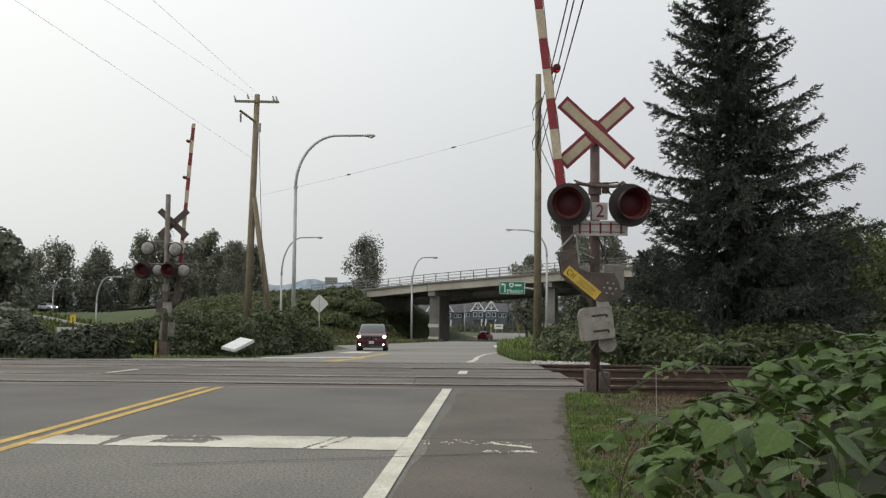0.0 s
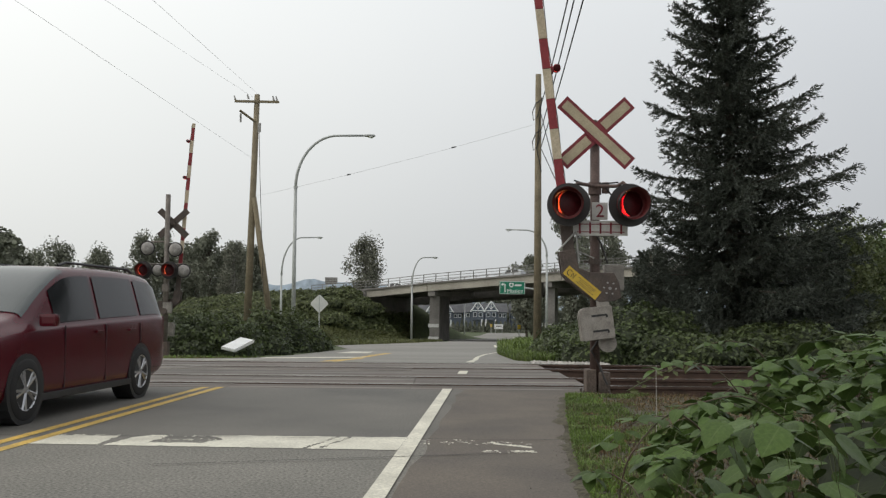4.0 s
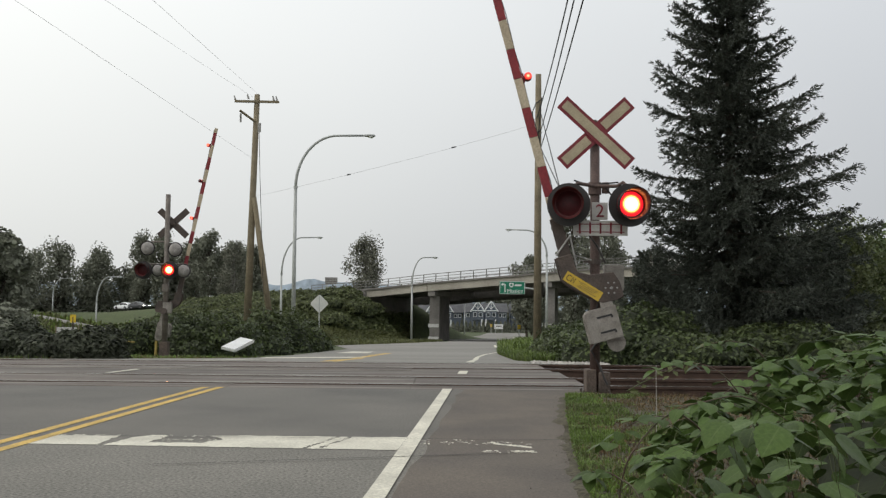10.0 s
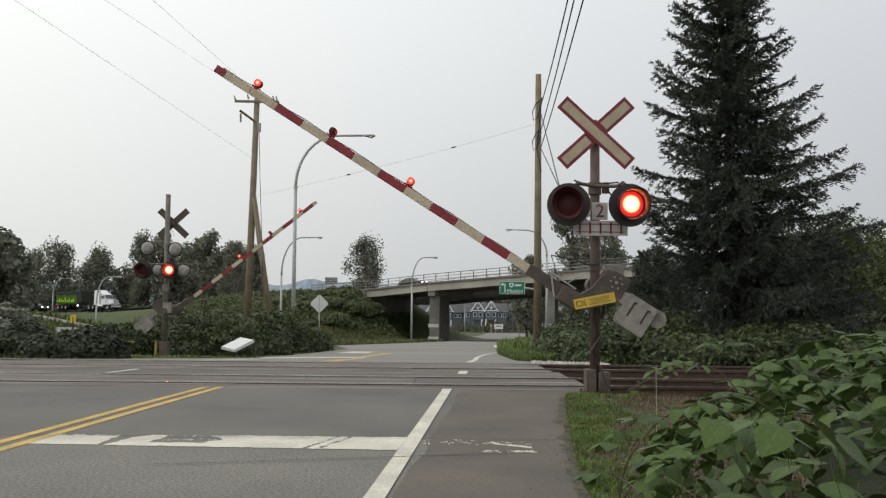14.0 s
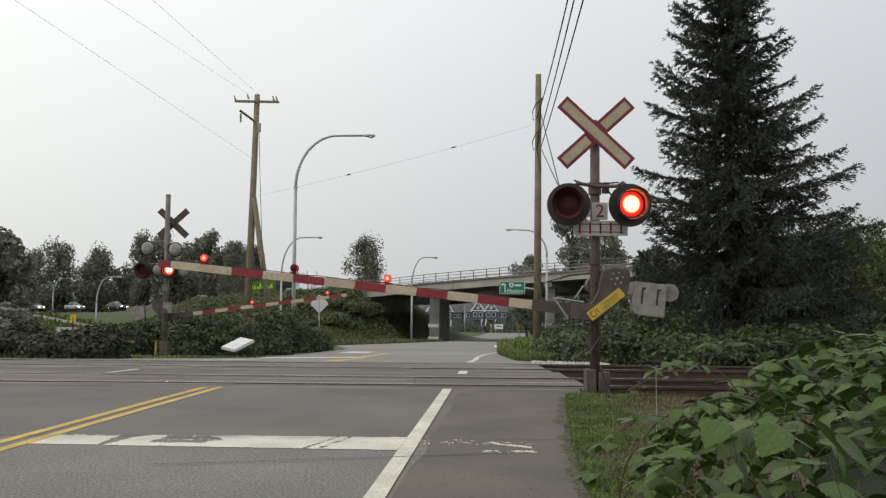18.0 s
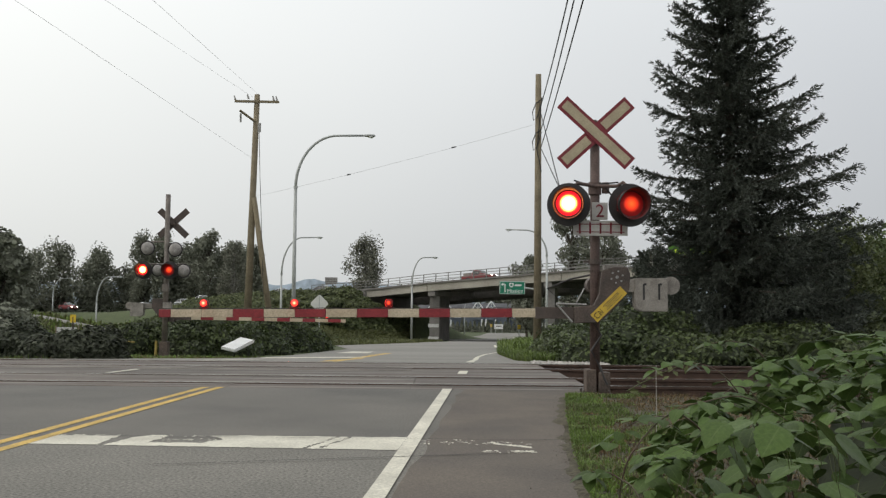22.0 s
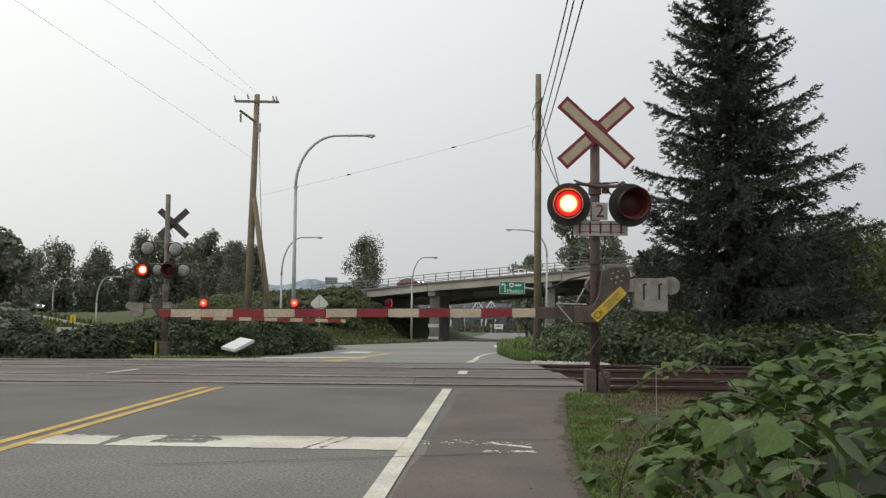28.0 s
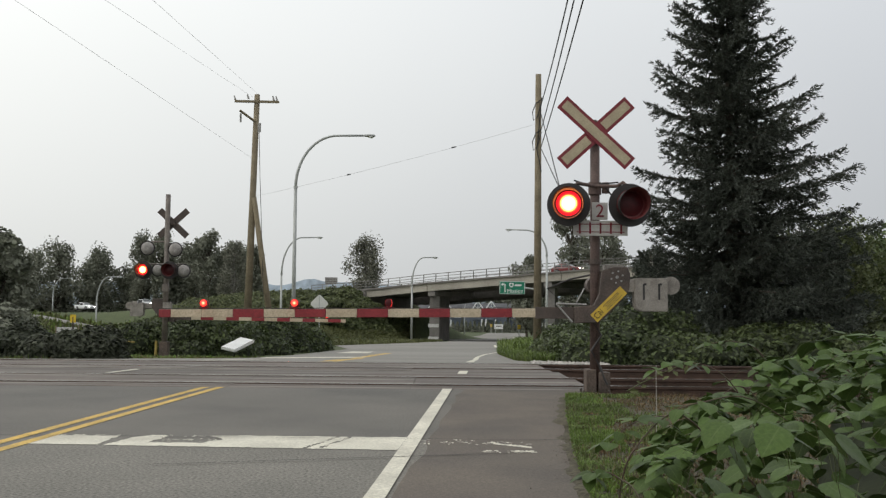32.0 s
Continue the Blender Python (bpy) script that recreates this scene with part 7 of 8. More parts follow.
def near_bramble():
    rng = random.Random(12)
    t = thing("bramble_bush", pose(0, 0, 0), "leafy green bramble bush with arching reddish canes", "bush")
    meshes = [leaf_mesh("leaf", 0.100, 0.084, 0.16), leaf_mesh("leaf", 0.088, 0.066, 0.30), leaf_mesh("leaf", 0.108, 0.080, 0.06), leaf_mesh("leaf", 0.074, 0.060, 0.22, 0.2)]
    faces = [[(list(f.vertices), list(f.loop_indices)) for f in me.polygons] for me in meshes]
    uvs = [[tuple(me.uv_layers[0].data[i].uv) for i in range(len(me.loops))] for me in meshes]
    joined_v, joined_f, joined_uv = [], [], []

    def single(m, pick=4):
        ob = new("leaf", meshes[rng.randrange(pick)])
        ob.parent = t
        ob.matrix_basis = m

    def join(m, pick=4):
        i = rng.randrange(pick)
        b = len(joined_v)
        joined_v.extend(tuple(m @ v.co) for v in meshes[i].vertices)
        for idx, loops in faces[i]:
            for tri in ((0, 1, 2), (0, 2, 3))[:len(idx) - 2]:
                joined_f.append([idx[q] + b for q in tri])
                joined_uv.extend(uvs[i][loops[q]] for q in tri)

    # trifoliate sprays over the canopy and down its face
    spots = []
    while len(spots) < 560:
        x, y = rng.uniform(0.5, 3.3), rng.uniform(1.45, 5.8)
        h = bramble_top(x, y)
        if h < 0.34 or x / y > 0.62 or (y < 2.3 and x / y > 0.42) or noise.noise((x * 3.1, y * 2.3, 8)) < -0.12:
            continue
        low = 0.5 if y < 2.7 else 0.82
        z = h * rng.uniform(low, 1.04) + 0.03 * math.sin(x * 9)
        spots.append((x, y, z))
    spots.sort(key=lambda p: p[1])
    for i, (x, y, z) in enumerate(spots):
        yaw = rng.uniform(0, 360)
        pitch = rng.uniform(-34, 6)
        size = rng.uniform(0.78, 1.24)
        for j, (turn, k) in enumerate(((0, 1.0), (72, 0.82), (-72, 0.82))):
            m = Matrix.Translation((x, y, z)) @ pose(0, 0, 0, pitch + rng.uniform(-15, 15), rng.uniform(-25, 25), yaw + turn + rng.uniform(-12, 12)) @ Matrix.Translation((0, 0.018, 0)) @ Matrix.Scale(size * k, 4)
            (single if i < 100 else join)(m)
        if i < 260:
            a = radians(yaw - 90)
            bm = B()
            tube(bm, [(x, y, z), (x + 0.06 * math.cos(a), y + 0.06 * math.sin(a), z - 0.02), (x + 0.12 * math.cos(a), y + 0.12 * math.sin(a), z - 0.08)], [0.0007, 0.0008, 0.001], 5)
            part("leaf_stalk", bm, "stalk", t)
    # inner leaves, smaller and in the shade; unseen ones beyond the view block skylight
    for _ in range(4200):
        x, y = rng.uniform(0.6, 3.5), rng.uniform(0.9, 5.8)
        h = bramble_top(x, y)
        if h < 0.3 or (x / y < 0.7 and noise.noise((x * 2.6, y * 2.0, 3)) < -0.05):
            continue
        join(Matrix.Translation((x, y, h * rng.uniform(0.2, 0.86 if x / y < 0.62 else 1.1))) @ pose(0, 0, 0, rng.uniform(-60, 20), rng.uniform(-40, 40), rng.uniform(0, 360)) @ Matrix.Scale(rng.uniform(0.5, 0.95), 4))
    # arching canes through the bush
    for i in range(7):
        x0, y0 = rng.uniform(1.3, 2.2), rng.uniform(3.6, 4.8)
        a = rng.uniform(math.pi * 0.6, math.pi * 1.5)
        ln, top = rng.uniform(0.4, 0.8), rng.uniform(0.45, 0.9)
        pts = [(x0 + math.cos(a) * ln * k, y0 + math.sin(a) * ln * k * 0.7, max(0.02, top * (1 - (k * 1.5 - 0.75) ** 2 * 1.6 + 0.02))) for k in np.linspace(0, 1, 16)]
        bm = B()
        tube(bm, pts, [0.0032 - 0.00014 * j for j in range(16)], 6)
        part("cane", bm, "cane", t, smooth=True)
    # the long canes that arch out over the grass, leafy along some of their length
    for line, leafy in (([(0.55, 3.25, 0.02), (0.56, 3.15, 0.30), (0.57, 3.05, 0.56), (0.61, 3.0, 0.67), (0.70, 3.0, 0.76), (0.82, 3.02, 0.80), (1.0, 3.1, 0.80), (1.3, 3.3, 0.62)], (0.55, 0.62, 0.70)),
                        ([(0.70, 2.9, 0.30), (0.60, 2.95, 0.52), (0.55, 3.0, 0.565), (0.50, 3.0, 0.585), (0.46, 3.0, 0.575)], (0.65, 0.85, 1.0)),
                        ([(1.25, 3.6, 0.35), (0.86, 3.3, 0.70), (0.74, 3.2, 0.735), (0.62, 3.15, 0.715), (0.54, 3.1, 0.66)], (0.55, 0.68, 0.82, 1.0)),
                        ([(1.5, 4.3, 0.4), (1.25, 4.2, 0.78), (1.06, 4.2, 0.86), (0.93, 4.15, 0.83)], (0.5, 0.65, 0.8, 1.0)),
                        ([(1.9, 4.9, 0.4), (1.62, 4.85, 0.85), (1.46, 4.8, 0.93), (1.34, 4.8, 0.92)], (0.5, 0.65, 0.8, 1.0)),
                        ([(0.86, 2.6, 0.10), (0.80, 2.6, 0.42), (0.72, 2.65, 0.55), (0.66, 2.7, 0.60)], ())):
        pts = [Vector(p) for p in line]
        fine = []
        for j in range(len(pts) - 1):
            p0, p1, p2, p3 = pts[max(j - 1, 0)], pts[j], pts[j + 1], pts[min(j + 2, len(pts) - 1)]
            for q in np.linspace(0, 1, 6)[:-1]:
                fine.append(0.5 * (2 * p1 + (p2 - p0) * q + (2 * p0 - 5 * p1 + 4 * p2 - p3) * q * q + (3 * p1 - p0 - 3 * p2 + p3) * q ** 3))
        fine.append(pts[-1])
        bm = B()
        tube(bm, [tuple(p) for p in fine], [0.0036 - 0.002 * j / len(fine) for j in range(len(fine))], 6)
        part("cane", bm, "cane", t, smooth=True)
        for q in leafy:
            p = fine[min(len(fine) - 1, int(q * len(fine)))]
            yaw = rng.uniform(80, 200)
            for turn in (0, 65, -65):
                single(Matrix.Translation((p.x, p.y, p.z + 0.004)) @ pose(0, 0, 0, rng.uniform(-30, 5), rng.uniform(-20, 20), yaw + turn) @ Matrix.Translation((0, 0.02, 0)) @ Matrix.Scale(rng.uniform(0.5, 0.8), 4))
    # large leaves held out on the near side of the bush, on stalks from its heart
    for i in range(22):
        y = rng.uniform(1.75, 2.4)
        x, z = y * rng.uniform(0.26, 0.41), H_EYE - y * rng.uniform(0.10, 0.21)
        yaw = 180 + rng.uniform(-95, 95)
        single(Matrix.Translation((x, y, z)) @ pose(0, 0, 0, rng.uniform(-52, -12), rng.uniform(-22, 22), yaw) @ Matrix.Scale(rng.uniform(0.7, 1.0), 4), 3)
        bm = B()
        tube(bm, [(x, y, z), (x + 0.02, y + 0.05, z - 0.015), (x + 0.05, y + 0.11, z - 0.05), (x + 0.09, y + 0.2, z - 0.12)], [0.0007, 0.0008, 0.0009, 0.001], 5)
        part("leaf_stalk", bm, "stalk", t)
    o = fast("foliage", joined_v, joined_f, "bramble", t, smooth=True)
    layer = o.data.uv_layers.new(name="blade")
    layer.data.foreach_set("uv", np.array(joined_uv, np.float32).ravel())
    tagged(o, kind="stuff")
    # one thin pale upright stake and a yellowed twig
    bm = B()
    tube(bm, [(1.33, 6.0, 0.05), (1.332, 6.0, 0.45), (1.33, 6.0, 0.74)], [0.003, 0.0025, 0.002], 6)
    part("stake", bm, "stake", t, "thin pale upright stake")
    bm = B()
    tube(bm, [(1.15, 6.0, 0.58), (1.22, 6.0, 0.62), (1.36, 6.0, 0.69), (1.50, 6.0, 0.75)], [0.004, 0.004, 0.003, 0.002], 6)
    part("yellow_twig", bm, "field_grass", t, "yellow-green fern-like twig")
    v, f = leaves(np.array([(1.19 + 0.033 * k, 6.0 + rng.uniform(-0.02, 0.02), 0.60 + 0.0135 * k + (0.022 if k % 2 else -0.018)) for k in range(11)]), np.tile((0.0, -0.7, 0.5), (11, 1)), 0.03, np.random.default_rng(9), stretch=1.7, tilt=0.3)
    fast("twig_leaves", v, f, "field_grass", t)
    # bare dead stems, some forked, standing and leaning before the bush
    for i in range(150):
        x0, y0 = rng.uniform(0.62, 2.0), rng.uniform(2.3, 7.5)
        if x0 / y0 < 0.19 or x0 / y0 > 0.30:
            continue
        a = rng.uniform(0, 2 * math.pi)
        ln = rng.uniform(0.12, 0.46)
        lean = rng.uniform(0.2, 1.0)
        line = [(x0 + math.cos(a) * ln * k * lean, y0 + math.sin(a) * ln * k * 0.5 * lean, 0.03 + ln * k * (1.1 - 0.35 * lean * k)) for k in (0, 0.35, 0.7, 1)]
        bm = B()
        tube(bm, line, [0.0024, 0.0019, 0.0014, 0.0009], 5)
        if i % 2:
            p = line[2]
            tube(bm, [p, (p[0] + rng.uniform(-0.07, 0.07), p[1], p[2] + rng.uniform(0.03, 0.09))], [0.0013, 0.0007], 4)
        part("dead_stem", bm, "twig" if i % 3 else "cane", t)
    # filler lumps in the bush's heart, the gaps' shade in their dark colour
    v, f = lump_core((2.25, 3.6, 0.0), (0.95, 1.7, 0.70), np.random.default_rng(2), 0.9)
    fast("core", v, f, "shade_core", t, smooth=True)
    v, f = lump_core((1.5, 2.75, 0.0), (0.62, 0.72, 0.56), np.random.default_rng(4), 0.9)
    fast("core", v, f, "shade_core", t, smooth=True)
    return t


near_bramble()

# ---- vehicles ----
def loft(stations, sections):
    """Corners of a body shell: at each station along y a half section of (x, z), mirrored."""
    rings = []
    for y, half in zip(stations, sections):
        ring = [(x, y, z) for x, z in half] + [(-x, y, z) for x, z in half[::-1]]
        rings.append(ring)
    return rings


def shell(bm, rings, close=True):
    vs = [[bm.verts.new(p) for p in r] for r in rings]
    n = len(vs[0])
    for a, b in zip(vs, vs[1:]):
        for k in range(n):
            try:
                bm.faces.new((a[k], a[(k + 1) % n], b[(k + 1) % n], b[k]))
            except ValueError:
                pass
    bm.faces.new(vs[0][::-1])
    bm.faces.new(vs[-1])
    bmesh.ops.recalc_face_normals(bm, faces=bm.faces[:])


def wheel(car, x, y, r, w, side, rim="alloy"):
    bm = B()
    prof = [(-w / 2, r * 0.66), (-w / 2, r * 0.9), (-w * 0.38, r), (w * 0.38, r), (w / 2, r * 0.9), (w / 2, r * 0.66)]
    seg = 28
    rings = [[bm.verts.new((px, pr * math.cos(2 * math.pi * i / seg), pr * math.sin(2 * math.pi * i / seg))) for px, pr in prof] for i in range(seg)]
    for i in range(seg):
        a, b = rings[i], rings[(i + 1) % seg]
        for k in range(len(prof) - 1):
            bm.faces.new((a[k], b[k], b[k + 1], a[k + 1]))
    bmesh.ops.recalc_face_normals(bm, faces=bm.faces[:])
    wh = part("wheel", bm, "rubber", car, smooth=True)
    wh.location = (x, y, r)
    bm = B()
    cyl(bm, (side * w * 0.22, 0, 0), (side * w * 0.30, 0, 0), r * 0.67, seg=24)
    part("brake_disc", bm, "plastic", wh)
    bm = B()
    cyl(bm, (side * w * 0.30, 0, 0), (side * w * 0.44, 0, 0), r * 0.16, seg=12)
    for i in range(5):
        a = 2 * math.pi * i / 5
        for da in (-0.16, 0.16):
            tube(bm, [(side * w * 0.40, 0.1 * r * math.cos(a), 0.1 * r * math.sin(a)), (side * w * 0.42, 0.66 * r * math.cos(a + da), 0.66 * r * math.sin(a + da))], r * 0.06, 5)
    ringv = [(side * w * 0.42, 0.66 * r * math.cos(2 * math.pi * i / 20), 0.66 * r * math.sin(2 * math.pi * i / 20)) for i in range(21)]
    tube(bm, ringv, r * 0.045, 6)
    part("rim", bm, rim, wh)
    return wh


def road_car(m, label, paint_mat, L=4.6, W=1.8, H=1.5, kind="car", lights="headlight_far", roof_from=None, detail=False, group=""):
    """A car that drives along its -y. The shell is lofted from bumper to tail; glass, lamps, grille and wheels are its parts."""
    car = thing("minivan" if detail else "car", m, label, "minivan" if detail else "car", group)
    w = W / 2
    g = 0.17 if not detail else 0.16
    if kind == "van":
        # y, bottom, belt or bonnet height, top height, belt half-width, top half-width
        st = [(0.00, 0.28, 0.70, 0.79, 0.84, 0.76), (0.05, 0.22, 0.79, 0.90, 0.92, 0.80), (0.20, 0.20, 0.87, 0.98, 0.97, 0.84), (0.60, 0.20, 0.94, 1.07, 0.99, 0.86), (1.02, 0.20, 0.99, 1.15, 1.0, 0.86), (1.45, 0.20, 1.01, 1.40, 1.0, 0.82), (1.90, 0.20, 1.03, 1.62, 1.0, 0.78), (2.25, 0.2, 1.04, 1.71, 1.0, 0.77),
              (2.9, 0.2, 1.06, 1.735, 1.0, 0.77), (3.6, 0.2, 1.08, 1.735, 1.0, 0.77), (4.3, 0.22, 1.10, 1.715, 0.99, 0.76), (4.85, 0.26, 1.11, 1.66, 0.97, 0.74), (5.05, 0.3, 1.08, 1.50, 0.94, 0.75), (5.14, 0.36, 0.95, 1.10, 0.9, 0.8)]
        ws, sides, back = (4, 7), [(5.5, 7.75), (7.9, 9.6), (9.75, 11.35)], (11, 12)
        axles = (0.98, 4.06)
        r = 0.345
    elif kind == "pickup":
        st = [(0.0, 0.35, 0.7, 0.8, 0.88, 0.8), (0.12, 0.3, 0.95, 1.05, 0.97, 0.9), (1.2, 0.3, 1.05, 1.15, 1.0, 0.9), (1.6, 0.3, 1.08, 1.25, 1.0, 0.86), (2.1, 0.3, 1.1, 1.75, 1.0, 0.76), (2.4, 0.3, 1.1, 1.85, 1.0, 0.76), (3.4, 0.3, 1.1, 1.84, 1.0, 0.76), (3.65, 0.3, 1.1, 1.3, 1.0, 0.9), (3.7, 0.3, 1.1, 1.14, 1.0, 0.95), (5.4, 0.36, 1.1, 1.14, 1.0, 0.95), (5.5, 0.45, 1.05, 1.08, 0.97, 0.92)]
        ws, sides, back = (3, 5), [(4.2, 6.0)], (6, 7)
        axles = (0.95, 4.3)
        r = 0.38
    else:
        s = L / 4.6
        t = H / 1.5
        st = [(0, 0.3, 0.52, 0.58, 0.85, 0.75), (0.08 * s, 0.22, 0.62 * t, 0.70 * t, 0.94, 0.82), (0.5 * s, 0.2, 0.74 * t, 0.84 * t, 0.99, 0.86), (1.25 * s, 0.2, 0.84 * t, 0.96 * t, 1, 0.84), (1.65 * s, 0.2, 0.86 * t, 1.2 * t, 1, 0.76), (2.05 * s, 0.2, 0.88 * t, 1.42 * t, 1, 0.7), (2.5 * s, 0.2, 0.9 * t, 1.5 * t, 1, 0.69), (3.2 * s, 0.2, 0.92 * t, 1.48 * t, 1, 0.69),
              (3.8 * s, 0.22, 0.94 * t, (1.42 if H > 1.6 else 1.3) * t, 0.99, 0.7), (4.3 * s, 0.25, 0.94 * t, (1.3 if H > 1.6 else 1.03) * t, 0.96, 0.74), (4.55 * s, 0.3, 0.86 * t, (1.0 if H > 1.6 else 0.93) * t, 0.92, 0.78), (4.6 * s, 0.36, 0.7 * t, 0.76 * t, 0.86, 0.78)]
        ws, sides, back = (3, 6), [(4.4, 6.4), (6.6, 8.6)], (8, 9)
        axles = (0.85 * s, 3.55 * s)
        r = 0.33 if H < 1.6 else 0.37

    def section(y, zb, zbelt, zt, kb, kt):
        zm = zb + (zbelt - zb) * 0.45
        return [(w * kb * 0.9, y, zb), (w * kb * 0.985, y, zb + 0.10), (w * kb, y, zm), (w * kb * 0.985, y, zbelt - 0.05), (w * kb * 0.96, y, zbelt), (w * kt + (w * kb - w * kt) * 0.08, y, zt - 0.07), (w * kt * 0.92, y, zt - 0.012), (w * kt * 0.5, y, zt + 0.012), (0.0, y, zt + 0.018)]

    grid = np.array([section(*row) for row in st])

    def spline(pts, u):
        """A smooth curve through control rows at a fractional index."""
        n = len(pts)
        k = min(max(int(u), 0), n - 2)
        f = u - k
        p1, p2 = pts[k], pts[k + 1]
        m1 = (p2 - pts[max(k - 1, 0)]) * (0.5 if k > 0 else 1.0)
        m2 = (pts[min(k + 2, n - 1)] - p1) * (0.5 if k + 2 < n else 1.0)
        lim = 0.9 * np.abs(p2 - p1) + 0.02
        m1, m2 = np.clip(m1, -lim * 1.6, lim * 1.6), np.clip(m2, -lim * 1.6, lim * 1.6)
        return (2 * f ** 3 - 3 * f ** 2 + 1) * p1 + (f ** 3 - 2 * f ** 2 + f) * m1 + (-2 * f ** 3 + 3 * f ** 2) * p2 + (f ** 3 - f ** 2) * m2

    def skin(i, j):
        """A place on one half of the shell: i along the car, j from the sill over the roof edge to the middle."""
        return spline(spline(grid, i), j)

    def at(i):
        return skin(i, 0)[1], [(skin(i, j)[0], skin(i, j)[2]) for j in range(9)]

    def patch(name, material, i0, i1, j0, j1, sd, lift, ni=8, nj=5, whole=False, label=""):
        """A piece of the shell, lifted off it along the normal: one side, or right across the middle."""
        bm = B()
        rows = []
        for i in np.linspace(i0, i1, ni):
            row = []
            js = [(j, 1) for j in np.linspace(j0, j1, nj)]
            if whole:
                js = js + [(j, -1) for j, _ in js[-2::-1]]
            for j, flip in js:
                p = skin(i, j)
                du = skin(min(i + 0.05, len(st) - 1), j) - skin(max(i - 0.05, 0), j)
                dv = skin(i, min(j + 0.05, 8)) - skin(i, max(j - 0.05, 0))
                n = np.cross(dv, du)
                n = n / (np.linalg.norm(n) + 1e-9)
                if n[0] * p[0] < 0 and j < 6 or n[2] < 0 and j >= 6:
                    n = -n
                q = p + n * lift
                row.append(bm.verts.new((q[0] * flip * sd, q[1], q[2])))
            rows.append(row)
        for a, b in zip(rows, rows[1:]):
            for k in range(len(a) - 1):
                bm.faces.new((a[k], b[k], b[k + 1], a[k + 1]))
        bmesh.ops.recalc_face_normals(bm, faces=bm.faces[:])
        return part(name, bm, material, car, label, smooth=True)

    step = 4 if detail else 2
    rings = []
    for i in np.linspace(0, len(st) - 1, (len(st) - 1) * step + 1):
        half = [tuple(skin(i, j)) for j in np.linspace(0, 8, 8 * (3 if detail else 1) + 1)]
        rings.append(half + [(-x, y, z) for x, y, z in half[-2::-1]])
    bm = B()
    shell(bm, rings)
    body = part("body", bm, paint_mat, car, smooth=True)
    # glass a little proud of the shell
    patch("windscreen", "car_glass", ws[0] + 0.12, ws[1] - 0.25, 5.12, 8, 1, 0.012, 9, 8, True)
    for s0, s1 in sides:
        for sd in (-1, 1):
            patch("side_window", "side_glass", s0, s1, 4.08, 4.90, sd, 0.011, 8, 4)
    bm = B()
    rows = []
    for i in np.linspace(back[0] + 0.2, back[1] - 0.1, 3):
        y, h = at(i)
        rows.append([bm.verts.new((x * 0.9, y + 0.015, z + 0.012)) for x, z in (h[5], h[7])] + [bm.verts.new((-x * 0.9, y + 0.015, z + 0.012)) for x, z in (h[7], h[5])])
    for a, b in zip(rows, rows[1:]):
        for k in range(3):
            bm.faces.new((a[k], b[k], b[k + 1], a[k + 1]))
    part("rear_window", bm, "car_glass", car)
    wheels = []
    for y in axles:
        for sd in (-1, 1):
            bm = B()
            cyl(bm, (sd * (w - 0.26), y, r), (sd * (w + 0.004), y, r), r * 1.13, seg=24)
            part("wheel_arch", bm, "plastic", car)
            wheels.append(wheel(car, sd * (w - 0.09), y, r, 0.22, sd))
    zl = st[1][2] - 0.02
    for sd in (-1, 1):
        if detail:
            patch("headlight", "lamp_glass", 0.9, 2.35, 3.75, 6.2, sd, 0.008, 8, 8, label="lit headlight behind clear glass")
            bm = B()
            bmesh.ops.create_uvsphere(bm, u_segments=16, v_segments=10, radius=1, matrix=Matrix.Translation((sd * 0.80, 0.14, 0.865)) @ Matrix.Diagonal((0.125, 0.12, 0.088, 1)))
            part("headlight_bulb", bm, lights, car, "glowing bulb", smooth=True)
        else:
            bm = B()
            box(bm, (sd * w * 0.70, 0.06, zl), (w * 0.34, 0.14, 0.13), bevel=0.03)
            part("headlight", bm, lights, car, "lit headlight")
        bm = B()
        y1 = st[-1][0]
        box(bm, (sd * w * 0.80, y1 - 0.05, st[-1][2] + (0.0 if detail else -0.05)), (w * 0.22, 0.1, 0.3 if detail else 0.16), bevel=0.03)
        part("tail_light", bm, "lens_dark", car)
        bm = B()
        ym = at(ws[0] + 0.6)[0]
        box(bm, (sd * (w + 0.09), ym, st[ws[0]][2] + 0.10), (0.2, 0.1, 0.14), bevel=0.035)
        part("mirror", bm, paint_mat, car)
    bm = B()
    zl = 0.80 if detail else zl
    box(bm, (0, 0.03, zl - (0.0 if detail else 0.06)), (w * (1.14 if detail else 0.9), 0.10, 0.25 if detail else 0.12), bevel=0.035)
    gr = part("grille", bm, "plastic", car)
    if detail:
        bm = B()
        box(bm, (0, -0.026, zl), (0.075, 0.024, 0.27), bevel=0.01)
        box(bm, (0, -0.024, zl - 0.005), (w * 1.12, 0.018, 0.03), bevel=0.006)
        part("grille_bar", bm, paint_mat, gr)
        bm = B()
        box(bm, (0.28, -0.024, zl - 0.05), (0.2, 0.01, 0.02))
        part("badge", bm, "chrome", gr)
        bm = B()
        box(bm, (0, -0.006, 0.385), (w * 1.30, 0.05, 0.11), bevel=0.03)
        part("lower_grille", bm, "plastic", car)
        bm = B()
        box(bm, (0, -0.012, 0.285), (w * 1.5, 0.05, 0.022), bevel=0.008)
        part("bumper_trim", bm, "galv", car)
        for sd in (-1, 1):
            bm = B()
            cyl(bm, (sd * 0.76, 0.0, 0.40), (sd * 0.76, 0.1, 0.40), 0.055, seg=16)
            part("fog_light", bm, "headlight", car, "lit fog light")
            bm = B()
            ya, yb = at(5.3)[0], at(11.2)[0]
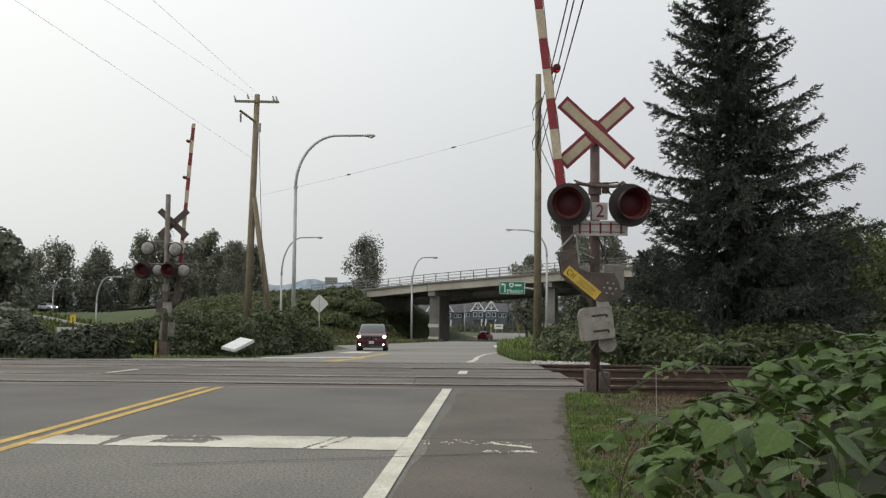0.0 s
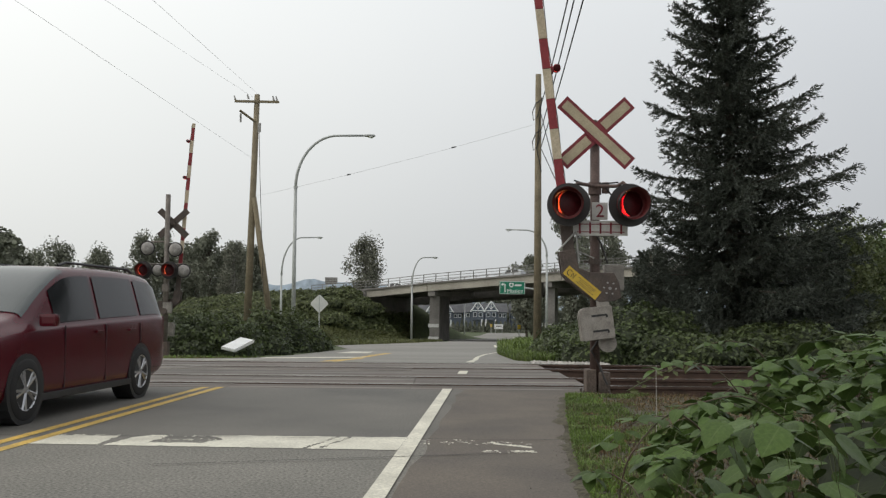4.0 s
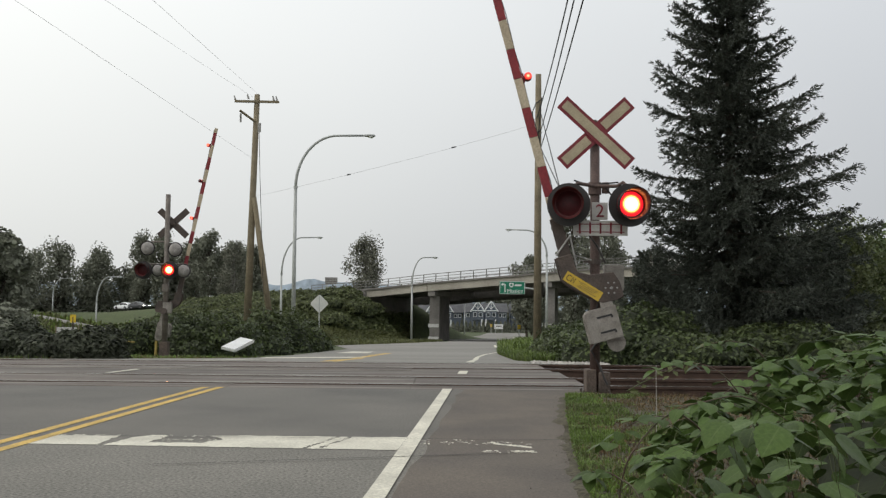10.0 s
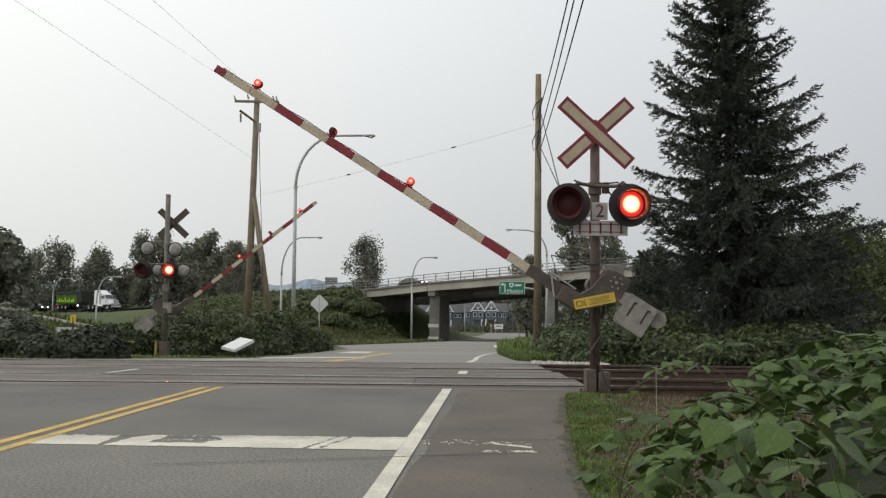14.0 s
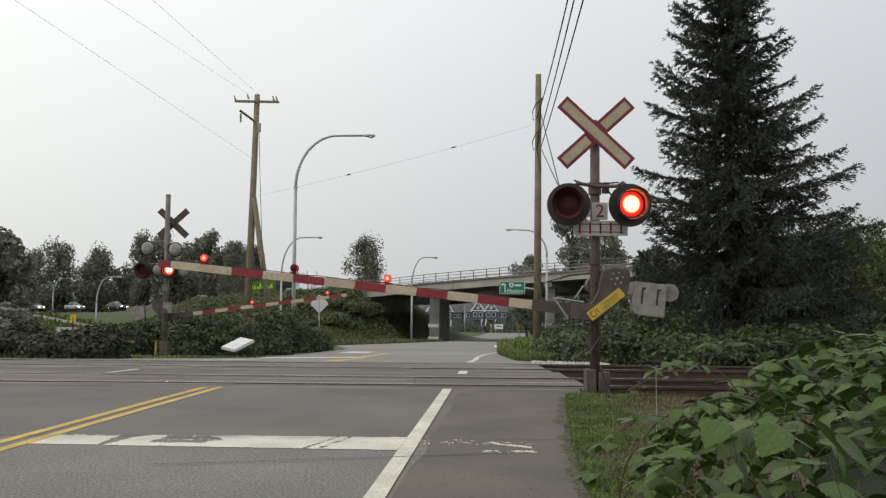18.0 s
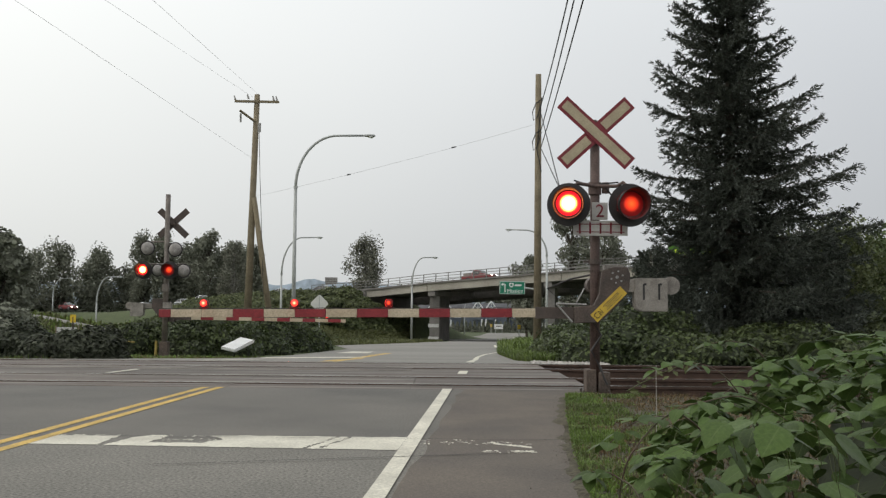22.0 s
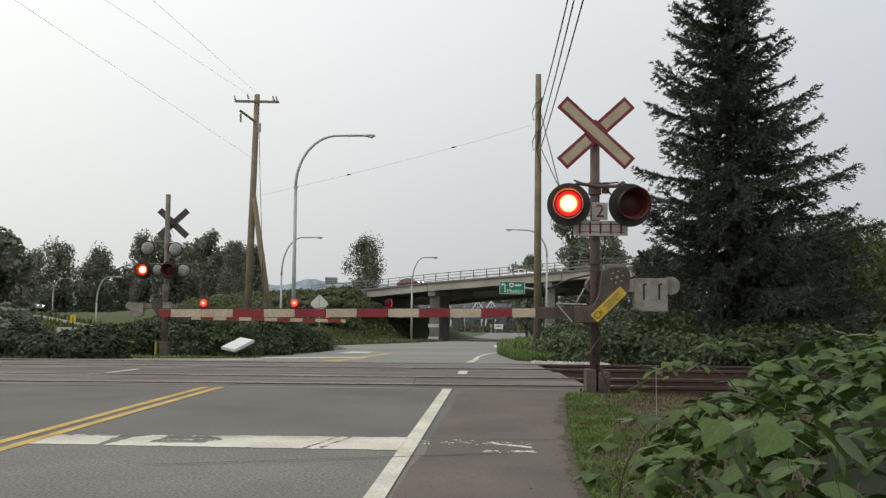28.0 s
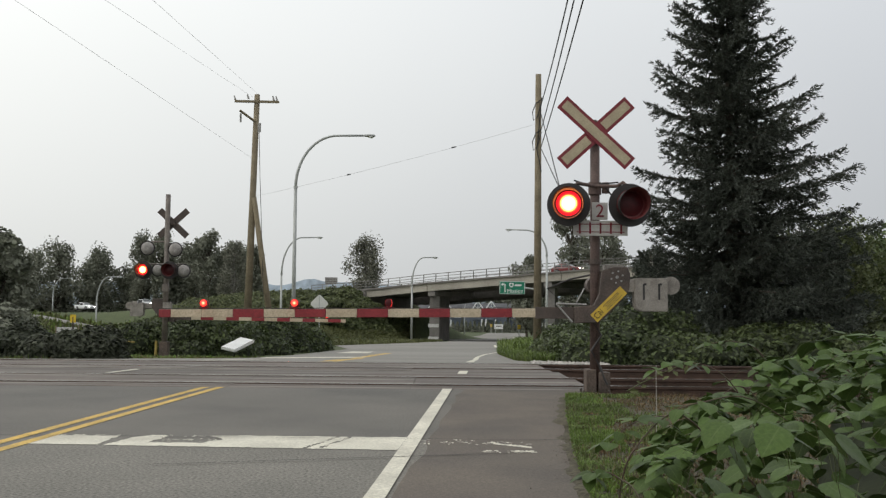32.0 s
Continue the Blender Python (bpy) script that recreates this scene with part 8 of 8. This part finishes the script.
            for z, name in ((0.88, "door_handle"),):
                for yy in (2.75, 3.75):
                    box(bm, (sd * (w + 0.005), yy, 0.93), (0.03, 0.2, 0.03), bevel=0.008)
            part("door_handles", bm, paint_mat, car)
            for yy in (1.85, 2.95, 4.05):
                bm = B()
                box(bm, (sd * (w * 0.996), yy, 0.66), (0.012, 0.008, 0.72))
                part("door_seam", bm, "plastic", car)
            bm = B()
            box(bm, (sd * (w * 0.985), 2.5, 0.235), (0.05, 2.5, 0.08), bevel=0.01)
            part("side_sill", bm, "plastic", car)
            bm = B()
            tube(bm, [(sd * 0.62, 2.3, 1.74), (sd * 0.62, 2.5, 1.785), (sd * 0.62, 4.3, 1.775), (sd * 0.62, 4.5, 1.73)], 0.018, 6)
            part("roof_rail", bm, "plastic", car)
            bm = B()
            tube(bm, [(sd * 0.12, 1.0, 1.13), (sd * 0.55, 1.1, 1.16)], 0.012, 6)
            part("wiper", bm, "plastic", car)
    bm = B()
    box(bm, (0, -0.035 if detail else -0.01, 0.53 if detail else 0.45), (0.31, 0.012, 0.16), bevel=0.003)
    pl = part("licence_plate", bm, "plate", car, "white licence plate")
    bm = B()
    box(bm, (0, -0.043 if detail else -0.018, 0.53 if detail else 0.45), (0.20, 0.004, 0.045))
    part("plate_bar", bm, "bar_pale", pl)
    bm = B()
    box(bm, (0, (axles[0] + axles[1]) / 2, 0.26), (W * 0.84, axles[1] - axles[0] + 1.0, 0.16))
    part("underbody", bm, "plastic", car)
    if kind == "pickup":
        bm = B()
        box(bm, (0, 4.5, 1.3), (1.5, 1.5, 0.5), bevel=0.1)
        part("load", bm, "weight", car, "pale load in the bed")
    return car, wheels


van, van_wheels = road_car(pose(-4.4, 62, -1.6), "dark red minivan with lit headlights", "car_red", 5.15, 1.95, 1.75, "van", "headlight", detail=True)
van.scale = (0.84, 0.84, 0.84)
suv, suv_wheels = road_car(pose(-90, 215, 0), "white sport utility vehicle on the highway", "car_white", 4.7, 1.9, 1.75, group="highway traffic")
sedan, sedan_wheels = road_car(pose(-90, 215, 0), "silver car on the highway", "car_silver", 4.6, 1.8, 1.5, group="highway traffic")
sedan_b, sedan_b_wheels = road_car(pose(-90, 215, 0), "dark car with lit headlights on the highway", "car_dark", 4.6, 1.8, 1.5, group="highway traffic")
hatch, hatch_wheels = road_car(pose(-90, 215, 0), "white hatchback on the highway", "car_white", 4.2, 1.8, 1.55, group="highway traffic")
suv_b, suv_b_wheels = road_car(pose(-90, 215, 0), "silver sport utility vehicle on the highway", "car_silver", 4.7, 1.9, 1.75, group="highway traffic")
wagon, wagon_wheels = road_car(pose(-90, 215, 0), "white car with lit headlights on the highway", "car_white", 4.6, 1.8, 1.5, group="highway traffic")
sedan_c, sedan_c_wheels = road_car(pose(-90, 215, 0), "silver car following on the highway", "car_silver", 4.6, 1.8, 1.5, group="highway traffic")
pickup, pickup_wheels = road_car(pose(-90, 215, 0), "dull red pickup truck with a loaded bed on the overpass", "car_dullred", 5.5, 2.0, 1.85, "pickup", group="highway traffic")
box_car, box_car_wheels = road_car(pose(-90, 215, 0), "white car in the far lane of the highway", "car_white", 4.5, 1.8, 1.5, group="highway traffic")
estate, estate_wheels = road_car(pose(-90, 215, 0), "dark car in the queue on the highway", "car_dark", 4.7, 1.8, 1.5, group="highway traffic")
saloon, saloon_wheels = road_car(pose(-90, 215, 0), "silver car in the queue on the highway", "car_silver", 4.6, 1.8, 1.5, group="highway traffic")
coupe, coupe_wheels = road_car(pose(-90, 215, 0), "white car in the queue on the highway", "car_white", 4.4, 1.8, 1.45, group="highway traffic")
red_hatch, red_hatch_wheels = road_car(pose(-90, 215, 0), "dull red hatchback crossing the overpass", "car_dullred", 4.2, 1.8, 1.5, group="highway traffic")
red_saloon, red_saloon_wheels = road_car(pose(-90, 215, 0), "dull red saloon crossing the overpass", "car_dullred", 4.6, 1.8, 1.45, group="highway traffic")
work_truck, work_truck_wheels = road_car(pose(-90, 215, 0), "silver pickup truck with a loaded bed on the highway", "car_silver", 5.5, 2.0, 1.85, "pickup", group="highway traffic")
red_car, red_car_wheels = road_car(pose(8, 170, -4.5), "small bright red car on the road under the overpass", "car_brightred", 4.2, 1.75, 1.5)


def big_truck(m):
    """A white highway tractor with a green dump trailer; it drives along its -y."""
    t = thing("semi_truck", m, "white highway tractor pulling a green and black dump trailer", "truck", "highway traffic")
    bm = B()
    box(bm, (0, 1.0, 1.45), (1.35, 2.0, 1.1), bevel=0.18)
    part("hood", bm, "car_white", t)
    def side_shape(pts, half, crown):
        """A cab body from its side outline in y, z; the roof corners drawn in a little."""
        bm = B()
        rows = [[bm.verts.new((sx * (half - (crown if z > 2.6 else 0)), y, z)) for y, z in pts] for sx in (-1, 1)]
        bm.faces.new(rows[0])
        bm.faces.new(rows[1][::-1])
        for i in range(len(pts)):
            j = (i + 1) % len(pts)
            bm.faces.new((rows[0][i], rows[1][i], rows[1][j], rows[0][j]))
        bmesh.ops.recalc_face_normals(bm, faces=bm.faces[:])
        bmesh.ops.bevel(bm, geom=bm.edges[:], offset=0.05, segments=2, affect="EDGES")
        return bm

    part("cab", side_shape([(1.7, 1.0), (3.2, 1.0), (3.2, 3.1), (2.35, 3.05), (1.75, 2.1)], 1.15, 0.12), "car_white", t)
    part("sleeper", side_shape([(3.2, 1.0), (5.2, 1.0), (5.2, 3.9), (4.2, 3.95), (3.2, 3.35), (2.5, 3.06), (3.2, 3.0)], 1.2, 0.15), "car_white", t, "white sleeper box with a sloped roof")
    bm = B()
    q = [bm.verts.new(p) for p in ((-0.98, 1.75, 2.2), (0.98, 1.75, 2.2), (0.88, 2.24, 2.96), (-0.88, 2.24, 2.96))]
    bm.faces.new(q)
    part("windscreen", bm, "car_glass", t)
    for sd in (-1, 1):
        bm = B()
        box(bm, (sd * 1.16, 2.45, 2.5), (0.03, 0.95, 0.62), bevel=0.01)
        part("side_window", bm, "car_glass", t)
        bm = B()
        cyl(bm, (sd * 1.28, 3.25, 1.0), (sd * 1.28, 3.25, 4.15), 0.085, seg=12)
        part("exhaust_stack", bm, "chrome", t)
        bm = B()
        cyl(bm, (sd * 1.02, 2.3, 0.75), (sd * 1.02, 4.2, 0.75), 0.32, seg=16)
        part("fuel_tank", bm, "chrome", t)
        bm = B()
        box(bm, (sd * 0.85, 0.1, 1.15), (0.4, 0.2, 0.2), bevel=0.04)
        part("headlight", bm, "lamp_glass", t, "unlit headlight")
        bm = B()
        box(bm, (sd * 0.98, 0.95, 1.15), (0.5, 1.35, 0.28), bevel=0.1)
        part("fender", bm, "car_white", t)
        bm = B()
        box(bm, (sd * 1.45, 2.0, 2.6), (0.12, 0.12, 0.6), bevel=0.03)
        part("mirror", bm, "chrome", t)
    bm = B()
    box(bm, (0, -0.02, 1.5), (1.05, 0.06, 0.95), bevel=0.03)
    part("grille", bm, "chrome", t)
    bm = B()
    box(bm, (0, -0.12, 0.62), (2.3, 0.25, 0.36), bevel=0.06)
    part("bumper", bm, "chrome", t)
    bm = B()
    box(bm, (0, 4.2, 0.85), (0.9, 7.4, 0.25))
    box(bm, (0, 13.0, 1.1), (0.9, 7.8, 0.2))
    part("frame", bm, "plastic", t)
    # the trailer's tub: sloped nose, ribbed sides, dark tarp
    bm = B()
    pts = [(-1.25, 1.3), (-1.3, 3.1), (1.3, 3.1), (1.25, 1.3), (0.8, 1.1), (-0.8, 1.1)]
    prism(bm, pts, 10.2, 17.0)
    tub = part("trailer_tub", bm, "trailer_green", t, "green trailer tub")
    bm = B()
    prism(bm, [(-1.31, 1.5), (1.31, 1.5), (1.32, 3.75), (-1.32, 3.75)], 8.9, 10.4)
    part("trailer_nose", bm, "trailer_dark", t, "black front of the trailer")
    bm = B()
    for i in range(10):
        box(bm, (0, 9.5 + 0.78 * i, 3.35 + 0.05 * math.sin(i * 2.3)), (2.66 + 0.05 * (i % 2), 0.86, 0.74 + 0.14 * math.sin(i * 1.7)), bevel=0.12)
    part("tarp", bm, "trailer_dark", t, "black bunched tarp along the top")
    for i in range(9):
        for sd in (-1, 1):
            bm = B()
            box(bm, (sd * 1.31, 10.7 + i * 0.77, 2.2), (0.08, 0.1, 1.6), bevel=0.015)
            part("rib", bm, "trailer_green", tub)
    for sd in (-1, 1):
        for k, (y, ln, z, h) in enumerate(((11.3, 0.3, 1.95, 0.7), (11.9, 0.5, 1.8, 0.45), (12.7, 0.35, 1.95, 0.75), (13.3, 0.5, 1.8, 0.4), (14.0, 0.3, 2.05, 0.95), (14.6, 0.5, 1.8, 0.4), (15.3, 0.35, 1.9, 0.6), (15.9, 0.3, 2.0, 0.8), (16.5, 0.4, 1.8, 0.4))):
            bm = B()
            box(bm, (sd * 1.36, y, z), (0.02, ln, h), bevel=0.005)
            part("lettering_bar", bm, "trailer_lime", tub, "bright lime lettering shape")
    wheels = []
    for y in (1.0, 5.4, 6.7, 14.0, 15.2, 16.4):
        for sd in (-1, 1):
            wheels.append(wheel(t, sd * 1.05, y, 0.5, 0.42 if y > 2 else 0.3, sd, "alloy"))
    return t, wheels


truck, truck_wheels = big_truck(pose(-90, 215, 0))


HEAD = math.degrees(math.atan2(-H_DIR.x, H_DIR.y)) + 180


QUEUE = []


def lane_rows(stops, off=-3.4, end=32.0, length=4.6):
    """Rows for a vehicle on the highway from (t, metres along) stops; it waits far outside the view before and after."""
    slot = 6.5 * len(QUEUE)
    QUEUE.append(stops[0])
    (ta, sa), (tb, sb) = stops[0], stops[1]
    v0 = (sb - sa) / (tb - ta)
    (tc, sc), (td, sd) = stops[-2], stops[-1]
    v1 = (sd - sc) / (td - tc)
    away = [-125 - slot, 100 + slot]
    if v0 < 0:
        away.reverse()
    full = list(stops)
    if ta > 0:
        t_in = max(0.0, ta - (sa - away[0]) / v0)
        full = [(t_in, sa - (ta - t_in) * v0)] + full
        if t_in > 0:
            full = [(0.0, full[0][1])] + full
    if td < end:
        t_out = min(end, td + (away[1] - sd) / v1)
        full.append((t_out, sd + (t_out - td) * v1))
        if t_out < end:
            full.append((end, full[-1][1]))
    dense = []
    for (t0, s0), (t1, s1) in zip(full, full[1:]):
        n = max(1, int(abs(s1 - s0) / 4))
        for i in range(n):
            dense.append((t0 + (t1 - t0) * i / n, s0 + (s1 - s0) * i / n))
    dense.append(full[-1])
    rows = []
    for t, s in dense:
        x, y, z = along_bridge(s, off, hw_z(s) - 0.03)
        grade = math.degrees(math.atan2(hw_z(s + 3) - hw_z(s - 3), 6.0))
        rows.append((t, x, y, z, HEAD + (180 if v0 < 0 else 0), grade if v0 < 0 else -grade))
    return rows


def traffic():
    # the minivan comes up from the underpass, over the tracks and past the eye
    path = [(0.0, -3.81, 52.0, 2), (0.5, -3.5, 46.0, 0), (1.0, -3.26, 40.2, -1), (1.5, -3.22, 34.6, -2), (2.0, -3.33, 29.2, -3), (2.5, -3.62, 24.4, -4), (3.0, -3.95, 19.6, -4), (3.5, -4.22, 13.9, -4.5), (4.0, -4.65, 8.0, -5), (4.5, -5.2, 1.8, -5), (6.0, -7.6, -22.0, -6), (8.0, -12.6, -62.0, -6), (9.0, -14.0, -76.0, -6), (32.0, -14.0, -76.0, -6)]
    rows = [(t, x, y, z_road(y) + 0.02, h, -math.degrees(math.atan2(z_road(y + 2.5) - z_road(y - 1.5), 4.0)) * -1) for t, x, y, h in path]
    drive(van, van_wheels, rows, 0.345)
    drive(sedan, sedan_wheels, lane_rows([(0.0, -96.7), (1.0, -86.1), (2.0, -73.8), (5.5, -15.6), (6.0, -2.7), (7.0, 19.2)]), 0.33)
    drive(suv, suv_wheels, lane_rows([(1.5, -101.2), (2.5, -92.0), (3.5, -81.0), (5.5, -55.4), (8.0, -10.4), (9.0, 11.6), (9.5, 26.4)]), 0.37)
    drive(sedan_b, sedan_b_wheels, lane_rows([(6.0, -105.7), (7.0, -99.5), (8.0, -90.2), (9.0, -80.4), (9.5, -74.6), (11.0, -56.0), (13.0, -21.0)]), 0.33)
    drive(box_car, box_car_wheels, lane_rows([(9.5, -78.2), (10.0, -83.9), (11.0, -94.7), (12.0, -104.7)], off=-9.0), 0.33)
    drive(suv_b, suv_b_wheels, lane_rows([(10.0, -59.2), (11.0, -70.2), (12.0, -82.7), (12.5, -87.6), (13.5, -97.9)], off=-9.0), 0.37)
    drive(truck, truck_wheels, lane_rows([(11.0, -103.3), (12.0, -95.4), (13.0, -87.0), (14.0, -77.5), (14.5, -72.6), (16.5, -49.7), (19.0, -6.1), (20.0, 12.8), (20.5, 23.1)]), 0.5)
    drive(pickup, pickup_wheels, lane_rows([(14.0, -94.2), (14.5, -90.4), (16.5, -73.6), (17.5, -60.4), (18.0, -53.9), (20.0, -25.9), (21.0, -10.0), (22.0, 7.5), (22.5, 17.3)], off=-6.5), 0.38)
    drive(estate, estate_wheels, lane_rows([(14.0, -99.9), (14.5, -95.0), (16.5, -89.5), (17.0, -84.3), (18.0, -74.9), (19.0, -63.7), (21.0, -36.2), (23.0, -7.1)]), 0.33)
    drive(saloon, saloon_wheels, lane_rows([(16.5, -100.3), (17.0, -95.4), (18.0, -87.9), (19.0, -74.9), (20.0, -62.1), (22.0, -31.0)]), 0.33)
    drive(hatch, hatch_wheels, lane_rows([(18.0, -101.0), (19.0, -89.7), (20.0, -78.3), (21.0, -66.8), (22.0, -50.8), (24.0, -15.0), (25.0, 4.3), (25.5, 16.0)]), 0.33)
    drive(sedan_c, sedan_c_wheels, lane_rows([(19.0, -96.1), (20.0, -84.3), (21.0, -73.0), (23.0, -44.4), (25.0, -10.4)], off=-6.5), 0.33)
    drive(coupe, coupe_wheels, lane_rows([(19.0, -101.5), (20.0, -92.0), (21.0, -81.0), (22.0, -70.0), (24.0, -41.7)], off=-6.5), 0.33)
    drive(red_hatch, red_hatch_wheels, lane_rows([(21.0, -99.9), (22.0, -90.2), (23.0, -79.5), (24.0, -67.6), (25.0, -54.5), (26.0, -38.2), (28.0, -4.3), (29.0, 12.8)]), 0.33)
    drive(red_saloon, red_saloon_wheels, lane_rows([(23.0, -103.7), (24.0, -96.1), (25.0, -86.6), (26.0, -74.6), (27.0, -61.3), (28.0, -46.5), (29.0, -31.0), (30.0, -15.0), (31.0, 2.5), (32.0, 23.7)]), 0.33)
    drive(work_truck, work_truck_wheels, lane_rows([(28.0, -101.4), (29.0, -93.9), (30.0, -85.6), (31.0, -76.3), (32.0, -66.5)]), 0.38)
    drive(wagon, wagon_wheels, lane_rows([(29.0, -105.7), (30.0, -101.8), (31.0, -93.7), (32.0, -84.7)]), 0.33)
    rows = [(t, x, y, z_road(y) + 0.02, h, 0) for t, x, y, h in ((0.0, 8.3, 172, 160), (0.5, 8.0, 174, 155), (1.5, 6.2, 176, 110), (2.5, 1.5, 179, 98), (3.5, -6, 182, 95), (5.0, -20, 186, 95), (32.0, -20, 186, 95))]
    drive(red_car, red_car_wheels, rows, 0.33)


# ---- what moves ----
def flash_rows(changes, at, base_turn, end=32.0):
    """Rows for a lens drum: dark; a moment half lit before each lighting up and after each going out."""
    rows = []

    def put(t, a):
        if not rows or t > rows[-1][0] + 0.02:
            rows.append((t, Matrix.Translation(at) @ pose(0, 0, 0, 0, 0, base_turn + a)))

    put(0.0, 0)
    for i, t in enumerate(changes):
        if i % 2 == 0:
            steps = ((-0.1, 0), (-0.067, 60), (-0.034, 120), (0.0, 180), (0.034, 240))
        else:
            steps = ((-0.034, 240), (0.0, 180), (0.034, 120), (0.1, 120), (0.134, 60), (0.167, 0))
        for dt, a in steps:
            put(t + dt, a)
    put(end, 240 if len(changes) % 2 else 0)
    return rows


# seconds at which the lit side changes; the first two belong to the start
SWITCH = [5.75, 6.55, 7.03, 7.53, 7.93, 8.47, 8.93, 9.45, 9.82, 10.35, 10.8, 11.35, 11.8, 12.25, 12.75, 13.35, 13.8, 14.25, 14.75, 15.25, 15.75, 16.2, 16.65, 17.2, 17.6, 18.2, 18.6, 19.1,
          19.57, 20.2, 20.65, 21.1, 21.45, 21.92, 22.45, 22.92, 23.35, 23.82, 24.3, 24.8, 25.3, 25.8, 26.3, 26.8, 27.25, 27.8, 28.3, 28.8, 29.3, 29.8, 30.3, 30.8, 31.3, 31.8]


def lamps():
    left = [5.65] + SWITCH
    right = SWITCH
    for key, changes in (("near_left", left), ("near_right", right), ("far_left", left), ("far_right", right)):
        for lens in MOVERS[key]:
            walk(lens, flash_rows(changes, LENS_AT, 0))
    for gate in ("near_gate", "far_gate"):
        for k, changes in (("tip", [5.78]), ("middle", left), ("inner", right)):
            for lens, at, turn in MOVERS[gate + "_" + k]:
                walk(lens, flash_rows(changes, at, turn))


GATE = [(0, 83.0), (9.15, 83.0), (9.5, 80.7), (10.0, 75.0), (10.5, 69.8), (11.0, 64.7), (11.5, 59.2), (12.0, 53.6), (12.5, 48.0), (13.0, 42.7), (13.5, 37.4), (14.0, 32.3), (14.5, 27.5), (15.5, 19.2),
        (16.5, 12.7), (17.0, 10.3), (17.5, 8.0), (18.0, 5.8), (18.5, 3.5), (19.0, 0.4), (19.3, -0.4), (19.7, -0.6), (32, -0.6)]


def gates():
    # the far arm hangs a little behind the near one while both come down
    behind = [(-1, 0), (0, 0), (10, 3), (32, 6.2), (43, 6.5), (83, 3), (90, 3)]
    for key, share in (("near_gate", 0.0), ("far_gate", 1.0)):
        gate, at = MOVERS[key]
        walk(gate, [(t, Matrix.Translation(at) @ Matrix.Rotation(radians(a + share * lerp_table(behind, a)), 4, "Y")) for t, a in GATE])


def drive(car, wheels, table, radius=0.34, turns=True):
    """Move a vehicle over rows (t, x, y, z, heading) and roll its wheels as far as it has gone."""
    rows = [(t, pose(x, y, z, p, 0, h)) for t, x, y, z, h, p in table]
    walk(car, rows)
    if not wheels:
        return
    gone, keys = 0.0, [(table[0][0], 0.0)]
    for (t0, x0, y0, z0, *_), (t1, x1, y1, z1, *_) in zip(table, table[1:]):
        d = math.dist((x0, y0), (x1, y1))
        if not any(-98 < x < 45 for x in (x0, x1)):
            # the wheels rest while the vehicle is far outside the view
            keys.append((t1, gone))
            continue
        n = max(1, int(d / radius / 1.45) + 1)
        for i in range(1, n + 1):
            keys.append((t0 + (t1 - t0) * i / n, gone + d * i / n))
        gone += d
    for w in wheels:
        at = w.location.copy()
        walk(w, [(t, Matrix.Translation(at) @ Matrix.Rotation(g / radius, 4, "X")) for t, g in keys])


def motions():
    lamps()
    gates()
    traffic()


motions()
